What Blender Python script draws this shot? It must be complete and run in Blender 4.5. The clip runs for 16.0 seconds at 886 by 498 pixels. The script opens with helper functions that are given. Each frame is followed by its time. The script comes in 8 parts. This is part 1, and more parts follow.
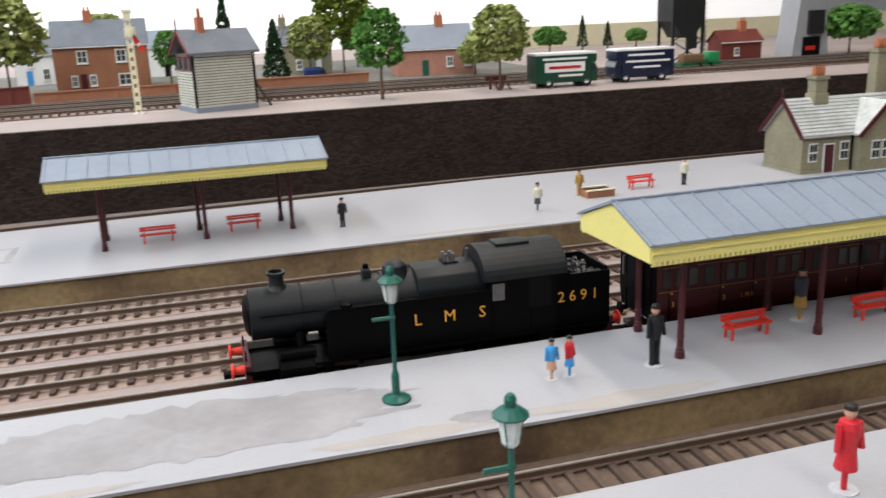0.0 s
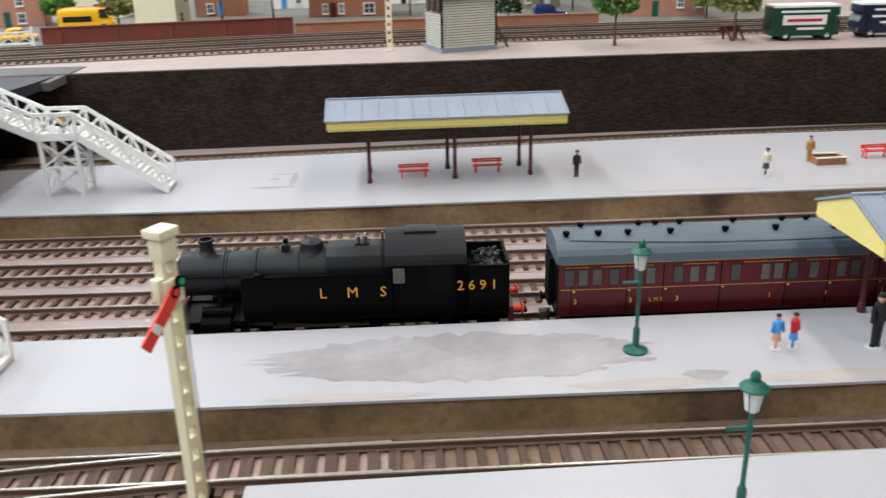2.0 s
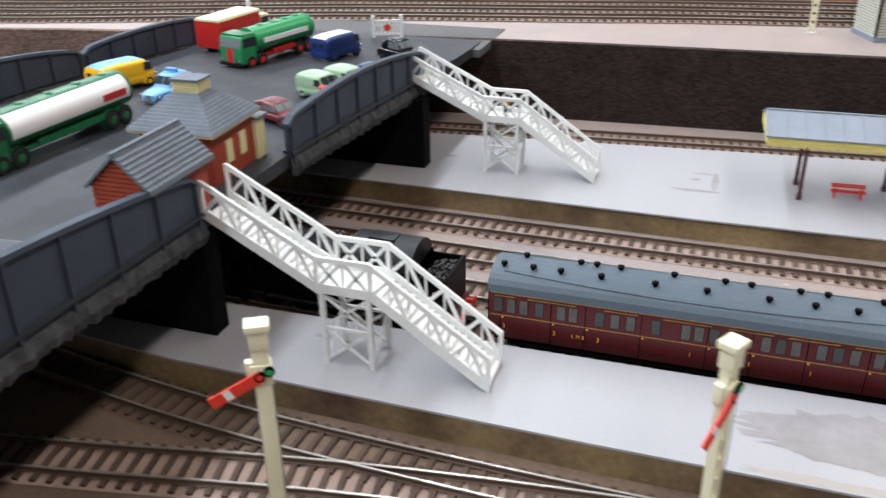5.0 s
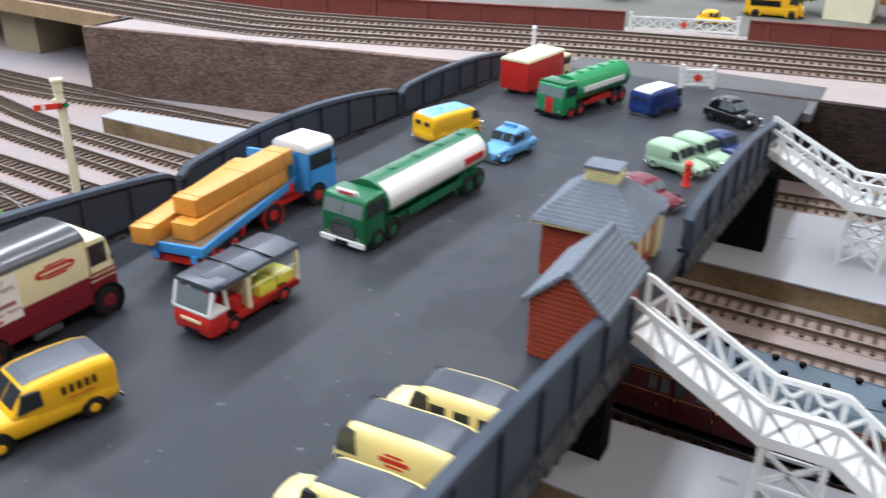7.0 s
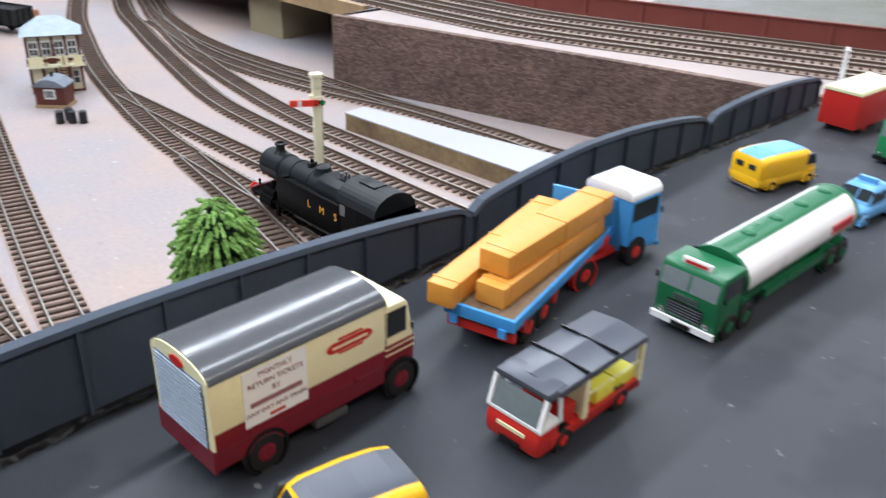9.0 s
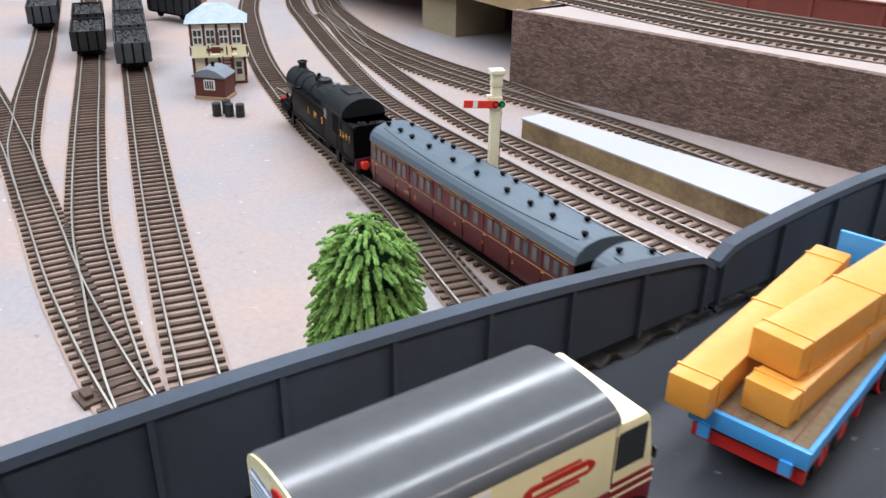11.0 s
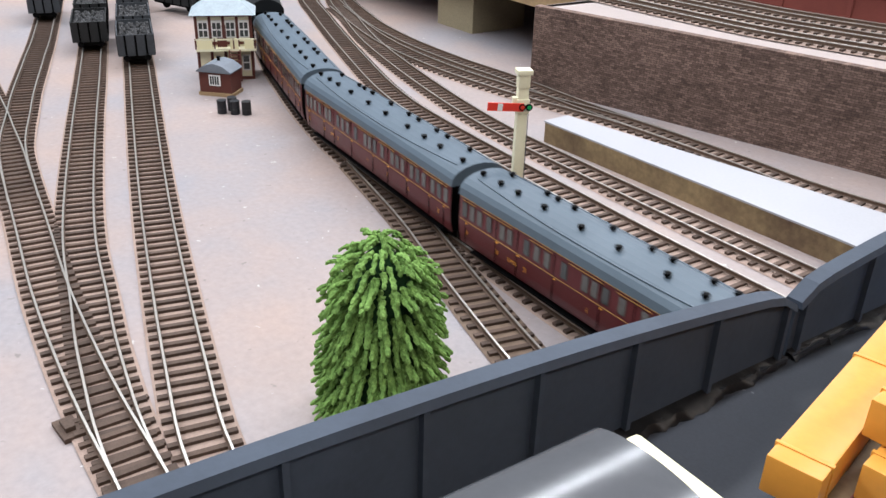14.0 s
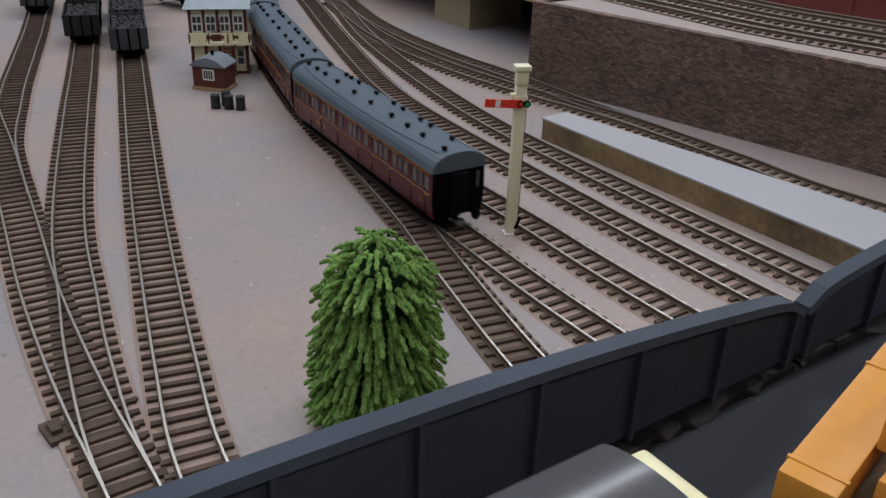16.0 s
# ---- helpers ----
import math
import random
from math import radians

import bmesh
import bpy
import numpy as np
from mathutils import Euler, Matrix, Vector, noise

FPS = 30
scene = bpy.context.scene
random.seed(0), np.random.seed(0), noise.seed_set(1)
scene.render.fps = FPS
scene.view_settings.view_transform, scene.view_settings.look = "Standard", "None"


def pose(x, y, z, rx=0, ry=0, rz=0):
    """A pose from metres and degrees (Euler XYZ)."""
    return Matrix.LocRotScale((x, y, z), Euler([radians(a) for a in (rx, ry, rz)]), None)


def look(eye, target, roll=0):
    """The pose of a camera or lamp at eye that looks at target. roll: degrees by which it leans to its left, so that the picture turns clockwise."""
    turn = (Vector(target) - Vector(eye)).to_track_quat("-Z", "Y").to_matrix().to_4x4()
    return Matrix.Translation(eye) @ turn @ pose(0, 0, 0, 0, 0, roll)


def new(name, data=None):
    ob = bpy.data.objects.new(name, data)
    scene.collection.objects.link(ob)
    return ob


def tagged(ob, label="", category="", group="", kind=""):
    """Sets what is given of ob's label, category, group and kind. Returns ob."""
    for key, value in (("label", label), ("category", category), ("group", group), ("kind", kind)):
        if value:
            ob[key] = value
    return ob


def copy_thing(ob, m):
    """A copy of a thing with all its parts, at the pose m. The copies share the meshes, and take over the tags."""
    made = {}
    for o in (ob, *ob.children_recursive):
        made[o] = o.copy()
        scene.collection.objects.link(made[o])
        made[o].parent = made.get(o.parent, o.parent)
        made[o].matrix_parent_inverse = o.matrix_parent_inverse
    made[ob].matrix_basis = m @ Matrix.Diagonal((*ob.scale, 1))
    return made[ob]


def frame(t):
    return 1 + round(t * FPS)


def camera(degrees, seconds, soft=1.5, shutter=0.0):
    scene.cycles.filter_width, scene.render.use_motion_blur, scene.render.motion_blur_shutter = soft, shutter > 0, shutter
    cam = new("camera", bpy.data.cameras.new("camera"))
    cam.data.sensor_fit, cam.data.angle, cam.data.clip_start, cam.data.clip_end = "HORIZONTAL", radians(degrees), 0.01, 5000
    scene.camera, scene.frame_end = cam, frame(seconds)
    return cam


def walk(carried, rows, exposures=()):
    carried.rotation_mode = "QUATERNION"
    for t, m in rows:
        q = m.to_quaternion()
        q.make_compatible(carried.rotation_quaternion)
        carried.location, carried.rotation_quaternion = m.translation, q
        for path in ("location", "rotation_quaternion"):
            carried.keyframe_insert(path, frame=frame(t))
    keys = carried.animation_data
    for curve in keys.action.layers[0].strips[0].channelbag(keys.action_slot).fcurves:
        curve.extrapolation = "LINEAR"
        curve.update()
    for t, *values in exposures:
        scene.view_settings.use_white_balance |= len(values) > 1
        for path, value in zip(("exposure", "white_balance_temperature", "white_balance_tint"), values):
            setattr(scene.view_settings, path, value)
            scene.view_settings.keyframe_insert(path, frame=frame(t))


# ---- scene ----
cam = camera(54.5, 16.0, shutter=0.6)
PATH = [
    (0, (0.006, -0.053, 0.151), (0.514, 1.806, -0.384), -2.2),
    (0.5, (-0.001, -0.061, 0.157), (0.402, 1.812, -0.417), -2.2),
    (1, (-0.011, -0.074, 0.17), (0.288, 1.805, -0.445), -1.3),
    (1.5, (-0.025, -0.088, 0.179), (0.157, 1.789, -0.486), -1.3),
    (2, (-0.029, -0.096, 0.187), (0.036, 1.774, -0.519), -1.2),
    (2.5, (-0.041, -0.108, 0.198), (-0.088, 1.754, -0.532), -1.5),
    (3, (-0.056, -0.115, 0.211), (-0.211, 1.73, -0.546), -1.7),
    (5.5, (-0.145, -0.094, 0.26), (-0.802, 1.566, -0.641), -0.5),
    (6, (-0.182, -0.091, 0.268), (-0.913, 1.542, -0.625), -0.0),
    (6.5, (-0.223, -0.087, 0.274), (-1.024, 1.516, -0.615), 0.6),
    (7, (-0.267, -0.079, 0.272), (-1.123, 1.494, -0.619), 1.0),
    (7.5, (-0.307, -0.071, 0.269), (-1.228, 1.456, -0.637), 1.2),
    (8, (-0.335, -0.053, 0.264), (-1.325, 1.421, -0.657), 2.2),
    (8.5, (-0.356, -0.045, 0.261), (-1.419, 1.372, -0.667), 2.6),
    (9, (-0.372, -0.039, 0.257), (-1.553, 1.298, -0.648), 1.8),
    (9.5, (-0.392, -0.022, 0.248), (-1.674, 1.229, -0.643), 1.3),
    (10, (-0.413, -0.006, 0.237), (-1.775, 1.159, -0.65), 0.6),
    (12.5, (-0.48, 0.026, 0.217), (-1.919, 1.088, -0.678), 1.2),
    (13, (-0.481, 0.03, 0.215), (-1.916, 1.096, -0.681), 1.2),
    (13.5, (-0.482, 0.03, 0.215), (-1.915, 1.097, -0.683), 1.5),
    (14, (-0.485, 0.03, 0.215), (-1.913, 1.103, -0.685), 1.7),
    (14.5, (-0.487, 0.031, 0.215), (-1.909, 1.109, -0.688), 1.9),
    (15, (-0.488, 0.032, 0.214), (-1.907, 1.113, -0.691), 2.1),
    (15.5, (-0.489, 0.033, 0.213), (-1.908, 1.113, -0.693), 2.1),
    (16, (-0.491, 0.034, 0.213), (-1.909, 1.113, -0.695), 2.1),
]
walk(cam, [(t, look(eye, target, roll)) for t, eye, target, roll in PATH], [(0.0, 0.0, 6650, 12), (3.5, 0.0, 6650, 12), (7.0, 0.06, 6200, 13), (10.0, 0.10, 6250, 13), (12.5, 0.0, 6500, 14), (15.45, 0.0, 6500, 14), (15.6, -0.1, 6500, 14), (15.8, -0.5, 6500, 14), (16.0, -1.25, 6500, 14)])

# ---- light: an indoor hall with long ceiling tubes and a bright far wall ----
world = bpy.data.worlds.new("hall")
scene.world = world
world.use_nodes = True
world.node_tree.nodes["Background"].inputs[0].default_value = (0.94, 0.97, 1.0, 1)
world.node_tree.nodes["Background"].inputs[1].default_value = 0.75
UPPER, DECK, PLAT = 0.070, 0.089, 0.016


def ceiling_lamp(x, y, z, sx, sy, watts, color):
    data = bpy.data.lights.new("tube_light", "AREA")
    data.shape, data.size, data.size_y, data.energy = "RECTANGLE", sx, sy, watts
    data.color = color
    ob = new("tube_light", data)
    ob.matrix_basis = pose(x, y, z)


ceiling_lamp(-0.75, 0.3, 1.45, 0.12, 3.8, 45.0, (0.87, 0.95, 1.0))
ceiling_lamp(0.45, 0.3, 1.45, 0.12, 3.8, 31.0, (1.0, 0.93, 0.85))
ceiling_lamp(-1.9, 0.55, 1.45, 0.12, 3.8, 76.0, (0.88, 0.95, 1.0))

# ---- materials ----


def mat(name, color, rough=0.6, metal=0.0, grain=0.12, scale=900, coarse=60, stain=0.15, bump=0.1, dark=None, each=0.0, spec=0.35):
    """Paint or material with fine grain, broad stains and relief; sizes are waves per metre. each: variation from piece to piece."""
    m = bpy.data.materials.new(name)
    m.use_nodes = True
    nt, p = m.node_tree, m.node_tree.nodes["Principled BSDF"]
    add, link = nt.nodes.new, nt.links.new
    co = add("ShaderNodeTexCoord")
    fine, wide = add("ShaderNodeTexNoise"), add("ShaderNodeTexNoise")
    for n, s, d in ((fine, scale, 4), (wide, coarse, 5)):
        n.inputs["Scale"].default_value, n.inputs["Detail"].default_value = s, d
        n.inputs["Roughness"].default_value = 0.6
        link(co.outputs["Object"], n.inputs["Vector"])
    ramp = add("ShaderNodeMapRange")
    ramp.inputs["From Min"].default_value, ramp.inputs["From Max"].default_value = 0.35, 0.68
    link(wide.outputs["Fac"], ramp.inputs["Value"])
    dark = dark or tuple(c * 0.55 for c in color)
    mix1 = add("ShaderNodeMix")
    mix1.data_type = "RGBA"
    mix1.inputs["A"].default_value = (*color, 1)
    mix1.inputs["B"].default_value = (*dark, 1)
    mul = add("ShaderNodeMath")
    mul.operation = "MULTIPLY"
    mul.inputs[1].default_value = stain
    link(ramp.outputs["Result"], mul.inputs[0])
    link(mul.outputs[0], mix1.inputs["Factor"])
    bright = add("ShaderNodeMapRange")
    bright.inputs["From Min"].default_value, bright.inputs["From Max"].default_value = 0.3, 0.7
    bright.inputs["To Min"].default_value, bright.inputs["To Max"].default_value = 1 - grain, 1 + grain
    link(fine.outputs["Fac"], bright.inputs["Value"])
    last = bright.outputs["Result"]
    if each:
        info, span, both = add("ShaderNodeObjectInfo"), add("ShaderNodeMapRange"), add("ShaderNodeMath")
        span.inputs["To Min"].default_value, span.inputs["To Max"].default_value = 1 - each, 1 + each
        link(info.outputs["Random"], span.inputs["Value"])
        both.operation = "MULTIPLY"
        link(last, both.inputs[0])
        link(span.outputs["Result"], both.inputs[1])
        last = both.outputs[0]
    hsv = add("ShaderNodeHueSaturation")
    link(last, hsv.inputs["Value"])
    link(mix1.outputs["Result"], hsv.inputs["Color"])
    link(hsv.outputs["Color"], p.inputs["Base Color"])
    rr = add("ShaderNodeMapRange")
    rr.inputs["To Min"].default_value, rr.inputs["To Max"].default_value = max(0.03, rough - 0.08), min(1, rough + 0.12)
    link(wide.outputs["Fac"], rr.inputs["Value"])
    link(rr.outputs["Result"], p.inputs["Roughness"])
    p.inputs["Metallic"].default_value = metal
    p.inputs["Specular IOR Level"].default_value = spec
    if bump:
        b = add("ShaderNodeBump")
        b.inputs["Strength"].default_value, b.inputs["Distance"].default_value = bump, 0.0004
        link(fine.outputs["Fac"], b.inputs["Height"])
        link(b.outputs["Normal"], p.inputs["Normal"])
    return m


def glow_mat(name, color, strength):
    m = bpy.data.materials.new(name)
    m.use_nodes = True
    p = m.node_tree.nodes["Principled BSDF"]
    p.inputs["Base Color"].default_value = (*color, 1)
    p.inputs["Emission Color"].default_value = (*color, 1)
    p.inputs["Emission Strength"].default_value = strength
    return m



def brick_mat(name, c1, c2, joint, width, height):
    """Coursed brickwork for a long wall that runs along x; sizes in mm."""
    m = mat(name, c1, 0.85, grain=0.3, scale=500, coarse=25, stain=0.7, bump=0, spec=0.15)
    nt = m.node_tree
    p = nt.nodes["Principled BSDF"]
    co, sep, com, br = (nt.nodes.new(k) for k in ("ShaderNodeTexCoord", "ShaderNodeSeparateXYZ", "ShaderNodeCombineXYZ", "ShaderNodeTexBrick"))
    nt.links.new(co.outputs["Object"], sep.inputs[0])
    nt.links.new(sep.outputs["X"], com.inputs["X"])
    nt.links.new(sep.outputs["Z"], com.inputs["Y"])
    nt.links.new(com.outputs[0], br.inputs["Vector"])
    br.inputs["Scale"].default_value = 1000.0
    br.inputs["Brick Width"].default_value, br.inputs["Row Height"].default_value, br.inputs["Mortar Size"].default_value = width, height, 0.13
    br.inputs["Color1"].default_value, br.inputs["Color2"].default_value, br.inputs["Mortar"].default_value = (*c1, 1), (*c2, 1), (*joint, 1)
    old = p.inputs["Base Color"].links[0].from_socket
    mix = nt.nodes.new("ShaderNodeMix")
    mix.data_type, mix.blend_type = "RGBA", "MULTIPLY"
    mix.inputs["Factor"].default_value = 1.0
    gain = nt.nodes.new("ShaderNodeVectorMath")
    gain.operation = "SCALE"
    gain.inputs["Scale"].default_value = 1.0 / max(c1)
    nt.links.new(br.outputs["Color"], gain.inputs[0])
    nt.links.new(old, mix.inputs["A"])
    nt.links.new(gain.outputs[0], mix.inputs["B"])
    nt.links.new(mix.outputs["Result"], p.inputs["Base Color"])
    b = nt.nodes.new("ShaderNodeBump")
    b.inputs["Strength"].default_value, b.inputs["Distance"].default_value, b.invert = 0.7, 0.0006, True
    nt.links.new(br.outputs["Fac"], b.inputs["Height"])
    nt.links.new(b.outputs["Normal"], p.inputs["Normal"])
    return m


GROUND = mat("painted_board", (0.345, 0.262, 0.232), 0.42, grain=0.08, scale=260, coarse=7, stain=1.0, bump=0.15, dark=(0.265, 0.25, 0.265))
UPGROUND = mat("upper_board", (0.37, 0.305, 0.285), 0.7, grain=0.08, scale=600, coarse=9, stain=0.5, dark=(0.26, 0.225, 0.215))
PLATFORM = mat("platform_grey", (0.37, 0.37, 0.395), 0.36, grain=0.03, scale=500, coarse=9, stain=0.3, bump=0.05, dark=(0.42, 0.42, 0.44))
PLATSIDE = mat("platform_side", (0.30, 0.215, 0.11), 0.75, grain=0.2, scale=300, coarse=16, stain=1.0, dark=(0.085, 0.05, 0.032))
PATCH = mat("damp_patch", (0.25, 0.238, 0.245), 0.4, grain=0.06, scale=200, coarse=28, stain=0.9, dark=(0.34, 0.33, 0.345))
ASPHALT = mat("deck_asphalt", (0.026, 0.029, 0.037), 0.55, grain=0.12, scale=1500, coarse=14, stain=0.5, dark=(0.034, 0.036, 0.042), spec=0.28)
IRON = mat("parapet_grey", (0.049, 0.063, 0.088), 0.55, grain=0.06, scale=500, coarse=40, stain=0.5, dark=(0.034, 0.042, 0.057), spec=0.22)


def dusted(m, color, scale, cut, amount):
    """Scattered pale specks and smears on a surface."""
    nt = m.node_tree
    p = nt.nodes["Principled BSDF"]
    old = p.inputs["Base Color"].links[0].from_socket
    co, no, big, mr, mul, mix = (nt.nodes.new(k) for k in ("ShaderNodeTexCoord", "ShaderNodeTexNoise", "ShaderNodeTexNoise", "ShaderNodeMapRange", "ShaderNodeMath", "ShaderNodeMix"))
    no.inputs["Scale"].default_value, no.inputs["Detail"].default_value = scale, 3
    big.inputs["Scale"].default_value = scale / 12
    nt.links.new(co.outputs["Object"], no.inputs["Vector"])
    nt.links.new(co.outputs["Object"], big.inputs["Vector"])
    mr.inputs["From Min"].default_value, mr.inputs["From Max"].default_value = cut, cut + 0.05
    mr.inputs["To Max"].default_value = amount * 2
    nt.links.new(no.outputs["Fac"], mr.inputs["Value"])
    mul.operation, mul.use_clamp = "MULTIPLY", True
    nt.links.new(mr.outputs["Result"], mul.inputs[0])
    nt.links.new(big.outputs["Fac"], mul.inputs[1])
    mix.data_type = "RGBA"
    mix.inputs["B"].default_value = (*color, 1)
    nt.links.new(mul.outputs[0], mix.inputs["Factor"])
    nt.links.new(old, mix.inputs["A"])
    nt.links.new(mix.outputs["Result"], p.inputs["Base Color"])


dusted(ASPHALT, (0.30, 0.31, 0.33), 190, 0.70, 0.45)
dusted(ASPHALT, (0.055, 0.058, 0.066), 16, 0.55, 0.4)
dusted(GROUND, (0.62, 0.60, 0.58), 170, 0.70, 0.7)
dusted(GROUND, (0.16, 0.14, 0.13), 120, 0.69, 0.6)
TARBLACK = mat("tar_black", (0.005, 0.005, 0.006), 0.4, grain=0.1, coarse=200, bump=0.3)
IRONDARK = mat("parapet_dark", (0.03, 0.034, 0.042), 0.5, grain=0.1, coarse=50, stain=0.4)
STONETRIM = mat("rubble_grey", (0.07, 0.075, 0.08), 0.9, grain=0.35, scale=600, coarse=150, stain=0.8, bump=0.6, dark=(0.015, 0.015, 0.017))
# near black for piers and gangways, and for painted darkness in hollows
BLACKWALL = mat("black_wall_and_shade", (0.004, 0.004, 0.0045), 0.9, spec=0.1)
BRICKDARK = mat("sooty_brick", (0.060, 0.042, 0.034), 0.85, grain=0.35, scale=500, coarse=30, stain=0.7, bump=0.5, dark=(0.022, 0.017, 0.016), each=0.35)
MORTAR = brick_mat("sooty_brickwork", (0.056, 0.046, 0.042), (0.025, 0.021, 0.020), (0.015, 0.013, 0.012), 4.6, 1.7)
# lighter grey brick, its colour raised further for stronger light in the west
GREYBRICK = brick_mat("weathered_lit_brickwork", (0.25, 0.205, 0.185), (0.12, 0.097, 0.09), (0.065, 0.055, 0.052), 4.6, 1.7)
RAILSIDE = mat("rail_rust", (0.10, 0.062, 0.042), 0.6, grain=0.15, stain=0.3)
RAILTOP = mat("rail_steel", (0.52, 0.49, 0.45), 0.30, metal=0.7, grain=0.1, coarse=80, stain=0.25, bump=0)
SLEEPER = mat("sleeper_brown", (0.085, 0.055, 0.041), 0.75, grain=0.25, scale=1200, coarse=120, stain=0.5, each=0.25)
BALLAST = mat("track_bed", (0.33, 0.24, 0.20), 0.8, grain=0.15, scale=1500, coarse=30, stain=0.6, bump=0.3, dark=(0.24, 0.17, 0.135))
WHITE = mat("white_plastic", (0.80, 0.81, 0.80), 0.4, grain=0.03, coarse=60, stain=0.15)
CREAM = mat("cream_paint", (0.80, 0.76, 0.55), 0.45, grain=0.03, coarse=50, stain=0.15)
YELLOW = mat("pale_yellow_paint", (0.80, 0.70, 0.24), 0.5, grain=0.04, coarse=50, stain=0.15)
SLATE = mat("canopy_slate", (0.24, 0.28, 0.34), 0.55, grain=0.08, coarse=40, stain=0.3, dark=(0.16, 0.18, 0.22))
ROOFGREY = mat("roof_grey", (0.15, 0.17, 0.20), 0.6, grain=0.1, coarse=60, stain=0.4)
MAROONPOST = mat("maroon_paint", (0.075, 0.014, 0.018), 0.4, grain=0.08, coarse=80)
REDPAINT = mat("red_plastic", (0.75, 0.05, 0.03), 0.4, grain=0.04, coarse=80)
GREENPAINT = mat("lamp_green", (0.012, 0.10, 0.075), 0.35, grain=0.05, coarse=80)
BLACK = mat("loco_black", (0.0025, 0.0025, 0.0028), 0.35, grain=0.15, coarse=60, stain=0.2, spec=0.05)
LOCOTOP = mat("loco_weathered_black", (0.009, 0.011, 0.013), 0.42, grain=0.12, coarse=40, stain=0.3, spec=0.25)
LAKE = mat("crimson_lake", (0.085, 0.011, 0.014), 0.33, grain=0.06, coarse=60, stain=0.15)
COACHROOF = mat("coach_roof_grey", (0.085, 0.115, 0.145), 0.5, grain=0.06, coarse=30, stain=0.25)
GOLD = mat("gold_letter", (0.78, 0.36, 0.04), 0.45, grain=0.04, bump=0)
WINDOW = mat("window_glass_dark", (0.055, 0.06, 0.06), 0.08, grain=0.05, bump=0)
PANEGREY = mat("coach_pane", (0.10, 0.095, 0.09), 0.12, grain=0.15, scale=200, bump=0)
RUBBER = mat("tyre_rubber", (0.012, 0.012, 0.012), 0.6)
CHROME = mat("chrome", (0.7, 0.7, 0.7), 0.2, metal=1.0, bump=0)
STEEL = mat("dull_steel", (0.16, 0.16, 0.16), 0.4, metal=0.7)
HOUSEBRICK = mat("orange_brick", (0.34, 0.15, 0.085), 0.85, grain=0.15, scale=700, coarse=50, stain=0.4)
PINKBRICK = mat("pink_brick", (0.48, 0.235, 0.17), 0.85, grain=0.12, scale=700, coarse=40, stain=0.35)
FENCERED = mat("red_brown_fence", (0.17, 0.040, 0.030), 0.7, grain=0.1, coarse=40, stain=0.3)
WALLWHITE = mat("hall_wall_white", (0.86, 0.87, 0.88), 0.9, grain=0.01, coarse=3, stain=0.05, bump=0)
WALLGREY = mat("hall_wall_grey", (0.40, 0.41, 0.42), 0.9, grain=0.01, coarse=3, stain=0.1, bump=0)
HALLFLOOR = mat("hall_carpet", (0.10, 0.10, 0.11), 0.95, grain=0.2, scale=150)
WOOD = mat("board_wood", (0.35, 0.24, 0.13), 0.7, grain=0.15, scale=200, coarse=20, stain=0.4)

# ---- building blocks (sizes in millimetres inside things) ----
MM = 0.001


def done(name, bm, material=None, parent=None, label="", bevel=0.0, smooth=False):
    if bevel:
        bmesh.ops.bevel(bm, geom=list(bm.edges), offset=bevel * MM, segments=2, affect="EDGES", profile=0.6, clamp_overlap=True)
    me = bpy.data.meshes.new(name)
    bm.normal_update()
    bm.to_mesh(me)
    bm.free()
    if material:
        me.materials.append(material)
    if smooth or bevel:
        for f in me.polygons:
            f.use_smooth = True
        me.set_sharp_from_angle(angle=radians(38))
    ob = new(name, me)
    ob.parent = parent
    if label:
        ob["label"] = label
    return ob


def part(name, bm, material, parent, label="", bevel=0.0, smooth=False):
    return done(name, bm, material, parent, label, bevel, smooth)


def empty(name, x=0, y=0, z=0, rz=0, rx=0, ry=0):
    ob = new(name)
    ob.empty_display_size = 0.01
    ob.matrix_basis = pose(x, y, z, rx, ry, rz)
    return ob


def box(x0, x1, y0, y1, z0, z1, bm=None):
    """A box in mm."""
    bm = bm or bmesh.new()
    v = [bm.verts.new((x * MM, y * MM, z * MM)) for z in (z0, z1) for y in (y0, y1) for x in (x0, x1)]
    for f in ((0, 2, 3, 1), (4, 5, 7, 6), (0, 1, 5, 4), (2, 6, 7, 3), (0, 4, 6, 2), (1, 3, 7, 5)):
        bm.faces.new([v[i] for i in f])
    return bm


def slab(points, z0, z1, bm=None):
    """A flat prism over a polygon in metres, counter-clockwise."""
    bm = bm or bmesh.new()
    lo = [bm.verts.new((x, y, z0)) for x, y in points]
    hi = [bm.verts.new((x, y, z1)) for x, y in points]
    bm.faces.new(hi)
    bm.faces.new(lo[::-1])
    n = len(points)
    for i in range(n):
        bm.faces.new((lo[i], lo[(i + 1) % n], hi[(i + 1) % n], hi[i]))
    return bm


def prism(profile, a, b, axis="x", bm=None):
    """A profile (mm, counter-clockwise) extruded along an axis. axis x: profile is (y, z); y: (x, z); z: (x, y)."""
    bm = bm or bmesh.new()
    place = {"x": lambda u, v, w: (w, u, v), "y": lambda u, v, w: (u, w, v), "z": lambda u, v, w: (u, v, w)}[axis]
    A = [bm.verts.new([c * MM for c in place(u, v, a)]) for u, v in profile]
    B = [bm.verts.new([c * MM for c in place(u, v, b)]) for u, v in profile]
    n = len(profile)
    bm.faces.new(A[::-1])
    bm.faces.new(B)
    for i in range(n):
        bm.faces.new((A[i], A[(i + 1) % n], B[(i + 1) % n], B[i]))
    bmesh.ops.recalc_face_normals(bm, faces=list(bm.faces))
    return bm


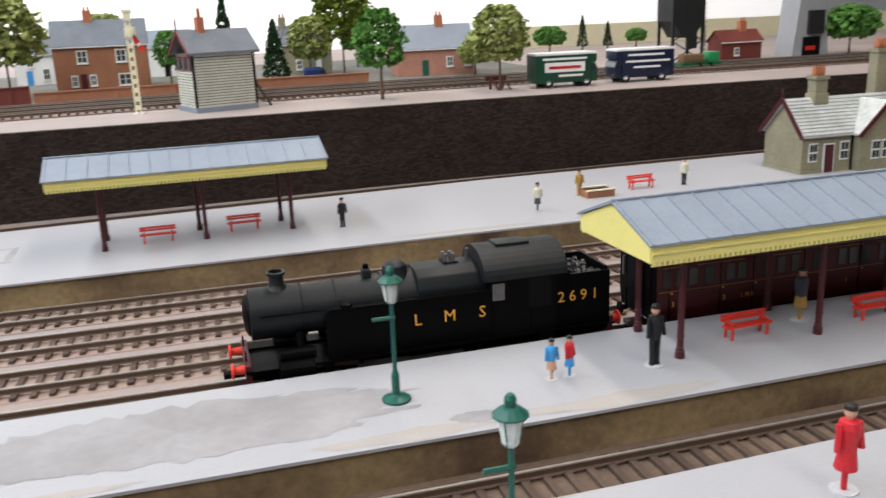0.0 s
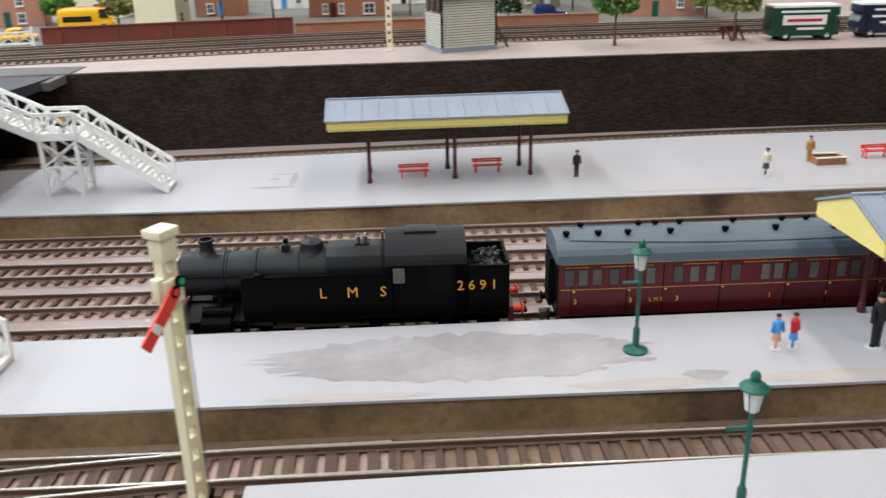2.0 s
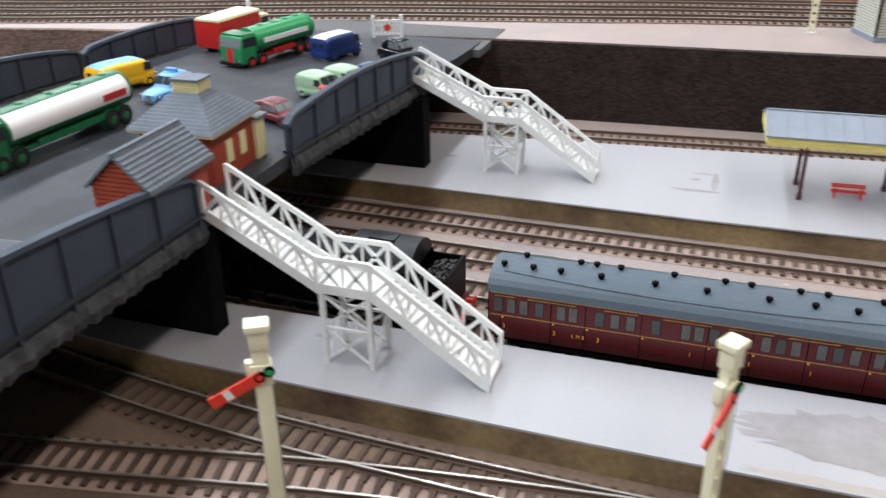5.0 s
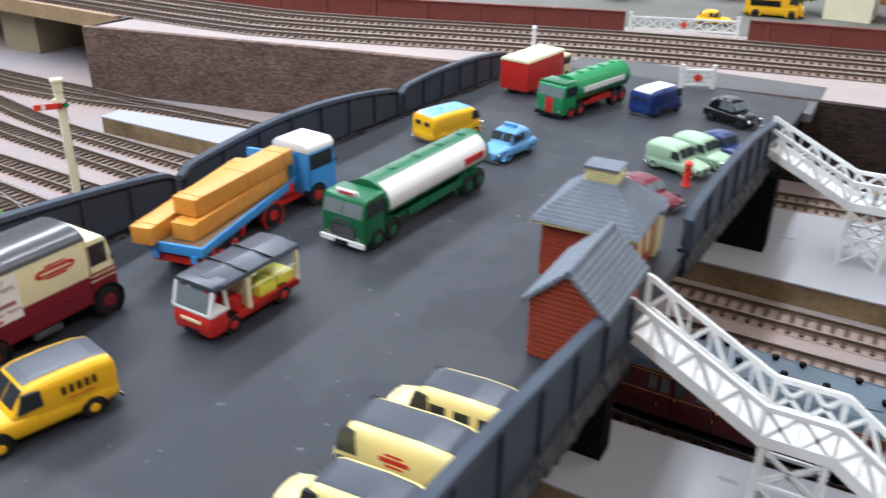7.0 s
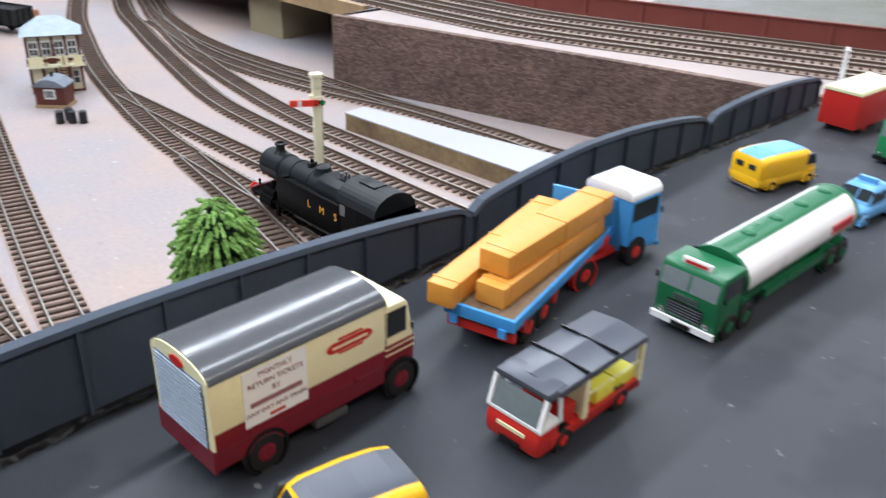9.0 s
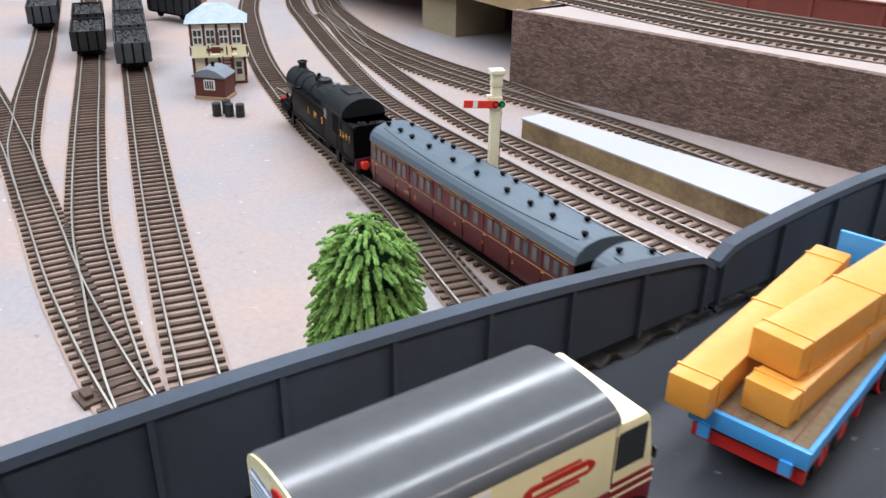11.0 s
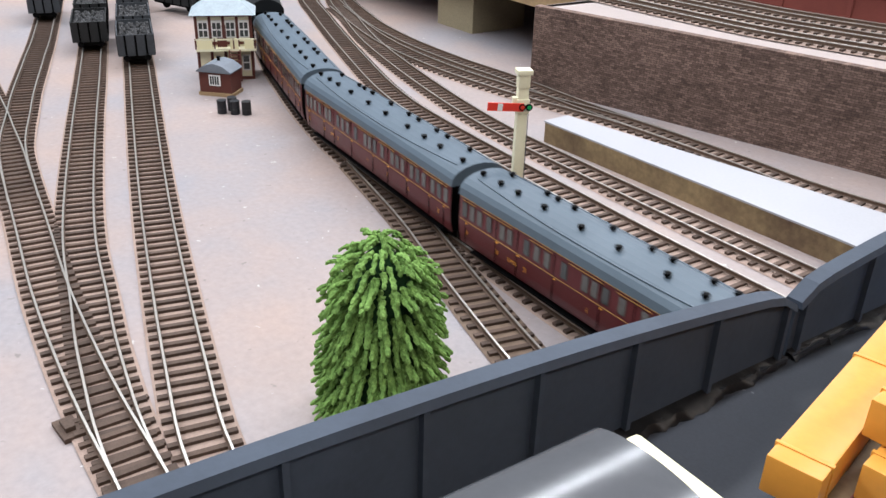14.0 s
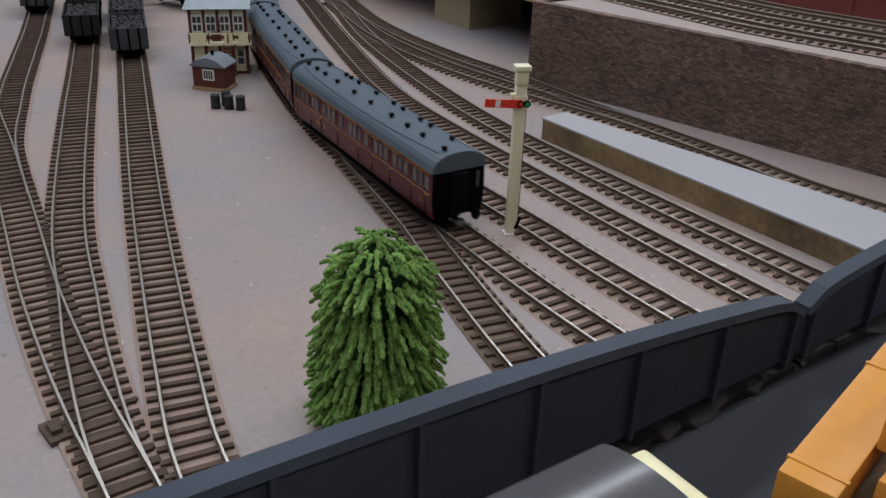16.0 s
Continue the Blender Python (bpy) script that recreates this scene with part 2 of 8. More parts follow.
def lathe(profile, n=16, axis="z", at=(0, 0, 0), bm=None):
    """Rings of (radius, height) in mm turned about an axis through at."""
    bm = bm or bmesh.new()
    place = {"z": lambda r, s, h: (r, s, h), "x": lambda r, s, h: (h, r, s), "y": lambda r, s, h: (r, h, s)}[axis]
    rings = []
    for r, h in profile:
        r = max(r, 0.001)
        rings.append([bm.verts.new([(c + o) * MM for c, o in zip(place(r * math.cos(2 * math.pi * i / n), r * math.sin(2 * math.pi * i / n), h), at)]) for i in range(n)])
    faces = [bm.faces.new(rings[0]), bm.faces.new(rings[-1])]
    for a, b in zip(rings, rings[1:]):
        for i in range(n):
            faces.append(bm.faces.new((a[i], a[(i + 1) % n], b[(i + 1) % n], b[i])))
    bmesh.ops.recalc_face_normals(bm, faces=faces)
    return bm


def rod(p, q, r, n=6, bm=None):
    """A round bar between two points in mm."""
    bm = bm or bmesh.new()
    p, q = Vector(p) * MM, Vector(q) * MM
    turn = (q - p).to_track_quat("Z", "Y").to_matrix()
    ends = []
    for c in (p, q):
        ends.append([bm.verts.new(c + turn @ Vector((r * MM * math.cos(2 * math.pi * i / n), r * MM * math.sin(2 * math.pi * i / n), 0))) for i in range(n)])
    bm.faces.new(ends[0][::-1])
    bm.faces.new(ends[1])
    for i in range(n):
        bm.faces.new((ends[0][i], ends[0][(i + 1) % n], ends[1][(i + 1) % n], ends[1][i]))
    return bm


def bar(p, q, w, h, bm=None):
    """A square bar between two points in mm, w across, h upright."""
    bm = bm or bmesh.new()
    p, q = Vector(p) * MM, Vector(q) * MM
    d = (q - p).normalized()
    side = d.cross(Vector((0, 0, 1)))
    if side.length < 1e-3:
        side = Vector((1, 0, 0))
    side.normalize()
    up = side.cross(d)
    v = []
    for c in (p, q):
        for a, b in ((-1, -1), (1, -1), (1, 1), (-1, 1)):
            v.append(bm.verts.new(c + side * a * w * MM / 2 + up * b * h * MM / 2))
    for f in ((0, 3, 2, 1), (4, 5, 6, 7), (0, 1, 5, 4), (1, 2, 6, 5), (2, 3, 7, 6), (3, 0, 4, 7)):
        bm.faces.new([v[i] for i in f])
    return bm


def smooth_line(points, step=0.01):
    """Evenly spaced points on a Catmull-Rom curve through plan points."""
    P = [np.array(p, float) for p in points]
    P = [2 * P[0] - P[1]] + P + [2 * P[-1] - P[-2]]
    out = []
    for a, b, c, d in zip(P, P[1:], P[2:], P[3:]):
        n = max(4, int(np.linalg.norm(c - b) / 0.004))
        for i in range(n):
            t = i / n
            out.append(0.5 * (2 * b + (c - a) * t + (2 * a - 5 * b + 4 * c - d) * t * t + (3 * b - a - 3 * c + d) * t ** 3))
    out.append(P[-2])
    s = np.concatenate([[0], np.cumsum([np.linalg.norm(q - p) for p, q in zip(out, out[1:])])])
    A = np.array(out)
    k = max(2, int(round(s[-1] / step)))
    at = np.linspace(0, s[-1], k + 1)
    return np.stack([np.interp(at, s, A[:, 0]), np.interp(at, s, A[:, 1])], 1)


def gauge_at(x):
    """The lines are a little wider apart through the station."""
    return float(np.interp(x, [-0.7, -0.3], [1.0, 1.12]))


def strip(line, profile, z, bm=None, wide=None):
    """A closed profile of (sideways, up) in mm swept along a plan line at height z."""
    bm = bm or bmesh.new()
    d = np.gradient(line, axis=0)
    d /= np.linalg.norm(d, axis=1)[:, None]
    rings = []
    for (x, y), (dx, dy) in zip(line, d):
        k = wide(x) if wide else 1.0
        rings.append([bm.verts.new((x - dy * u * k * MM, y + dx * u * k * MM, z + w * MM)) for u, w in profile])
    n = len(profile)
    for a, b in zip(rings, rings[1:]):
        for i in range(n):
            bm.faces.new((a[i], b[i], b[(i + 1) % n], a[(i + 1) % n]))
    bm.faces.new(rings[0])
    bm.faces.new(rings[-1][::-1])
    bmesh.ops.recalc_face_normals(bm, faces=list(bm.faces))
    return bm


def text_on(body, size, material, parent, m, name="lettering", label="", depth=0.05, align="CENTER"):
    """Lettering in the built-in font as a thin mesh; m places it under its parent. size in mm of capital height."""
    cu = bpy.data.curves.new(name, "FONT")
    cu.body, cu.size, cu.align_x, cu.align_y, cu.extrude = body, size * MM * 1.4, align, "CENTER", depth * MM
    cu.resolution_u = 2
    tmp = bpy.data.objects.new(name, cu)
    me = bpy.data.meshes.new_from_object(tmp)
    bpy.data.objects.remove(tmp)
    me.materials.clear()
    me.materials.append(material)
    ob = new(name, me)
    ob.parent = parent
    ob.matrix_basis = m
    if label:
        ob["label"] = label
    return ob


def mm(x, y, z, rx=0, ry=0, rz=0):
    return pose(x * MM, y * MM, z * MM, rx, ry, rz)


# ---- the large structure ----
tagged(done("ground", slab([(-2.6, -0.35), (1.7, -0.35), (1.7, 2.05), (-2.6, 2.05)], -0.02, 0.0), GROUND), "lower baseboard painted pinkish brown and grey", "ground", kind="structure")
tagged(done("floor", slab([(-4.0, -2.5), (3.2, -2.5), (3.2, 3.2), (-4.0, 3.2)], -0.95, -0.9), HALLFLOOR), "dark carpet floor of the hall", "floor", kind="structure")
for nm, pts in (("wall_north", [(-4.0, 3.2), (3.2, 3.2), (3.2, 3.3), (-4.0, 3.3)]), ("wall_south", [(-4.0, -2.6), (3.2, -2.6), (3.2, -2.5), (-4.0, -2.5)]),
                ("wall_east", [(3.2, -2.6), (3.3, -2.6), (3.3, 3.3), (3.2, 3.3)]), ("wall_west", [(-4.1, -2.6), (-4.0, -2.6), (-4.0, 3.3), (-4.1, 3.3)])):
    tagged(done(nm, slab(pts, -0.95, 1.62), WALLWHITE if nm == "wall_north" else WALLGREY), "plain pale hall wall", "wall", kind="structure")
tagged(done("ceiling", slab([(-4.1, -2.6), (3.3, -2.6), (3.3, 3.3), (-4.1, 3.3)], 1.62, 1.7), WALLGREY), "pale grey hall ceiling", "ceiling", kind="structure")

# added board; its emission replaces strong light on the white background
tagged(done("backdrop", slab([(-2.6, 2.06), (1.7, 2.06), (1.7, 2.08), (-2.6, 2.08)], 0.0, 0.75), glow_mat("glowing_white_board", (0.93, 0.95, 0.96), 0.55)), "plain white board added behind the layout, glowing like a brightly lit wall", "backdrop", kind="structure")

# platforms
def platform(name, pts, label):
    top = done(name, slab(pts, PLAT - 0.0012, PLAT), PLATFORM)
    tagged(top, label, "platform", kind="structure")
    c = np.mean(pts, axis=0)
    inner = [tuple(np.array(p) + (c - np.array(p)) / np.linalg.norm(c - np.array(p)) * 0.0015) for p in pts]
    part("platform_wall", slab(inner, 0.0, PLAT - 0.0012), PLATSIDE, top, "weathered brown and ochre platform face")
    return top


platform("platform_middle", [(-0.52, 0.212), (-0.36, 0.197), (-0.15, 0.194), (0.12, 0.194), (1.3, 0.212), (1.3, 0.272), (0.17, 0.262), (-0.225, 0.257), (-0.52, 0.25)], "long grey painted island platform with damp patches")
platform("platform_far", [(-0.93, 0.454), (-0.6968, 0.4544), (-0.45, 0.446), (-0.12, 0.441), (0.2, 0.446), (1.3, 0.462), (1.3, 0.628), (0.224, 0.607), (-0.15, 0.577), (-0.45, 0.55), (-0.6952, 0.5094), (-0.93, 0.478)], "pale grey painted far platform")
platform("platform_near", [(-0.088, 0.0), (1.3, 0.0), (1.3, 0.165), (0.196, 0.151), (-0.087, 0.143)], "pale grey platform edge beside the near track")

# retaining wall and upper level
WALL = [(-1.046, 0.543), (-0.89, 0.575), (-0.666, 0.619), (-0.35, 0.667), (0.0, 0.688), (0.25, 0.700), (0.6, 0.702), (1.3, 0.690)]
upper = [(x, y + 0.004) for x, y in WALL] + [(1.7, 0.69), (1.7, 2.04), (-2.5, 2.04), (-2.5, 0.60), (-1.7, 0.605), (-1.35, 0.615), (-1.046, 0.605)]
tagged(done("upper_ground", slab(upper, UPPER - 0.012, UPPER), UPGROUND), "raised upper baseboard of pinkish grey ballast colour", "ground", kind="structure")
wall_line = smooth_line(WALL, 0.02)
cut = [p for p in wall_line if p[0] > -0.57]
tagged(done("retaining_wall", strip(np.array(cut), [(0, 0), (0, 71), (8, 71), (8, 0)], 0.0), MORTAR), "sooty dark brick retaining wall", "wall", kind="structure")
tagged(done("retaining_wall_west", strip(np.array([p for p in wall_line if p[0] <= -0.57] + cut[:1]), [(0, 0), (0, 71), (8, 71), (8, 0)], 0.0), GREYBRICK), "weathered brick retaining wall beyond the bridge, its grey brown lightened for stronger light", "wall", kind="structure")
tagged(done("retaining_wall_end", slab([(-1.046, 0.547), (-1.040, 0.547), (-1.034, 0.61), (-1.044, 0.61)], 0.0, UPPER), BRICKDARK), "sooty dark brick wall end", "wall", kind="structure")

# brown washed board under the near tracks
TRACKWASH = mat("brown_track_wash", (0.17, 0.118, 0.085), 0.75, grain=0.15, scale=320, coarse=14, stain=0.9, bump=0.2, dark=(0.085, 0.055, 0.04))
tagged(done("ground_wash", slab([(-0.57, -0.3), (1.35, -0.3), (1.35, 0.215), (0.2, 0.2), (-0.2, 0.197), (-0.57, 0.215)], 0.00005, 0.00018), TRACKWASH), "brown stained board under the near tracks", "ground", kind="structure")

# bridge deck
LEFT = [(-0.598, -0.12), (-0.5935, 0.0), (-0.589, 0.10), (-0.585, 0.218), (-0.582, 0.32), (-0.579, 0.425), (-0.578, 0.545), (-0.577, 0.62)]
RIGHT = [(-0.355, -0.12), (-0.350, 0.0), (-0.3455, 0.12), (-0.342, 0.21), (-0.3425, 0.30), (-0.339, 0.40), (-0.336, 0.50), (-0.334, 0.60)]


DECK_Y = [-0.2, 0.2, 0.3, 0.4, 0.5, 0.6, 0.68, 0.8]
DECK_Z = [0.089, 0.089, 0.088, 0.084, 0.0785, 0.0735, 0.0708, 0.0706]


def deck_z(y):
    return float(np.interp(y, DECK_Y, DECK_Z))


def deck_mesh():
    bm = bmesh.new()
    ys = [-0.12, 0.0, 0.1, 0.2, 0.25, 0.3, 0.35, 0.4, 0.45, 0.5, 0.55, 0.60, 0.64, 0.665]
    zs = [deck_z(y) for y in ys]
    L = np.array(LEFT)
    R = np.array(RIGHT)
    rows = []
    for y, z in zip(ys, zs):
        xl, xr = np.interp(y, L[:, 1], L[:, 0]), np.interp(y, R[:, 1], R[:, 0])
        rows.append([bm.verts.new(p) for p in ((xl, y, z), (xr, y, z), (xr, y, z - 0.008), (xl, y, z - 0.008))])
    for a, b in zip(rows, rows[1:]):
        for i in range(4):
            bm.faces.new((a[i], a[(i + 1) % 4], b[(i + 1) % 4], b[i]))
    bm.faces.new(rows[0])
    bm.faces.new(rows[-1])
    bmesh.ops.recalc_face_normals(bm, faces=list(bm.faces))
    return bm


tagged(done("road", deck_mesh(), ASPHALT), "dark grey asphalt road over the bridge", "road", kind="structure")
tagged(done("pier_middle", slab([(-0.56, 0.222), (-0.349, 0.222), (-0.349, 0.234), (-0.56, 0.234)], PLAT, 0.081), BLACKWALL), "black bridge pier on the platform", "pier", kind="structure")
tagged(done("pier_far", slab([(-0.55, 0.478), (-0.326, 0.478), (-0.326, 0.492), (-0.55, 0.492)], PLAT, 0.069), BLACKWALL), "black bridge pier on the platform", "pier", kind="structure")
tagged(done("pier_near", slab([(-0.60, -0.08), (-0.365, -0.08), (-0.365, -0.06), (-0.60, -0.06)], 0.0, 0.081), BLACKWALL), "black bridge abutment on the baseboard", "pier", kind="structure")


def parapet(a, b, line, label, outward, crown):
    """A plate-girder parapet with ribs between two plan distances; its top edge is a long bow, crown metres over the road in the middle."""
    def top_at(y):
        e, u = min(y - a, b - y), (2 * y - a - b) / (b - a)
        return 0.0185 + (crown - 0.0185) * (1 - u * u) - 0.0035 * max(0, 1 - e / 0.010) ** 2

    A = np.array(line)
    ys = np.arange(a, b + 1e-6, (b - a) / max(4, int((b - a) / 0.006)))
    thing = empty("parapet", np.interp(a, A[:, 1], A[:, 0]), a, deck_z(a))
    base = deck_z(a)
    ox, oy = thing.location.x, thing.location.y
    bm = bmesh.new()
    cap = bmesh.new()
    rows, crow = [], []
    for y in ys:
        x = np.interp(y, A[:, 1], A[:, 0])
        top = top_at(y)
        g = deck_z(y) - base
        rows.append([bm.verts.new((x - ox + dx, y - oy, dz + g)) for dx, dz in ((-0.001, -0.012), (0.001, -0.012), (0.001, top), (-0.001, top))])
        crow.append([cap.verts.new((x - ox + dx, y - oy, dz + g)) for dx, dz in ((-0.0028, top + 0.0002), (0.0028, top + 0.0002), (0.0022, top + 0.0022), (-0.0022, top + 0.0022))])
    for m, r in ((bm, rows), (cap, crow)):
        for p, q in zip(r, r[1:]):
            for i in range(4):
                m.faces.new((p[i], p[(i + 1) % 4], q[(i + 1) % 4], q[i]))
        m.faces.new(r[0])
        m.faces.new(r[-1])
        bmesh.ops.recalc_face_normals(m, faces=list(m.faces))
    part("plate", bm, IRON, thing)
    part("coping", cap, IRON, thing)
    n = max(2, int((b - a) / 0.026))
    for i in range(n + 1):
        y = a + 0.003 + (b - a - 0.006) * i / n
        x = np.interp(y, A[:, 1], A[:, 0])
        top = top_at(y) / MM
        cx, cy = (x - ox) / MM, (y - oy) / MM
        part("rib", box(cx - 2.6, cx + 2.6, cy - 0.7, cy + 0.7, -10 + (deck_z(y) - base) / MM, top + (deck_z(y) - base) / MM), IRON, thing)
    fl = bmesh.new()
    fr = []
    for y in ys:
        x, g = np.interp(y, A[:, 1], A[:, 0]), deck_z(y) - base
        fr.append([fl.verts.new((x - ox + dx, y - oy, dz + g)) for dx, dz in ((-0.0032, 0.0003), (0.0032, 0.0003), (0.0032, 0.0016), (-0.0032, 0.0016))])
    for p, q in zip(fr, fr[1:]):
        for i in range(4):
            fl.faces.new((p[i], p[(i + 1) % 4], q[(i + 1) % 4], q[i]))
    bmesh.ops.recalc_face_normals(fl, faces=list(fl.faces))
    part("bottom_flange", fl, IRONDARK, thing)
    rng = random.Random(int(a * 1000) + 3)
    seam, sr = bmesh.new(), []
    inner = 1 if line is LEFT else -1
    wide = 0.004
    for y in np.arange(a, b, 0.0018):
        x, g = np.interp(y, A[:, 1], A[:, 0]), deck_z(y) - base
        wide = min(0.0062, max(0.0034, wide + rng.uniform(-0.0009, 0.0009)))
        sr.append([seam.verts.new((x - ox + inner * dx, y - oy, dz + g)) for dx, dz in ((0.001, -0.001), (0.001, 0.0022), (wide * 0.75, 0.0012 + rng.uniform(0, 0.0008)), (wide, 0.0001), (wide, -0.001))])
    for p, q in zip(sr, sr[1:]):
        for i in range(5):
            seam.faces.new((p[i], p[(i + 1) % 5], q[(i + 1) % 5], q[i]))
    bmesh.ops.recalc_face_normals(seam, faces=list(seam.faces))
    part("tar_seam", seam, TARBLACK, thing, "shiny black tar seam along the foot", smooth=True)
    # rough stone-like trim below the girder
    if outward:
        rng = random.Random(int(a * 1000) + 7)
        trim = bmesh.new()
        tr = []
        for y in np.arange(a, b, 0.0022):
            x, g = np.interp(y, A[:, 1], A[:, 0]), deck_z(y) - base
            low, out = -0.011 - rng.uniform(0.001, 0.0035), outward * (0.0022 + rng.uniform(0, 0.0022))
            tr.append([trim.verts.new((x - ox + dx, y - oy, dz + g)) for dx, dz in ((-outward * 0.002, low), (out * 0.7, low), (out + rng.uniform(0, 0.0008), (low - 0.004) / 2), (out * 0.5, -0.003), (-outward * 0.002, -0.003))])
        for p, q in zip(tr, tr[1:]):
            for i in range(5):
                trim.faces.new((p[i], p[(i + 1) % 5], q[(i + 1) % 5], q[i]))
        trim.faces.new(tr[0])
        trim.faces.new(tr[-1])
        bmesh.ops.recalc_face_normals(trim, faces=list(trim.faces))
        part("rubble_edge", trim, STONETRIM, thing, "rough dark stone edging under the girder")
    return tagged(thing, label, "parapet", "bridge parapets")


for a, b, line, side, crown in ((-0.12, 0.217, LEFT, 0, 0.0312), (0.219, 0.425, LEFT, 0, 0.0265), (0.427, 0.60, LEFT, 0, 0.0235), (-0.12, 0.213, RIGHT, 1, 0.031), (0.302, 0.505, RIGHT, 1, 0.0255)):
    parapet(a, b, line, "dark blue-grey plate girder bridge parapet with ribs", side, crown)

# ---- tracks ----
F_LINE = [(1.5, 0.300), (0.8, 0.291), (0.3, 0.286), (-0.2, 0.284), (-0.45, 0.289), (-0.7087, 0.2944), (-0.824, 0.303), (-0.968, 0.316), (-1.036, 0.328), (-1.115, 0.348), (-1.244, 0.387), (-1.388, 0.444), (-1.549, 0.518), (-1.857, 0.694), (-2.379, 1.033)]
TRACKS = [
    ("F", F_LINE, 0),
    ("G", [(1.5, 0.345), (0.3, 0.330), (0.0, 0.328), (-0.3, 0.330), (-0.7, 0.338), (-0.822, 0.345), (-0.957, 0.351), (-1.063, 0.357), (-1.149, 0.362)], 0),
    ("H", [(1.5, 0.392), (0.3, 0.376), (0.0, 0.373), (-0.3, 0.375), (-0.6974, 0.3855), (-0.839, 0.393), (-0.989, 0.405), (-1.083, 0.42), (-1.204, 0.457), (-1.378, 0.517), (-1.539, 0.581), (-1.846, 0.751), (-2.36, 1.096)], 0),
    ("I", [(1.5, 0.435), (0.3, 0.422), (0.0, 0.419), (-0.33, 0.421), (-0.6957, 0.4262), (-0.883, 0.433), (-0.983, 0.441), (-1.106, 0.465), (-1.247, 0.502), (-1.374, 0.549), (-1.48, 0.592), (-1.735, 0.725), (-2.35, 1.131)], 0),
    ("K", [(1.5, 0.655), (0.6, 0.672), (0.25, 0.664), (-0.16, 0.633), (-0.45, 0.603), (-0.718, 0.542), (-0.824, 0.538), (-0.928, 0.533), (-1.032, 0.514), (-1.135, 0.506), (-1.255, 0.517), (-1.422, 0.561)], 0),
    ("K2", [(-0.852, 0.538), (-0.954, 0.534), (-1.066, 0.536), (-1.139, 0.533), (-1.242, 0.538), (-1.358, 0.562), (-1.536, 0.629), (-1.835, 0.807), (-2.337, 1.175)], 0),
    ("E", [(1.5, 0.192), (0.3, 0.176), (0.0, 0.173), (-0.2, 0.172), (-0.35, 0.18), (-0.5, 0.205), (-0.6, 0.226), (-0.7137, 0.2501), (-0.807, 0.275), (-0.866, 0.292), (-0.96, 0.313)], 0),
    ("C", [(-0.04, 0.1735), (-0.12, 0.1705), (-0.25, 0.155), (-0.4, 0.127), (-0.55, 0.109), (-0.6521, 0.1047), (-0.729, 0.111), (-0.789, 0.125), (-0.874, 0.148), (-0.965, 0.174), (-1.084, 0.21), (-1.245, 0.26), (-1.455, 0.326), (-2.367, 0.622)], 0),
    ("B", [(-0.45, 0.115), (-0.6, 0.088), (-0.734, 0.087), (-0.814, 0.097), (-0.873, 0.109), (-0.935, 0.122), (-1.014, 0.144), (-1.144, 0.184), (-1.285, 0.229), (-1.516, 0.3), (-2.384, 0.56)], 0),
    ("D", [(-0.734, 0.087), (-0.785, 0.088), (-0.837, 0.091), (-0.894, 0.096), (-0.964, 0.105), (-1.044, 0.115), (-1.138, 0.126), (-1.363, 0.145), (-2.475, 0.226)], 0),
    ("A", [(-1.007, 0.11), (-1.105, 0.125), (-1.182, 0.146), (-1.241, 0.163), (-1.348, 0.197), (-1.523, 0.251), (-2.398, 0.508)], 0),
]
FENCE = [(-2.4, 0.755), (-1.6, 0.745), (-1.2, 0.735), (-0.98, 0.735), (-0.854, 0.752), (-0.55, 0.845), (-0.30, 0.898), (-0.16, 0.925), (0.10, 0.955), (0.5, 0.965), (1.6, 0.95)]
for k, off in enumerate((0.036, 0.082, 0.128)):
    TRACKS.append(("U%d" % k, [(x + off * 0.25, y - off * 0.9) for x, y in FENCE[1:]], UPPER))
sleeper_mesh = bpy.data.meshes.new("sleeper")
bm = box(-13.2, 13.2, -1.3, 1.3, -0.4, 1.7)
bm.to_mesh(sleeper_mesh)
bm.free()
sleeper_mesh.materials.append(SLEEPER)


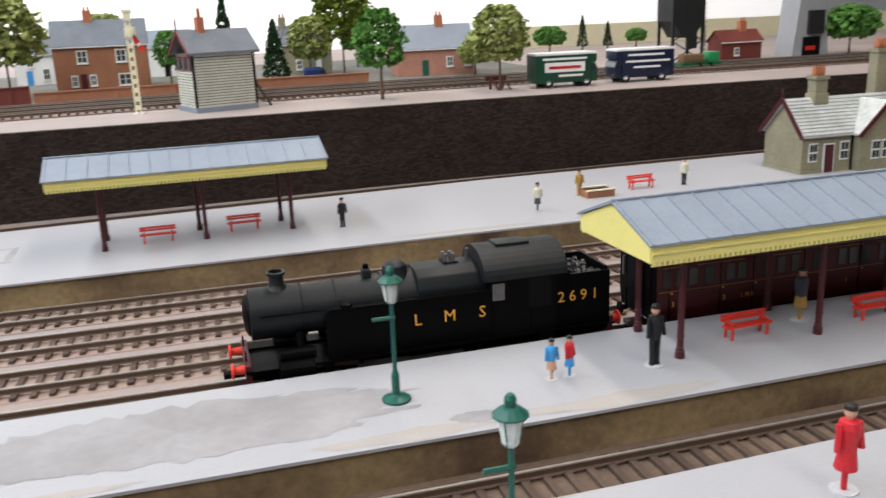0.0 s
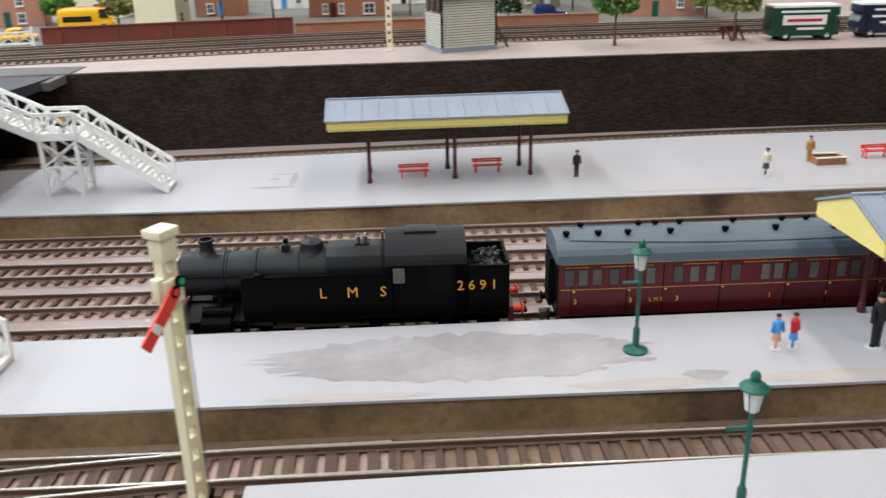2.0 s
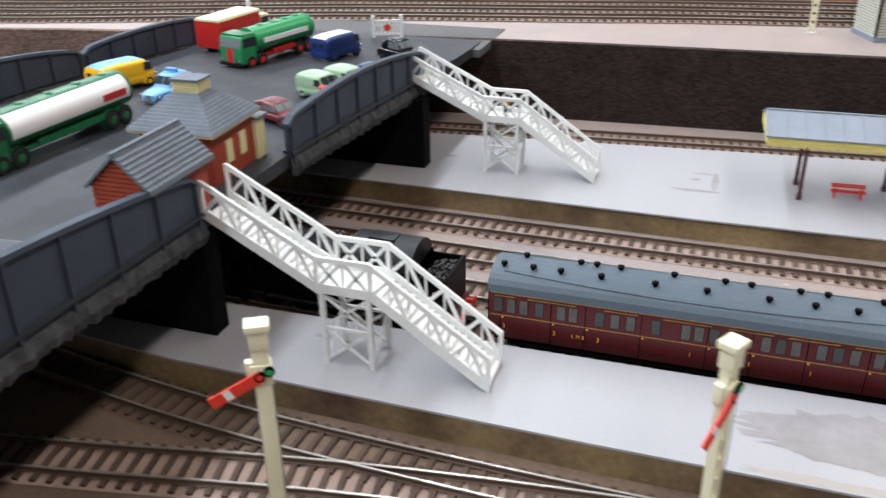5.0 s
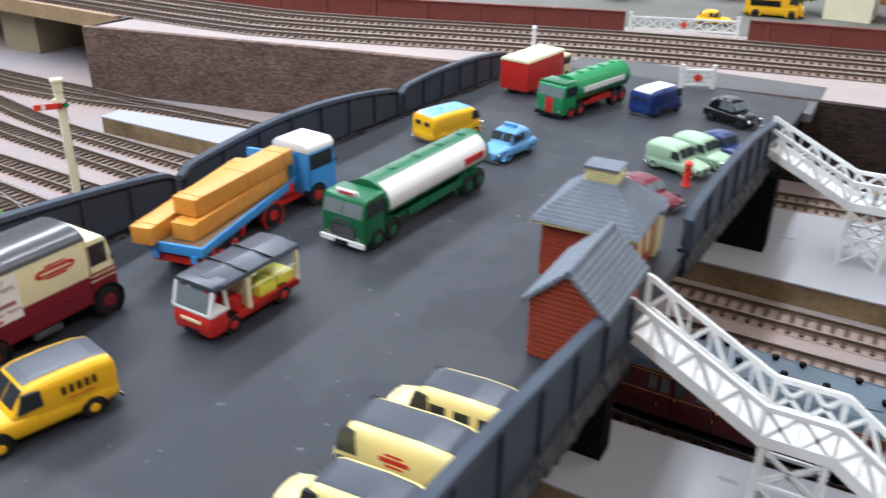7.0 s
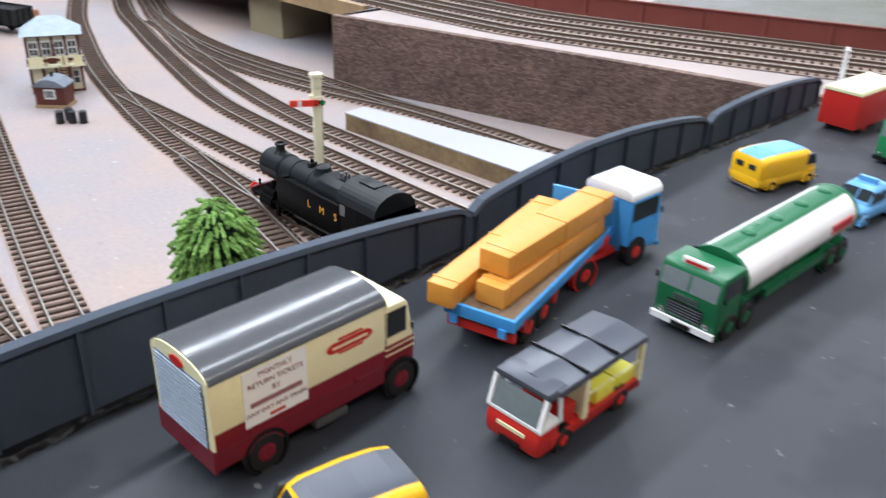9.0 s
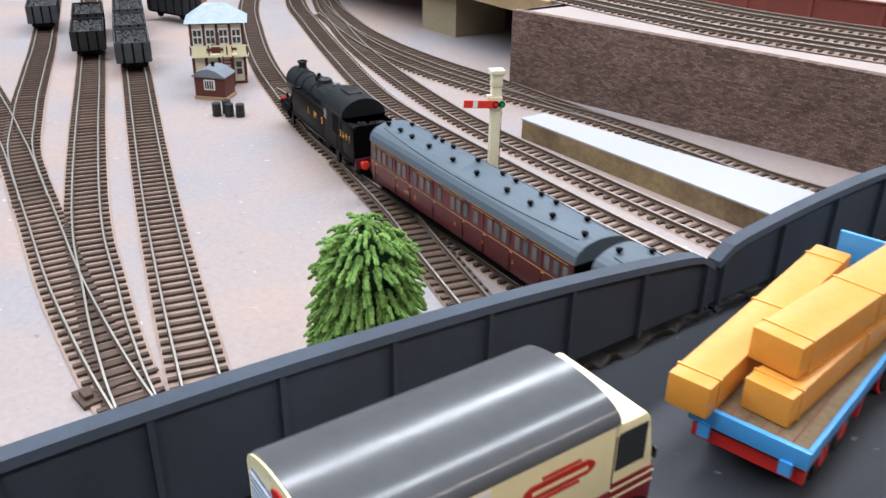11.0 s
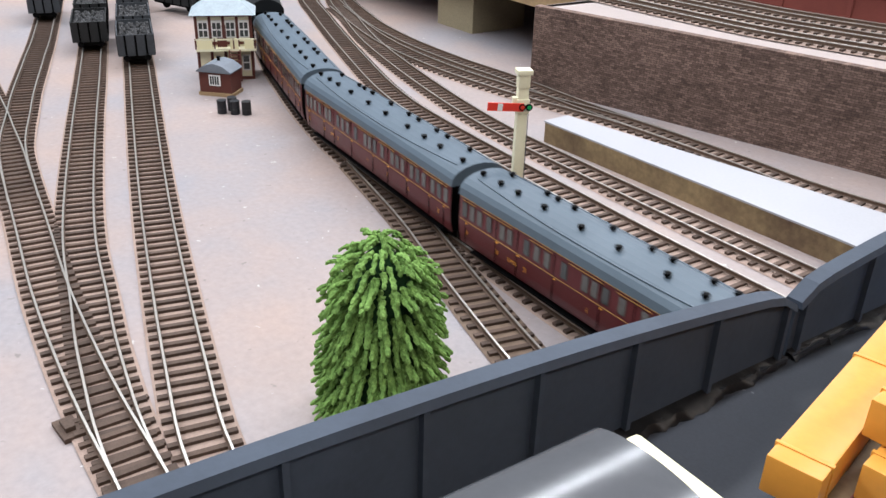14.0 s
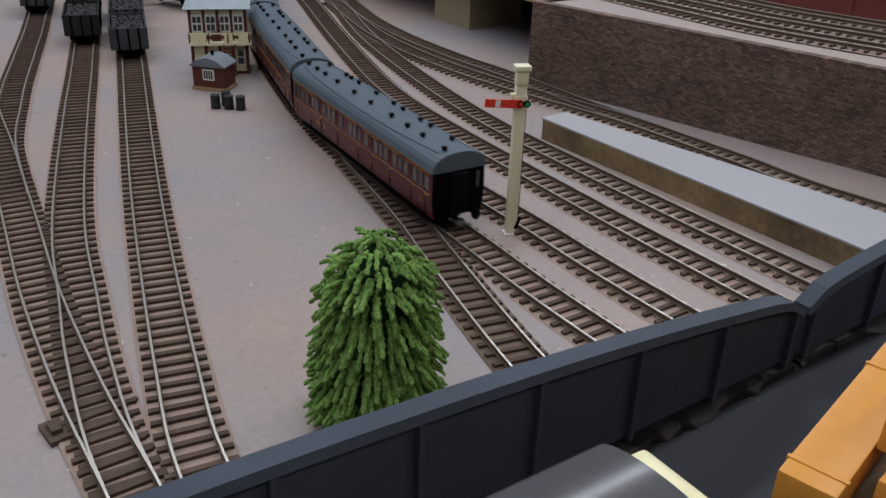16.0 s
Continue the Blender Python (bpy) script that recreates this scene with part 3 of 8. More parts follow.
def track(points, z, near, lift, bed):
    line = smooth_line(points, 0.012)
    thing = empty("railway_track", line[0][0], line[0][1], z + lift)
    o = np.array([line[0][0], line[0][1]])
    line = line - o

    def wide(x):
        return gauge_at(x + o[0]) if z == 0 else 1.0

    for side in (-8.25, 8.25):
        part("rail", strip(line, [(side + u, w) for u, w in ((-0.9, 1.6), (0.9, 1.6), (0.35, 2.1), (0.4, 4.0), (-0.4, 4.0), (-0.35, 2.1))], 0.0, None, wide), RAILSIDE, thing, "brown rusted rail side")
        part("rail_head", strip(line, [(side + u, w) for u, w in ((-0.5, 3.95), (0.5, 3.95), (0.5, 4.5), (-0.5, 4.5))], 0.0, None, wide), RAILTOP, thing, "bright worn rail head")
    part("track_bed", strip(line, [(-14.5, 0.0), (14.5, 0.0), (13.2, 0.3), (-13.2, 0.3)], 0.0, None, wide), bed, thing)
    ties = smooth_line([tuple(p) for p in line[::4]] + [tuple(line[-1])], 0.0078)
    d = np.gradient(ties, axis=0)
    rest, count = bmesh.new(), 0
    for (x, y), (dx, dy) in zip(ties, d):
        a = math.degrees(math.atan2(dy, dx)) - 90 + random.uniform(-0.8, 0.8)
        m = pose(x, y, 0.0001, 0, 0, a) @ Matrix.Diagonal((wide(x), 1, 1, 1))
        if near[0] < x + o[0] < near[1] and count < 290:
            ob = new("sleeper", sleeper_mesh)
            ob.parent = thing
            ob.matrix_basis = m
            count += 1
        else:
            vs = [rest.verts.new(m @ v.co) for v in sleeper_mesh.vertices]
            for f in sleeper_mesh.polygons:
                rest.faces.new([vs[i] for i in f.vertices])
    if rest.verts:
        tagged(part("sleeper_run", rest, SLEEPER, thing), kind="stuff")
    else:
        rest.free()
    return tagged(thing, "model railway track with brown sleepers and worn rails", "railway track", "railway tracks")


for k, (key, pts, z) in enumerate(TRACKS):
    near = (-1.25, 0.33) if z == 0 else (5, 6)
    track(pts, z, near, k * 0.00007 + 0.0001, TRACKWASH if key == "E" else BALLAST)

# ---- things of the station ----


def canopy(x0, x1, y0, y1, z_low, z_eave, z_ridge, posts, label, slope):
    """A platform awning: gabled slate roof with battens, yellow toothed valance and maroon posts."""
    cx, cy = (x0 + x1) / 2, (y0 + y1) / 2
    t = empty("platform_canopy", cx, cy, PLAT, slope)
    a, w = (x1 - x0) / 2 / MM, (y1 - y0) / 2 / MM
    lo, ev, rd = (z_low - PLAT) / MM, (z_eave - PLAT) / MM, (z_ridge - PLAT) / MM
    roof = part("roof", prism([(-w - 1.5, ev), (0, rd), (w + 1.5, ev), (w + 1.5, ev + 0.9), (0, rd + 0.9), (-w - 1.5, ev + 0.9)], -a - 1.5, a + 1.5, "x"), SLATE, t, "blue-grey slate canopy roof")
    n = int(2 * a / 11)
    for i in range(n + 1):
        x = -a + 2 * a * i / n
        for s in (-1, 1):
            part("batten", bar((x, s * (w + 1.4), ev + 1.1), (x, s * 0.4, rd + 1.1), 0.7, 0.5), SLATE, roof)
    part("ridge", box(-a - 1.5, a + 1.5, -0.9, 0.9, rd + 0.7, rd + 1.7), SLATE, roof, bevel=0.3)
    for s in (-1, 1):
        y = s * w
        val = part("valance", box(-a, a, y - 0.5, y + 0.5, lo + 1.6, ev), YELLOW, t, "pale yellow toothed valance")
        part("valance_moulding", box(-a, a, y - 0.9, y + 0.9, (lo + ev) / 2 + 0.6, (lo + ev) / 2 + 1.2), YELLOW, val)
        teeth = bmesh.new()
        k = int(2 * a / 2.2)
        for i in range(k):
            x = -a + 2 * a * (i + 0.5) / k
            box(x - 0.75, x + 0.75, y - 0.5, y + 0.5, lo, lo + 1.7, teeth)
        tagged(part("valance_teeth", teeth, YELLOW, val), kind="stuff")
    for s in (-1, 1):
        x = s * a
        part("gable", prism([(-w, lo + 1.2), (w, lo + 1.2), (w, ev), (0, rd), (-w, ev)], x - 0.5, x + 0.5, "x"), YELLOW, t, "pale yellow gable end")
    for px, py in posts:
        lx, ly = (px - cx) / MM, (py - cy) / MM
        hp = rd - (rd - ev) * abs(ly) / w - 0.4
        post = part("post", lathe([(1.35, 4), (1.2, hp - 7), (1.8, hp - 6.6), (1.8, hp - 5.8), (1.2, hp - 5.4), (1.2, hp)], 10, "z", (lx, ly, 0)), MAROONPOST, t, "maroon iron canopy post", smooth=False)
        part("post_base", lathe([(1.9, 0), (1.9, 3), (1.5, 3.4), (1.7, 4.4), (1.1, 5.0), (1.1, 8.5), (1.6, 8.8), (1.6, 9.6), (1.0, 10)], 10, "z", (lx, ly, 0)), MAROONPOST, post)
        for s in (-1, 1):
            part("bracket", bar((lx, ly, hp - 6), (lx + s * 4.5, ly, hp - 0.8), 0.6, 0.8), MAROONPOST, post)
    return tagged(t, label, "canopy", "platform canopies")


canopy(-0.087, 0.078, 0.485, 0.540, 0.0565, 0.063, 0.0725, [(-0.060, 0.497), (-0.060, 0.525), (0.001, 0.500), (-0.002, 0.527), (0.056, 0.502), (0.052, 0.528)], "small slate canopy with yellow valance on maroon posts", 2.3)
canopy(0.155, 0.66, 0.2218, 0.2768, 0.0590, 0.0666, 0.0772, [(0.176 + 0.0655 * i, y) for i in range(8) for y in (0.2333, 0.2653)], "long slate canopy with yellow gable and toothed valance", 2.0)


def bench(x, y, rz):
    t = empty("bench", x, y, PLAT, rz)
    for z, yy in ((5.0, -2.6), (5.0, -1.0), (5.0, 0.6)):
        part("seat_slat", box(-11, 11, yy, yy + 1.2, z, z + 0.7), REDPAINT, t)
    for z in (7.0, 8.6):
        part("back_slat", box(-11, 11, 2.2, 2.9, z, z + 1.2), REDPAINT, t)
    for xx in (-8.5, 8.5):
        part("leg", box(xx - 0.5, xx + 0.5, -2.6, -1.8, 0, 5), REDPAINT, t)
        part("leg", box(xx - 0.5, xx + 0.5, 1.8, 2.6, 0, 9.5), REDPAINT, t)
        part("armrest", box(xx - 0.5, xx + 0.5, -2.6, 2.6, 6.6, 7.3), REDPAINT, t)
    return tagged(t, "bright red slatted platform bench", "bench", "platform benches")


one = bench(-0.028, 0.505, 2)
for x, y, rz in ((0.026, 0.515, 2), (0.32, 0.522, 4), (0.214, 0.236, 3), (0.278, 0.236, 3), (0.40, 0.238, 3)):
    copy_thing(one, pose(x, y, PLAT, 0, 0, rz))


def lamp_post(x, y, label):
    t = empty("platform_lamp", x, y, PLAT)
    part("base", lathe([(5.2, 0), (5.2, 0.9), (4.4, 1.2), (2.0, 2.0), (1.5, 2.6)], 20, "z"), GREENPAINT, t)
    part("column", lathe([(1.5, 2.4), (1.5, 10), (1.1, 11), (0.8, 12), (0.75, 37)], 12, "z"), GREENPAINT, t)
    part("ladder_bar", rod((-7, 0, 31.5), (1, 0, 31.5), 0.75), GREENPAINT, t)
    lan = part("lantern", lathe([(1.4, 37), (2.2, 38), (3.2, 44.5), (3.2, 44.8)], 8, "z"), LAMPGLASS, t, "clear plastic lantern")
    part("cap", lathe([(4.4, 44.8), (4.4, 45.2), (2.4, 46.8), (1.4, 47.2), (1.5, 49), (1.0, 50), (0.4, 50.4)], 12, "z"), GREENPAINT, t, "green lantern cap")
    for i in range(4):
        a = math.pi / 4 + i * math.pi / 2
        part("lantern_bar", rod((2.0 * math.cos(a), 2.0 * math.sin(a), 37.6), (3.3 * math.cos(a), 3.3 * math.sin(a), 44.8), 0.2), GREENPAINT, lan)
    return tagged(t, label, "lamp", "platform lamps")


LAMPGLASS = mat("lantern_plastic", (0.62, 0.66, 0.64), 0.15, grain=0.2, scale=250, bump=0.3)
lamp_post(0.063, 0.227, "green platform lamp with clear lantern on a round base")
lamp_post(0.067, 0.117, "green platform lamp with clear lantern on a round base")


def figure(x, y, z, h, coat, legs, rz=0, arms=1.0, skirt=False):
    """A small painted plastic figure, one plain mesh, on a clear disc."""
    k = h / 24.0
    bm = bmesh.new()
    lathe([(3.6, 0), (3.6, 0.35)], 16, "z", (0, 0, 0), bm)
    n0 = len(bm.faces)
    if skirt:
        lathe([(0.8, 0.3), (0.8, 6), (2.9, 6.2), (2.0, 13)], 10, "z", (0, 0, 0), bm)
    else:
        for s in (-1, 1):
            lathe([(1.2, 0.3), (0.9, 2), (1.2, 11.5)], 8, "z", (1.2 * s, 0, 0), bm)
    n1 = len(bm.faces)
    lathe([(2.2, 10.5), (2.4, 13), (2.9, 17.5), (2.4, 19.2), (0.9, 19.8)], 10, "z", (0, 0, 0), bm)
    for s in (-1, 1):
        rod((2.9 * s, 0, 18.6), (3.6 * s * arms, -0.8, 11.5), 0.85, 6, bm)
    n2 = len(bm.faces)
    lathe([(0.8, 19.6), (1.5, 21), (1.5, 22.4)], 10, "z", (0, 0, 0), bm)
    n3 = len(bm.faces)
    lathe([(1.65, 22.3), (1.6, 23.4), (0.7, 24)], 10, "z", (0, 0, 0), bm)
    bmesh.ops.scale(bm, vec=(k, k, k), verts=list(bm.verts))
    bm.faces.ensure_lookup_table()
    for i, f in enumerate(bm.faces):
        f.material_index = 0 if i < n0 else 1 if i < n1 else 2 if i < n2 else 3 if i < n3 else 4
    ob = done("figurine", bm)
    for m in (DISC, legs, coat, SKIN, HAIR):
        ob.data.materials.append(m)
    ob.matrix_basis = pose(x, y, z, 0, 0, rz)
    return ob


DISC = mat("clear_disc", (0.55, 0.56, 0.58), 0.2)
SKIN = mat("flesh_paint", (0.55, 0.30, 0.20), 0.5)
HAIR = mat("dark_hair_paint", (0.02, 0.016, 0.014), 0.5)
F_BLACK = mat("figure_black", (0.012, 0.012, 0.015), 0.45)
F_BLUE = mat("figure_blue", (0.05, 0.30, 0.62), 0.45)
F_RED = mat("figure_red", (0.55, 0.02, 0.03), 0.45)
F_TAN = mat("figure_tan", (0.42, 0.24, 0.06), 0.5)
F_WHITE = mat("figure_white", (0.7, 0.68, 0.55), 0.5)
F_GREY = mat("figure_grey", (0.05, 0.055, 0.07), 0.5)
for x, y, h, coat, legs, rz, sk, lab in (
        (0.088, 0.494, 20, F_BLACK, F_BLACK, 20, False, "figurine in a black suit on the platform"), (0.164, 0.2225, 25, F_BLACK, F_BLACK, 10, False, "figurine in a black coat by the canopy post"),
        (0.122, 0.224, 16.5, F_BLUE, SKIN, 0, True, "small child figurine in blue on a clear base"), (0.1295, 0.2245, 16.5, F_RED, F_BLUE, 30, True, "small child figurine in red on a clear base"),
        (0.246, 0.244, 24, F_GREY, F_TAN, 40, True, "figurine in a dark grey coat under the canopy"), (0.1695, 0.1255, 27, F_RED, F_RED, 0, True, "figurine in a red coat on the near platform"),
        (0.221, 0.484, 20, F_WHITE, F_GREY, 0, True, "figurine in white shirt on the platform"), (0.2665, 0.516, 20, F_TAN, F_TAN, 0, False, "figurine in a tan coat beside the planter"),
        (0.354, 0.518, 21, F_WHITE, F_BLACK, 0, False, "figurine in dark trousers near the red bench")):
    tagged(figure(x, y, PLAT, h, coat, legs, rz, 1.0, sk), lab, "figurine", "platform figurines")

# planter
pl = empty("planter", 0.2785, 0.512, PLAT, 3)
for a in (box(-11, 11, -7, -5.8, 0, 5), box(-11, 11, 5.8, 7, 0, 5), box(-11, -9.8, -5.8, 5.8, 0, 5), box(9.8, 11, -5.8, 5.8, 0, 5)):
    part("side", a, HOUSEBRICK, pl)
part("rim", box(-11.6, 11.6, -7.6, -5.4, 5, 5.8), CREAM, pl)
part("rim", box(-11.6, 11.6, 5.4, 7.6, 5, 5.8), CREAM, pl)
part("soil", box(-9.8, 9.8, -5.8, 5.8, 0, 4), mat("soil", (0.05, 0.035, 0.025), 0.95, grain=0.4), pl)
tagged(pl, "low brick planter with a cream rim and dark soil", "planter")


def damp_patch(x, y, pts, label, material=PATCH):
    """A thin irregular stain of paint on the platform."""
    bm = bmesh.new()
    mid = bm.verts.new((0, 0, 0.00012))
    ring = [bm.verts.new((a * MM, b * MM, 0.00004)) for a, b in pts]
    for p, q in zip(ring, ring[1:] + ring[:1]):
        bm.faces.new((mid, p, q))
    ob = done("damp_patch", bm, material)
    ob.matrix_basis = pose(x, y, PLAT + 0.00005)
    tagged(ob, label, "stain", kind="structure")


def blob(rx, ry, n, seed, rough=0.18):
    rng = random.Random(seed)
    return [(rx * math.cos(2 * math.pi * i / n) * (1 + rng.uniform(-rough, rough)), ry * math.sin(2 * math.pi * i / n) * (1 + rng.uniform(-rough, rough))) for i in range(n)]


damp_patch(-0.013, 0.2275, blob(80, 21, 110, 3, 0.14), "grey damp patch on the platform")
RUSTWASH = mat("rust_wash", (0.37, 0.33, 0.30), 0.5, grain=0.05, coarse=30, stain=1.0, dark=(0.38, 0.36, 0.36))
for i, (x, y, a, b) in enumerate(((0.165, 0.4535, 48, 3.2), (0.06, 0.1995, 30, 4), (-0.06, 0.1975, 34, 2.6), (0.30, 0.4545, 60, 3.0), (0.14, 0.2005, 36, 5))):
    damp_patch(x, y, blob(a, b, 40, 31 + i, 0.25), "faint brown stain along the platform edge", RUSTWASH)
damp_patch(0.086, 0.2045, blob(9, 4.5, 24, 5, 0.2), "small grey damp patch on the platform")
for i, (x, y, a, b) in enumerate(((-0.128, 0.491, 16, 2.2), (-0.115, 0.510, 2.6, 18), (-0.1235, 0.525, 8, 1.5), (-0.129, 0.512, 4, 2.5), (-0.315, 0.510, 5, 2), (-0.296, 0.238, 5, 1.6))):
    damp_patch(x, y, blob(a, b, 20, 11 + i, 0.2), "dark scuff mark on the platform")


def footbridge(x, y, top_z, ytop):
    """A white lattice stair from the bridge down to the platform, with a landing on a braced tower."""
    t = empty("lattice_stair", x, y, PLAT)
    W, R = 23.0, 16.5
    h = (top_z - PLAT) / MM
    P = [(-139, h), (-83, 40.5), (-56, 40.5), (0, 1.5)]
    for yy in (0, W):
        for (xa, za), (xb, zb) in zip(P, P[1:]):
            side = part("truss", bar((xa, yy, za + 1.2), (xb, yy, zb + 1.2), 1.4, 5.0), WHITE, t, "white lattice side girder")
            part("handrail", bar((xa, yy, za + R), (xb, yy, zb + R), 1.7, 2.4), WHITE, side)
            n = 6 if xb - xa > 30 else 2
            for i in range(n):
                fa, fb = i / n, (i + 1) / n
                p = (xa + (xb - xa) * fa, yy, za + (zb - za) * fa)
                q = (xa + (xb - xa) * fb, yy, za + (zb - za) * fb)
                if i % 2 == 0 or n == 2:
                    part("lattice_bar", bar((p[0], yy, p[2] + 1), (q[0], yy, q[2] + R), 0.9, 1.7), WHITE, side)
                if i % 2 == 1 or n == 2:
                    part("lattice_bar", bar((p[0], yy, p[2] + R), (q[0], yy, q[2] + 1), 0.9, 1.7), WHITE, side)
                if i:
                    part("upright", bar((p[0], yy, p[2]), (p[0], yy, p[2] + R), 0.8, 0.8), WHITE, side)
        for xx, zz in P:
            part("post", box(xx - 0.9, xx + 0.9, yy - 0.9, yy + 0.9, zz - 1.5, zz + R + 1), WHITE, t)
    for (xa, za), (xb, zb) in ((P[0], P[1]), (P[2], P[3])):
        n = 17
        for i in range(n):
            f = (i + 0.5) / n
            cx, cz = xa + (xb - xa) * f, za + (zb - za) * f
            part("tread", box(cx - 1.9, cx + 1.9, 0.8, W - 0.8, cz - 0.4, cz + 0.3), WHITE, t)
            part("riser", box(cx + 1.3, cx + 1.9, 0.8, W - 0.8, cz - 2.0, cz - 0.4), WHITE, t)
    part("landing", box(-83, -56, 0.8, W - 0.8, 39.4, 40.6), WHITE, t)
    for xx in (-81.5, -57.5):
        for yy in (0.8, W - 0.8):
            part("tower_leg", box(xx - 1.2, xx + 1.2, yy - 1.2, yy + 1.2, 0, 40), WHITE, t)
    for yy in (0.8, W - 0.8):
        for z0, z1 in ((2, 20), (21, 38)):
            part("brace", bar((-81, yy, z0), (-58, yy, z1), 0.8, 1.4), WHITE, t)
            part("brace", bar((-81, yy, z1), (-58, yy, z0), 0.8, 1.4), WHITE, t)
        part("tie", box(-81, -58, yy - 0.7, yy + 0.7, 19.5, 21), WHITE, t)
    for xx in (-81.5, -57.5):
        part("brace", bar((xx, 1, 2), (xx, W - 1, 20), 1.2, 0.8), WHITE, t)
        part("brace", bar((xx, W - 1, 21), (xx, 1, 38), 1.2, 0.8), WHITE, t)
    return tagged(t, "white plastic lattice footbridge stair down to the platform", "stairs", "lattice stairs")


footbridge(-0.203, 0.2165, 0.0875, 0)
footbridge(-0.199, 0.4845, 0.0835, 0)
tagged(figure(-0.268, 0.496, 0.0567, 17, F_TAN, F_GREY, 0), "figurine in a tan coat on the stair landing", "figurine", "platform figurines")


def semaphore(x, y, z, h, label, arm=-1, tilt=20, rz=0, lattice=True):
    """A cream lattice signal post with a red and white arm."""
    t = empty("signal", x, y, z, rz)
    if lattice:
        for sx in (-1, 1):
            part("post_side", box(sx * 2.2 - 0.7, sx * 2.2 + 0.7, -1.8, 1.8, 0, h - 8), CREAM, t)
        n = int((h - 12) / 8)
        for i in range(n):
            zz = 4 + i * (h - 14) / n
            part("lattice_plate", box(-1.6, 1.6, -1.3, 1.3, zz, zz + 4.2), CREAM, t)
    else:
        part("post", prism([(-2.9, -2.2), (2.9, -2.2), (2.9, 2.2), (-2.9, 2.2)], 0, h - 8, "z"), CREAM, t, bevel=0.2)
    part("head", box(-3.6, 3.6, -2.7, 2.7, h - 24, h - 16), CREAM, t, bevel=0.4)
    part("head_block", box(-3.2, 3.2, -2.8, 2.8, h - 10, h - 2), CREAM, t, bevel=0.5)
    part("finial", box(-4.2, 4.2, -3.6, 3.6, h - 2.8, h), CREAM, t, bevel=0.6)
    part("bracket", box(-5.4, -2.5, -1.6, 1.6, h - 22, h - 15), CREAM, t, bevel=0.3)
    sig = part("arm", box(-19, 1, -0.4, 0.4, -2.2, 2.2), REDPAINT, t, "red signal arm")
    sig.matrix_basis = mm(-1.0, -3.4, h - 20, 0, -tilt, 0)
    part("white_band", box(-13.5, -10.8, -0.55, 0.55, -1.95, 1.95), WHITE, sig, "white band on the arm")
    for xx, m in ((0.2, REDPAINT), (4.0, LAMPGREEN)):
        lens = part("spectacle", lathe([(1.9, -0.6), (1.9, 0.6)], 12, "y", (xx, 0, 0.2)), BLACK, sig)
        part("lens", lathe([(1.2, -0.8), (1.2, 0.8)], 12, "y", (xx, 0, 0.2)), m, lens)
    part("foot", box(-4, 4, -3, 3, 0, 1), WHITE, t)
    part("balance_lever", bar((1.9, -2.2, 4), (4.5, -2.2, 11), 1.2, 1.6), BLACK, t)
    part("signal_wire", rod((3.2, -2.4, 8), (3.2, -2.4, h - 20), 0.22, 5), STEEL, t)
    return tagged(t, label, "signal", "semaphore signals")


LAMPGREEN = mat("green_lens", (0.01, 0.35, 0.10), 0.2)
semaphore(-0.104, 0.147, 0.0, 105, "cream lattice semaphore signal with a red arm", tilt=42, rz=60)
semaphore(-0.255, 0.114, 0.0, 104, "cream semaphore signal with red and white arm", tilt=26, rz=30, lattice=False)
semaphore(-0.819, 0.331, 0.0, 97, "cream semaphore signal between the tracks", tilt=-4, rz=66, lattice=False)
semaphore(-0.0475, 0.778, UPPER, 92, "weathered cream lattice signal on the upper level", tilt=60, rz=180)


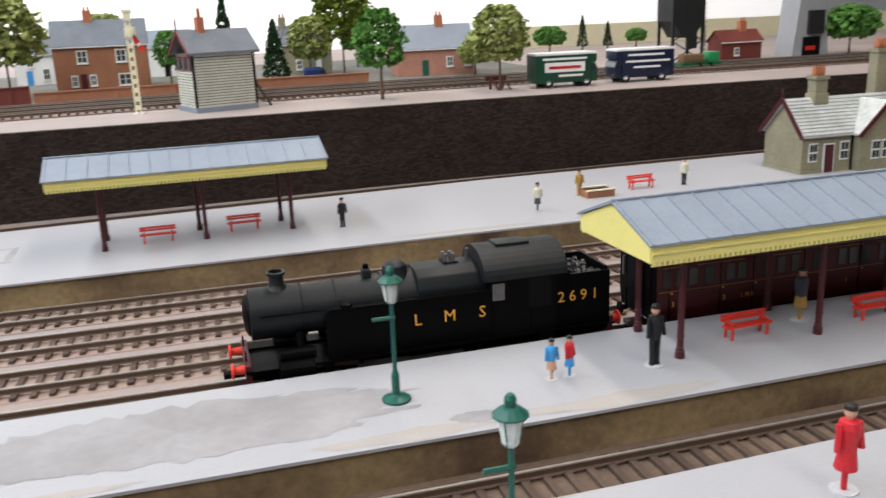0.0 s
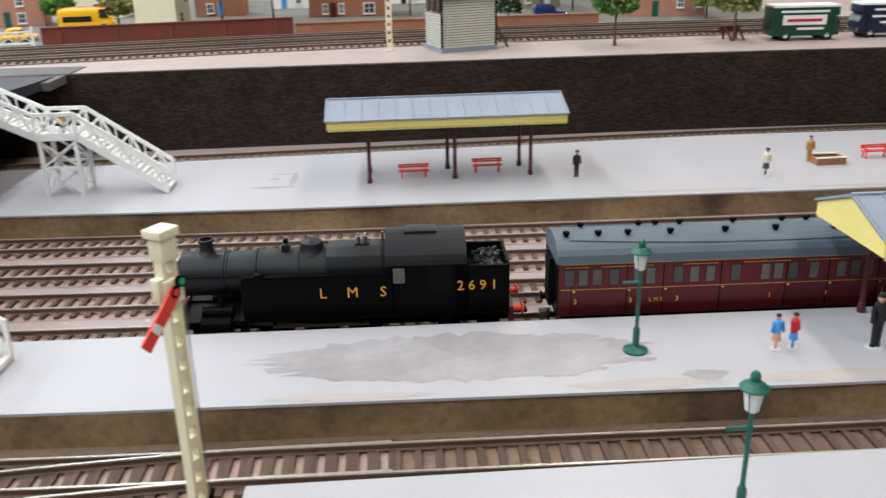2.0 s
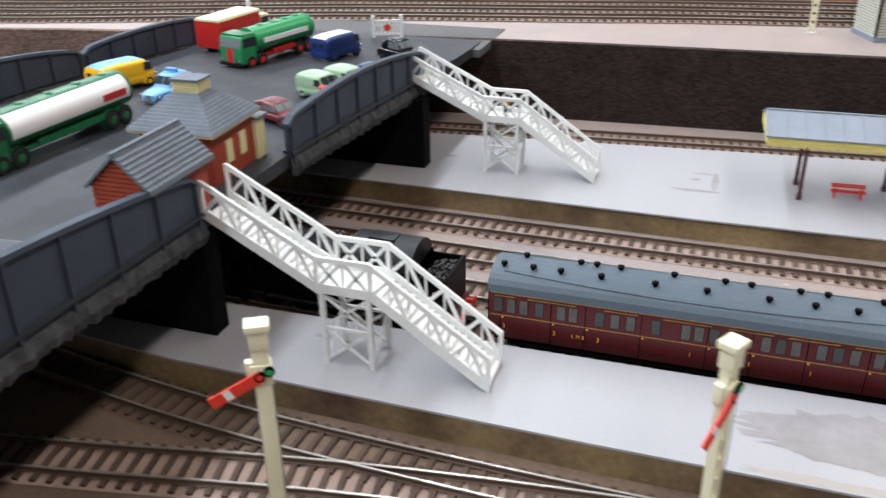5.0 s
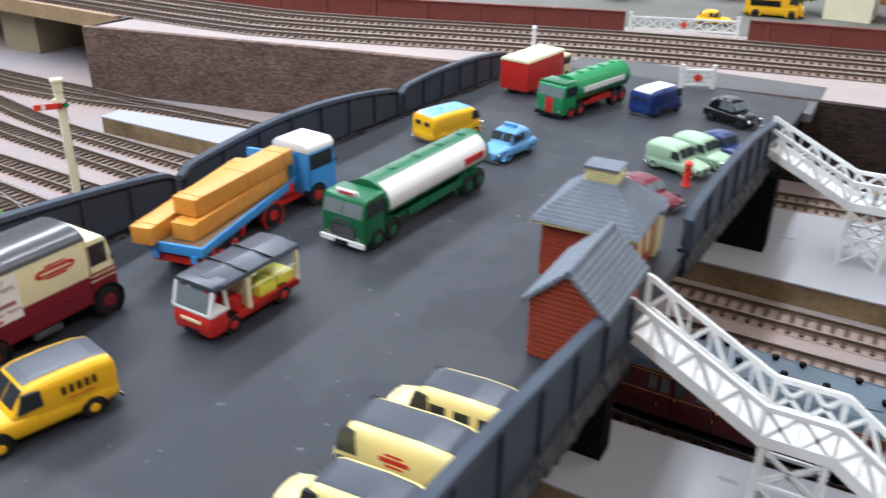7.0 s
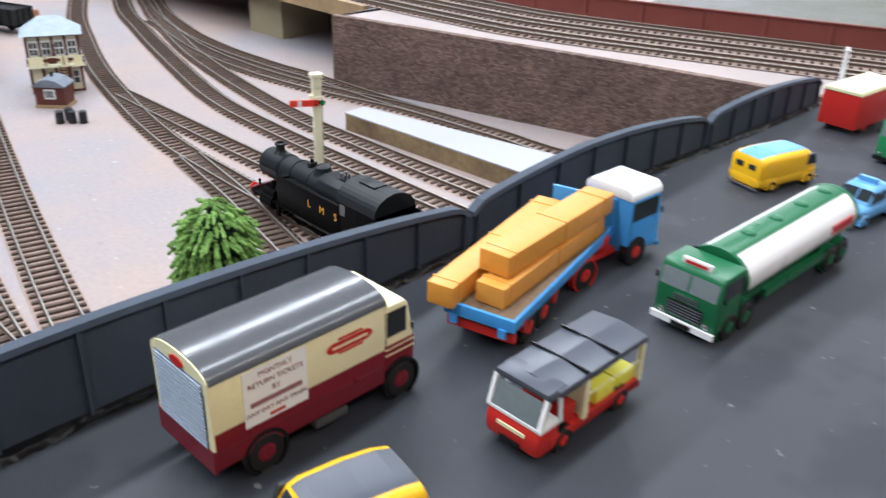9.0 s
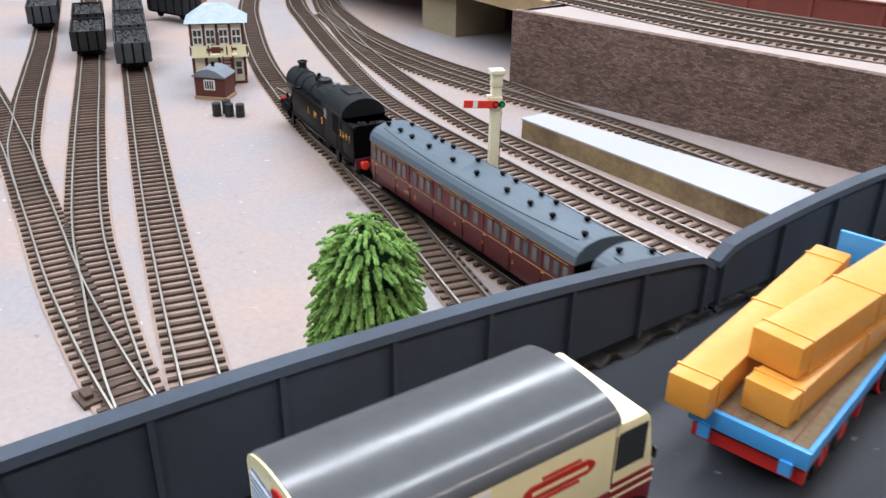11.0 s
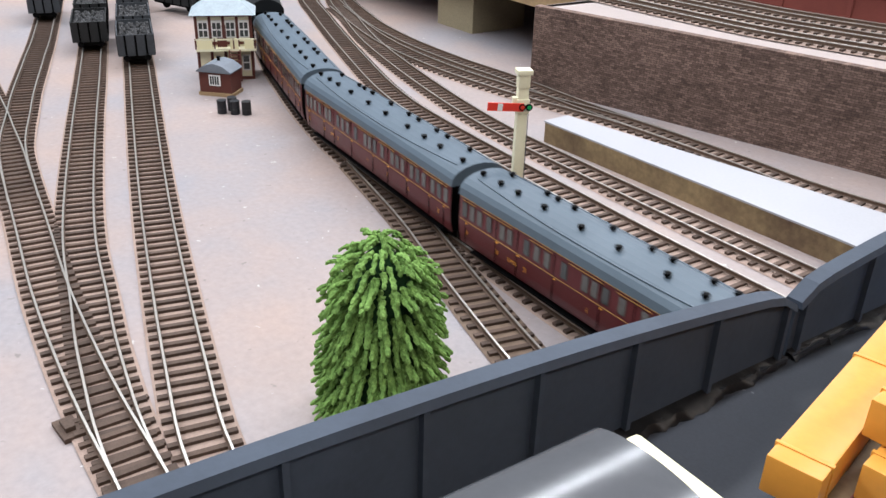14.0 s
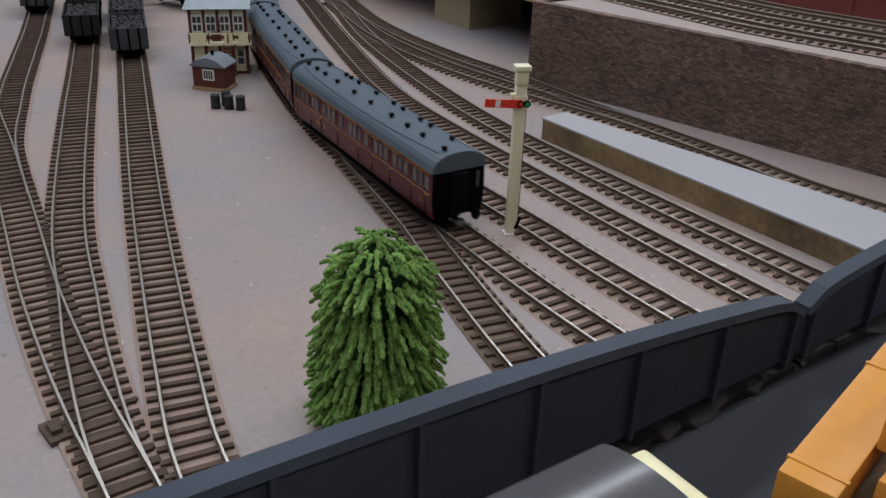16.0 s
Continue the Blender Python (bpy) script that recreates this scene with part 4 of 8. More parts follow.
def station_house():
    t = empty("station_building", 0.502, 0.5365, PLAT, 0)
    part("wall", box(-48, 95, -23, 23, 0, 31), STONE, t, "buff stone wall")
    for k in range(11):
        part("stone_course", box(-48.3, 95.3, -23.3, 23.3, 3.6 + k * 2.5, 5.6 + k * 2.5), STONE, t)
    part("gable_wall", prism([(-23, 31), (23, 31), (0, 54)], -48, -46, "x"), STONE, t)
    part("plinth", box(-49, 96, -24, 24, 0, 3), STONE, t)
    rf = part("roof", prism([(-26.5, 28.6), (0, 55), (26.5, 28.6), (26.5, 30.4), (0, 57), (-26.5, 30.4)], -51, 98, "x"), SLATEPALE, t, "pale grey slate roof with moss")
    for i in range(11):
        f = i / 11
        for s in (-1, 1):
            part("slate_course", bar((-51, s * 26.5 * (1 - f), 30.4 + 26.6 * f + 0.4), (98, s * 26.5 * (1 - f), 30.4 + 26.6 * f + 0.4), 0.7, 0.7), SLATEPALE, rf)
    for s in (-1, 1):
        part("bargeboard", bar((-51.6, s * 27, 28.8), (-51.6, 0, 57), 1.5, 3), MAROONPOST, t, "maroon bargeboard")
    part("finial", rod((-51.6, 0, 55), (-51.6, 0, 65), 0.8), MAROONPOST, t)
    wing = part("wing", box(-1, 42, -31, -22, 0, 31), STONE, t)
    part("wing_gable", prism([(-1, 31), (42, 31), (20.5, 52)], -31, -8, "y"), STONE, wing)
    wr = part("wing_roof", prism([(-4, 28.4), (20.5, 53), (45, 28.4), (45, 30.2), (20.5, 55), (-4, 30.2)], -34, 0, "y"), SLATEPALE, t)
    for s in (-1, 1):
        part("wing_bargeboard", bar((20.5 + s * 25, -34.6, 28.4), (20.5, -34.6, 54), 1.5, 3), MAROONPOST, wr)
    ch = part("chimney", box(-25, -14, -5, 5, 48, 74), STONE, t, bevel=0.5)
    part("chimney_shoulder", box(-26.2, -12.8, -6, 6, 48, 60), STONE, ch, bevel=0.5)
    part("chimney_cap", box(-26, -13, -6, 6, 71, 74), STONE, ch)
    for x in (-23, -19.5, -16):
        part("chimney_pot", lathe([(2.0, 74), (2.2, 76), (1.7, 81)], 10, "z", (x, 0, 0)), TERRACOTTA, ch, "terracotta chimney pot")
    ch2 = part("chimney", box(38, 50, 2, 12, 48, 92), STONE, t, bevel=0.5)
    part("chimney_cap", box(37, 51, 1, 13, 89, 92), STONE, ch2)
    for x in (41, 47):
        part("chimney_pot", lathe([(2.2, 92), (2.6, 94), (2.0, 100)], 10, "z", (x, 7, 0)), TERRACOTTA, ch2)
    for x, y in ((-38, -23.3), (-9, -23.3), (14, -31), (24, -31)):
        w = part("window", box(x - 4, x + 4, y - 0.6, y + 0.5, 9, 24), WHITE, t, "white sash window")
        for k in (-1, 1):
            for zz in (10.2, 17.2):
                part("pane", box(x + k * 1.8 - 1.5, x + k * 1.8 + 1.5, y - 0.9, y, zz, zz + 5.6), WINDOW, w)
    d = part("door", box(-28.5, -18.5, -24.2, -22.8, 0, 23), WHITE, t)
    part("door_leaf", box(-27.5, -19.5, -24.6, -23.3, 0, 22), MAROONPOST, d, "maroon door")
    part("downpipe", rod((-2.5, -24, 0), (-2.5, -24, 30), 0.8), BLACK, t)
    return tagged(t, "buff stone station house with slate roof on the platform", "building")


STONE = mat("buff_stone", (0.30, 0.27, 0.18), 0.85, grain=0.15, scale=500, coarse=60, stain=0.5, dark=(0.18, 0.17, 0.12))
SLATEPALE = mat("pale_slate", (0.58, 0.60, 0.60), 0.7, grain=0.12, scale=300, coarse=50, stain=0.5, dark=(0.26, 0.28, 0.24))
TERRACOTTA = mat("terracotta", (0.45, 0.16, 0.08), 0.7)
station_house()

# ---- buildings and vehicles on the bridge ----
REDBRICK = mat("red_brick_paint", (0.33, 0.055, 0.028), 0.7, grain=0.1, scale=500, coarse=60, stain=0.35)
CREAMTRIM = mat("cream_trim", (0.66, 0.60, 0.33), 0.55, grain=0.05)
ROOFTILE = mat("roof_tile_grey", (0.15, 0.175, 0.21), 0.65, grain=0.12, scale=500, coarse=80, stain=0.4)


def booking_hall():
    t = empty("booking_hall", -0.3745, 0.267, 0.0885, 2)
    part("wall", box(-20, 20, -21, 21, 0, 27), REDBRICK, t, "red brick wall")
    for k in range(12):
        part("brick_course", box(-20.25, 20.25, -21.25, 21.25, 1.2 + k * 2.1, 2.6 + k * 2.1), REDBRICK, t)
    part("eaves_board", box(-24, 24, -25, 25, 26.6, 28), CREAMTRIM, t, "cream eaves board")
    # hipped roof, in courses
    rf = None
    n = 11
    for i in range(n):
        f0, f1 = i / n, (i + 1) / n
        a0, b0, a1, b1 = 24.6 - 17.5 * f0, 25.6 - 19.5 * f0, 24.6 - 17.5 * f1 + 0.5, 25.6 - 19.5 * f1 + 0.5
        z0, z1 = 28 + 15 * f0, 28 + 15 * f1 + 0.3
        bm = bmesh.new()
        lo = [bm.verts.new((x * MM, y * MM, z0 * MM)) for x, y in ((-a0, -b0), (a0, -b0), (a0, b0), (-a0, b0))]
        hi = [bm.verts.new((x * MM, y * MM, z1 * MM)) for x, y in ((-a1, -b1), (a1, -b1), (a1, b1), (-a1, b1))]
        bm.faces.new(lo[::-1])
        bm.faces.new(hi)
        for k in range(4):
            bm.faces.new((lo[k], lo[(k + 1) % 4], hi[(k + 1) % 4], hi[k]))
        part("tile_course", bm, ROOFTILE, t)
    v = part("ventilator", box(-7, 7, -5.5, 5.5, 42, 49), CREAMTRIM, t, "cream louvred roof ventilator")
    for k in range(5):
        part("louvre", box(-7.4, 7.4, -5.9, 5.9, 43 + k * 1.2, 43.6 + k * 1.2), CREAMTRIM, v)
    part("ventilator_roof", box(-8, 8, -6.5, 6.5, 49, 50), ROOFTILE, v)
    part("door", box(-3, 4, -21.8, -20.8, 0, 20), CREAMTRIM, t, "cream door")
    part("window", box(19.8, 20.8, -8, -2, 8, 20), CREAMTRIM, t, "cream blank window")
    part("window", box(19.8, 20.8, 6, 12, 8, 20), CREAMTRIM, t, "cream blank window")
    part("side_wing", box(8, 22, 21, 31, 0, 22), CREAMTRIM, t, "cream side wall with flat roof")
    part("wing_roof", box(7, 23.5, 21, 33, 22, 23.4), ROOFTILE, t)
    return tagged(t, "red brick booking hall with hipped grey roof", "building")


def lamp_hut():
    t = empty("wooden_hut", -0.357, 0.203, 0.089, 0)
    part("wall", prism([(-14, 0), (14, 0), (14, 24.5), (0, 37.5), (-14, 24.5)], -22, 22, "y"), REDBRICK, t, "red painted boarded wall")
    for k in range(16):
        z = 1 + k * 2.2
        w = 14.3 if z < 24 else 14.3 * max(0.06, (37.5 - z) / 13.2)
        part("weatherboard", box(-w, w, -22.5, -21.8, z, z + 1.6), REDBRICK, t)
        if z < 23:
            part("weatherboard", box(-14.4, -13.8, -22, 22, z, z + 1.6), REDBRICK, t)
    rf = part("roof", prism([(-17, 23), (0, 38.6), (17, 23), (17, 24.6), (0, 40.4), (-17, 24.6)], -24, 25, "y"), ROOFTILE, t, "grey tiled roof")
    for s in (-1, 1):
        for k in range(9):
            f = (k + 0.3) / 9.0
            part("tile_course", bar((s * 17 * (1 - f), -24, 24.8 + 15.8 * f), (s * 17 * (1 - f), 25, 24.8 + 15.8 * f), 0.8, 0.6), ROOFTILE, rf)
    part("ridge_tile", box(-1, 1, -24.3, 25.3, 39.6, 41), ROOFTILE, rf, bevel=0.3)
    return tagged(t, "red boarded hut with grey tiled roof", "hut")


booking_hall()
lamp_hut()
pb = empty("pillar_box", -0.366, 0.397, deck_z(0.397))
part("body", lathe([(2.6, 0), (2.6, 1), (2.2, 1.2), (2.2, 13), (2.7, 13.3), (2.7, 14.3), (1.4, 15.2), (0.2, 15.5)], 16), REDPAINT, pb)
part("slot", box(-1, 1, -2.5, -2.1, 10.6, 11.2), BLACK, pb)
tagged(pb, "bright red round pillar box on the road", "pillar box")


def paint(name, c, rough=0.28):
    return mat(name, c, rough, grain=0.02, coarse=60, stain=0.08, bump=0)


V_BLUE, V_SKY, V_GREEN, V_RED, V_CRIM = paint("bright_blue_enamel", (0.06, 0.30, 0.68)), paint("sky_blue_enamel", (0.13, 0.36, 0.66)), paint("bottle_green_enamel", (0.012, 0.13, 0.05)), paint("red_enamel", (0.50, 0.025, 0.02)), paint("crimson_enamel", (0.17, 0.012, 0.022))
V_YEL, V_CREAM, V_WHITE, V_NAVY, V_BLACK, V_PALEGRN, V_MAR, V_LEAF = paint("yellow_enamel", (0.85, 0.46, 0.015)), paint("cream_enamel", (0.82, 0.76, 0.48)), paint("white_enamel", (0.82, 0.82, 0.82)), paint("navy_enamel", (0.012, 0.03, 0.13)), paint("black_enamel", (0.008, 0.008, 0.009), 0.2), paint("pale_green_enamel", (0.34, 0.50, 0.34)), paint("maroon_enamel", (0.14, 0.02, 0.03)), paint("leaf_green_enamel", (0.02, 0.26, 0.09))
V_ROOF, V_PALEY, V_BROWNBED = paint("grey_roof_enamel", (0.055, 0.062, 0.08), 0.3), paint("pale_yellow_enamel", (0.82, 0.72, 0.30)), mat("brown_planks", (0.16, 0.11, 0.06), 0.7, grain=0.2, scale=400)
GLASSY = mat("vehicle_glass", (0.16, 0.19, 0.20), 0.05, grain=0.15, scale=120, bump=0)
GLASSDARK = mat("vehicle_glass_dark", (0.03, 0.035, 0.04), 0.05, grain=0.1, scale=120, bump=0)
TIMBER = mat("orange_timber_plastic", (0.70, 0.305, 0.05), 0.35, grain=0.05, scale=300, coarse=40, stain=0.2, bump=0.1)
V_BUS = paint("bus_cream_enamel", (0.84, 0.70, 0.30))
GREYTEXT, REDTEXT = paint("faded_red_print", (0.28, 0.13, 0.14)), paint("red_print", (0.5, 0.03, 0.03))
ROOFGLOSS = mat("glossy_dark_roof", (0.085, 0.088, 0.096), 0.16, grain=0.05, scale=300, coarse=50, stain=0.25, bump=0)


def wheels(t, xs, ys, r, hub=None, w=2.4, dual=()):
    for y in ys:
        for s in (-1, 1):
            x = s * xs
            tyre = part("tyre", lathe([(r * 0.55, -w / 2), (r * 0.92, -w / 2), (r, -w / 4), (r, w / 4), (r * 0.92, w / 2), (r * 0.55, w / 2)], 18, "x", (x, y, r)), RUBBER, t, "black rubber tyre")
            part("rim", lathe([(r * 0.15, -w / 2 - 0.15), (r * 0.28, -w / 2 - 0.35), (r * 0.6, -w / 2 + 0.2), (r * 0.6, w / 2 - 0.2), (r * 0.28, w / 2 + 0.35), (r * 0.15, w / 2 + 0.15)], 14, "x", (x, y, r)), hub or V_BLACK, tyre)
            part("wheel_arch", lathe([(r + 1.0, -w / 2 - 0.1), (r + 1.0, w / 2 + 0.2)], 14, "x", (x - s * 0.9, y, r + 0.3)), V_BLACK, t)


def side_poly(t, name, profile, half, material, label="", bevel=0.8):
    """A body whose side view is profile (y forward, z), extruded across."""
    return part(name, prism(profile, -half, half, "x"), material, t, label, bevel)


def bars(t, rows, x, y, z, w, h, material, rz):
    """Unreadable or left-out lettering as plain bars."""
    ob = part("print_bar", box(-w / 2, w / 2, -0.12, 0.12, -h / 2, h / 2), material, t)
    ob.matrix_basis = mm(x, y, z, 0, 0, rz)
    return ob


def cab(t, y0, y1, half, z0, z1, material, roof=None, glass=None, split=True):
    """A forward-control lorry cab whose front faces plus y."""
    zw = z0 + (z1 - z0) * 0.56
    body = side_poly(t, "cab", [(y0, z0), (y1, z0), (y1 + 0.4, zw), (y1 - 1.6, z1 - 1.6), (y1 - 3.0, z1), (y0, z1)], half, material, bevel=2.0)
    g = glass or GLASSY
    n = Vector((0, 1.6 + 0.4, z1 - 1.6 - zw))
    tilt = math.degrees(math.atan2(2.0, z1 - 1.6 - zw))
    for s in ((-1, 1) if split else (0,)):
        w = half * 0.44 if split else half * 0.86
        ws = part("windscreen", box(-w, w, -0.15, 0.25, 0.6, z1 - 2.4 - zw), g, body, "clear windscreen")
        ws.matrix_basis = mm(s * half * 0.47, y1 + 0.4, zw, tilt, 0, 0)
    for s in (-1, 1):
        part("side_window", box(min(s * half, s * (half + 0.15)), max(s * half, s * (half + 0.15)), y0 + 1.5, y1 - 2.6, zw + 0.5, z1 - 2.2), GLASSDARK, body)
        part("door_seam", box(min(s * half, s * (half + 0.12)), max(s * half, s * (half + 0.12)), y0 + 0.8, y0 + 1.1, z0 + 1, z1 - 2), V_BLACK, body)
        part("mirror", box(s * (half + 1.4) - 0.5, s * (half + 1.4) + 0.5, y1 - 1.5, y1 - 1.1, zw + 1, zw + 3.4), V_BLACK, body)
        part("headlamp", lathe([(0.2, 0), (1.1, 0.1), (1.1, 0.7), (0.6, 1.0)], 12, "y", (s * half * 0.72, y1 - 0.1, z0 + 2.6)), CHROME, body, "round headlamp")
    if roof:
        part("cab_roof", prism([(-half + 0.3, z1 - 0.6), (half - 0.3, z1 - 0.6), (half - 1.2, z1 + 0.9), (-half + 1.2, z1 + 0.9)], y0 + 0.2, y1 - 2.6, "y"), roof, body, bevel=0.5)
    return body


def chassis(t, y0, y1, z, material):
    part("chassis", box(-6, 6, y0, y1, z, z + 2.4), material, t)


# removals lorry with posters
def box_lorry():
    t = empty("box_lorry", -0.5465, 0.0925, DECK, -2.5)
    chassis(t, -33, 31, 4.6, V_BLACK)
    side_poly(t, "lower_body", [(-36, 8), (24, 8), (24, 20), (-36, 20)], 14.2, V_CRIM, "crimson lower body", 0.4)
    side_poly(t, "upper_body", [(-36, 20), (24, 20), (24, 36.6), (-36, 36.6)], 14.2, V_CREAM, "cream upper body", 0.4)
    arch = [(14.5 * math.cos(math.pi * i / 18), 36.0 + 5.0 * math.sin(math.pi * i / 18) ** 0.85) for i in range(19)]
    part("roof", prism(arch, -36.2, 24.4, "y"), ROOFGLOSS, t, "glossy dark grey arched roof", smooth=True)
    gable = [(-14.2, 33), (14.2, 33)] + [(0.985 * x, z - 0.35) for x, z in arch]
    rear = part("rear_panel", prism(gable, -36.7, -35.9, "y"), V_CREAM, t, "cream rear panel")
    part("rear_frame", box(-14.2, -12.2, -36.6, -35.9, 15, 36), V_CREAM, rear)
    part("rear_frame", box(12.2, 14.2, -36.6, -35.9, 15, 36), V_CREAM, rear)
    part("front_panel", prism(gable, 24.0, 24.8, "y"), V_CREAM, t)
    cab(t, 24.6, 36.6, 12.8, 7.5, 34.0, V_CREAM, None)
    side_poly(t, "cab_lower", [(24.8, 6.5), (37.2, 6.5), (37.5, 20), (24.8, 20)], 13.2, V_CRIM, "crimson lower cab", 0.8)
    part("bumper", box(-13.0, 13.0, 37.2, 38.2, 5.2, 7.4), V_BLACK, t)
    sh = part("roller_shutter", box(-12.0, 12.0, -36.9, -36.0, 15, 36.0), SHUTTERGAP, t, "pale blue ribbed roller shutter")
    for k in range(16):
        part("shutter_slat", box(-11.8, 11.8, -37.3, -36.7, 15.4 + k * 1.29, 16.1 + k * 1.29), SHUTTERPALE, sh)
    part("rear_sill", box(-14.3, 14.3, -37.0, -35.9, 7.6, 15.0), V_CRIM, t)
    part("badge", prism(blob(3.4, 1.5, 16, 1, 0.0), -37.1, -36.5, "y"), V_RED, t, "small red badge").location.z = 37.4 * MM
    for s in (-1, 1):
        def skin(a, b, z0, z1, out):
            return box(min(14.0 * s, (14.2 + out) * s), max(14.0 * s, (14.2 + out) * s), a, b, z0, z1)
        po = part("poster", skin(-26.5, -5.5, 17.2, 35.2, 0.2), V_WHITE, t, "white poster with reddish lettering")
        rz = 90 * s
        for k, words in enumerate(("MONTHLY", "RETURN TICKETS", "BY", "", "ANY DAY ANY TRAIN")):
            z = 33.0 - k * 3.0
            if words:
                text_on(words, 1.65 if len(words) < 15 else 1.45, GREYTEXT, po, mm(14.5 * s, -16, z, 90, 0, rz), "poster_line", "reddish poster lettering")
            else:
                bars(po, 1, 14.45 * s, -16, z, 17, 1.5, GREYTEXT, rz)
        bars(po, 1, 14.45 * s, -16, 18.6, 5, 0.9, V_RED, rz)
        em = part("emblem", prism([(a, 29.6 + b) for a, b in ((3.4, -1.6), (17, -1.6), (18.3, -0.9), (18.8, 0), (18.3, 0.9), (17, 1.6), (3.4, 1.6), (2.1, 0.9), (1.6, 0), (2.1, -0.9))], min(14.0 * s, 14.5 * s), max(14.0 * s, 14.5 * s), "x"), V_RED, t, "red totem emblem")
        part("emblem_bar", skin(6, 15, 31.7, 32.3, 0.28), V_RED, em)
        part("emblem_bar", skin(6, 15, 26.9, 27.5, 0.28), V_RED, em)
        part("emblem_text", skin(3.6, 16.8, 29.2, 30.0, 0.40), V_CREAM, em)
        part("side_line", skin(-35.6, 24, 14.2, 14.6, 0.2), V_MAR, t)
        for z in (16.4, 18.6):
            part("cab_line", box(min(13 * s, 13.4 * s), max(13 * s, 13.4 * s), 25, 37, z, z + 0.35), V_CREAM, t)
        for yy in (-20.5, 31):
            part("mudguard", lathe([(7.6, -0.9), (7.6, 0.9), (6.6, 0.9), (6.6, -0.9)], 20, "x", (s * 13.6, yy, 6.2)), V_BLACK, t, "black wheel arch")
        part("fuel_tank", box(min(11 * s, 14.2 * s), max(11 * s, 14.2 * s), -3, 9, 4.2, 7.0), STEEL, t, "dull metal side tank", 0.4)
    wheels(t, 12.8, (-20.5,), 6.2, V_CRIM, 3.4)
    wheels(t, 12.8, (31,), 6.2, V_CRIM, 3.0)
    return tagged(t, "cream and crimson box lorry with a glossy dark roof", "lorry")


SHUTTERPALE = paint("shutter_pale_blue", (0.42, 0.48, 0.58))
SHUTTERGAP = paint("shutter_blue_grey", (0.10, 0.13, 0.19))


def timber_lorry():
    """An articulated lorry: the flatbed trailer, and the tractor unit turned a little against it."""
    t = empty("flatbed_trailer", -0.5305, 0.1605, 0.089, 11.3)
    bed = part("flatbed", box(-12.9, 12.9, 0.6, 90, 13.4, 15.0), V_BROWNBED, t, "brown planked flatbed")
    for k in range(7):
        part("plank_joint", box(-12.6 + 3.6 * k, -12.3 + 3.6 * k, 0.8, 90, 14.9, 15.06), V_MAR, bed)
    for s in (-1, 1):
        part("bed_side", box(s * 13.4 - 0.6, s * 13.4 + 0.6, -0.2, 90.5, 11.6, 15.9), V_BLUE, t, "bright blue bed edge", 0.3)
        part("side_member", box(s * 8 - 1, s * 8 + 1, 4, 88, 10.4, 13.4), V_RED, t)
        part("wheel_box", prism([(6, 13.2), (8, 7.0), (9.5, 6.5), (9, 12), (34, 12), (33, 6.5), (34.5, 7.0), (36.5, 13.2)], min(11.2 * s, 14.0 * s), max(11.2 * s, 14.0 * s), "x"), V_RED, t, "red trailer mudguard", 0.3)
        part("lamp_block", box(s * 9.6 - 1.4, s * 9.6 + 1.4, -1.8, -0.6, 8.4, 11.8), V_BLUE, t)
    part("bed_end", box(-14.0, 14.0, -0.9, 0.6, 11.2, 15.9), V_BLUE, t, "bright blue bed end", 0.3)
    part("headboard", box(-14.2, 14.2, 89.6, 91.2, 12.5, 28.4), V_BLUE, t, "bright blue headboard", 0.4)
    part("tail_bar", box(-13.2, 13.2, 0.8, 3.0, 6.0, 9.6), V_RED, t)
    wheels(t, 11.4, (14.5, 27), 5.9, V_RED, 3.0)
    tagged(t, "blue flatbed trailer with red underframe carrying timber beams", "trailer")
    u = empty("tractor_unit", -0.5380, 0.2585, 0.0885, -5.5)
    chassis(u, -42, 10, 5.0, V_RED)
    part("coupling_plate", box(-8, 8, -40, -22, 7.4, 10.2), V_RED, u, bevel=0.6)
    c = cab(u, -6.0, 15.0, 12.2, 5.8, 31.0, V_BLUE, None)
    part("cab_roof_white", prism([(-12.4, 29.6), (12.4, 29.6), (12.0, 32.6), (9.6, 34.6), (-9.6, 34.6), (-12.0, 32.6)], -6.6, 14.2, "y"), V_WHITE, c, "white cab roof", bevel=1.0)
    part("cab_skirt", box(-12.5, 12.5, 9, 15.6, 5.2, 11), V_BLUE, c, bevel=1.2)
    part("grille", box(-7, 7, 15.4, 16.0, 7, 12), CHROME, c)
    part("bumper", box(-12.6, 12.6, 15.4, 16.6, 4.0, 6.2), V_BLUE, u, bevel=0.3)
    part("engine_cover", prism([(-34, 10), (-12, 10), (-12, 15), (-20, 14), (-30, 10.6)], -7, 7, "x"), V_RED, u, bevel=0.5)
    for s in (-1, 1):
        part("mudguard", lathe([(7.2, -1.9), (7.2, 1.9), (6.4, 1.9), (6.4, -1.9)], 18, "x", (s * 10.8, -33, 5.6)), V_RED, u, "red mudguard")
        part("cab_arch", lathe([(6.8, -0.6), (6.8, 0.6)], 18, "x", (s * 11.9, 0, 5.8)), V_BLACK, u)
    wheels(u, 11.2, (-33, 0), 5.9, V_RED, 3.0)
    tagged(u, "bright blue tractor unit with white cab roof and red chassis", "lorry")


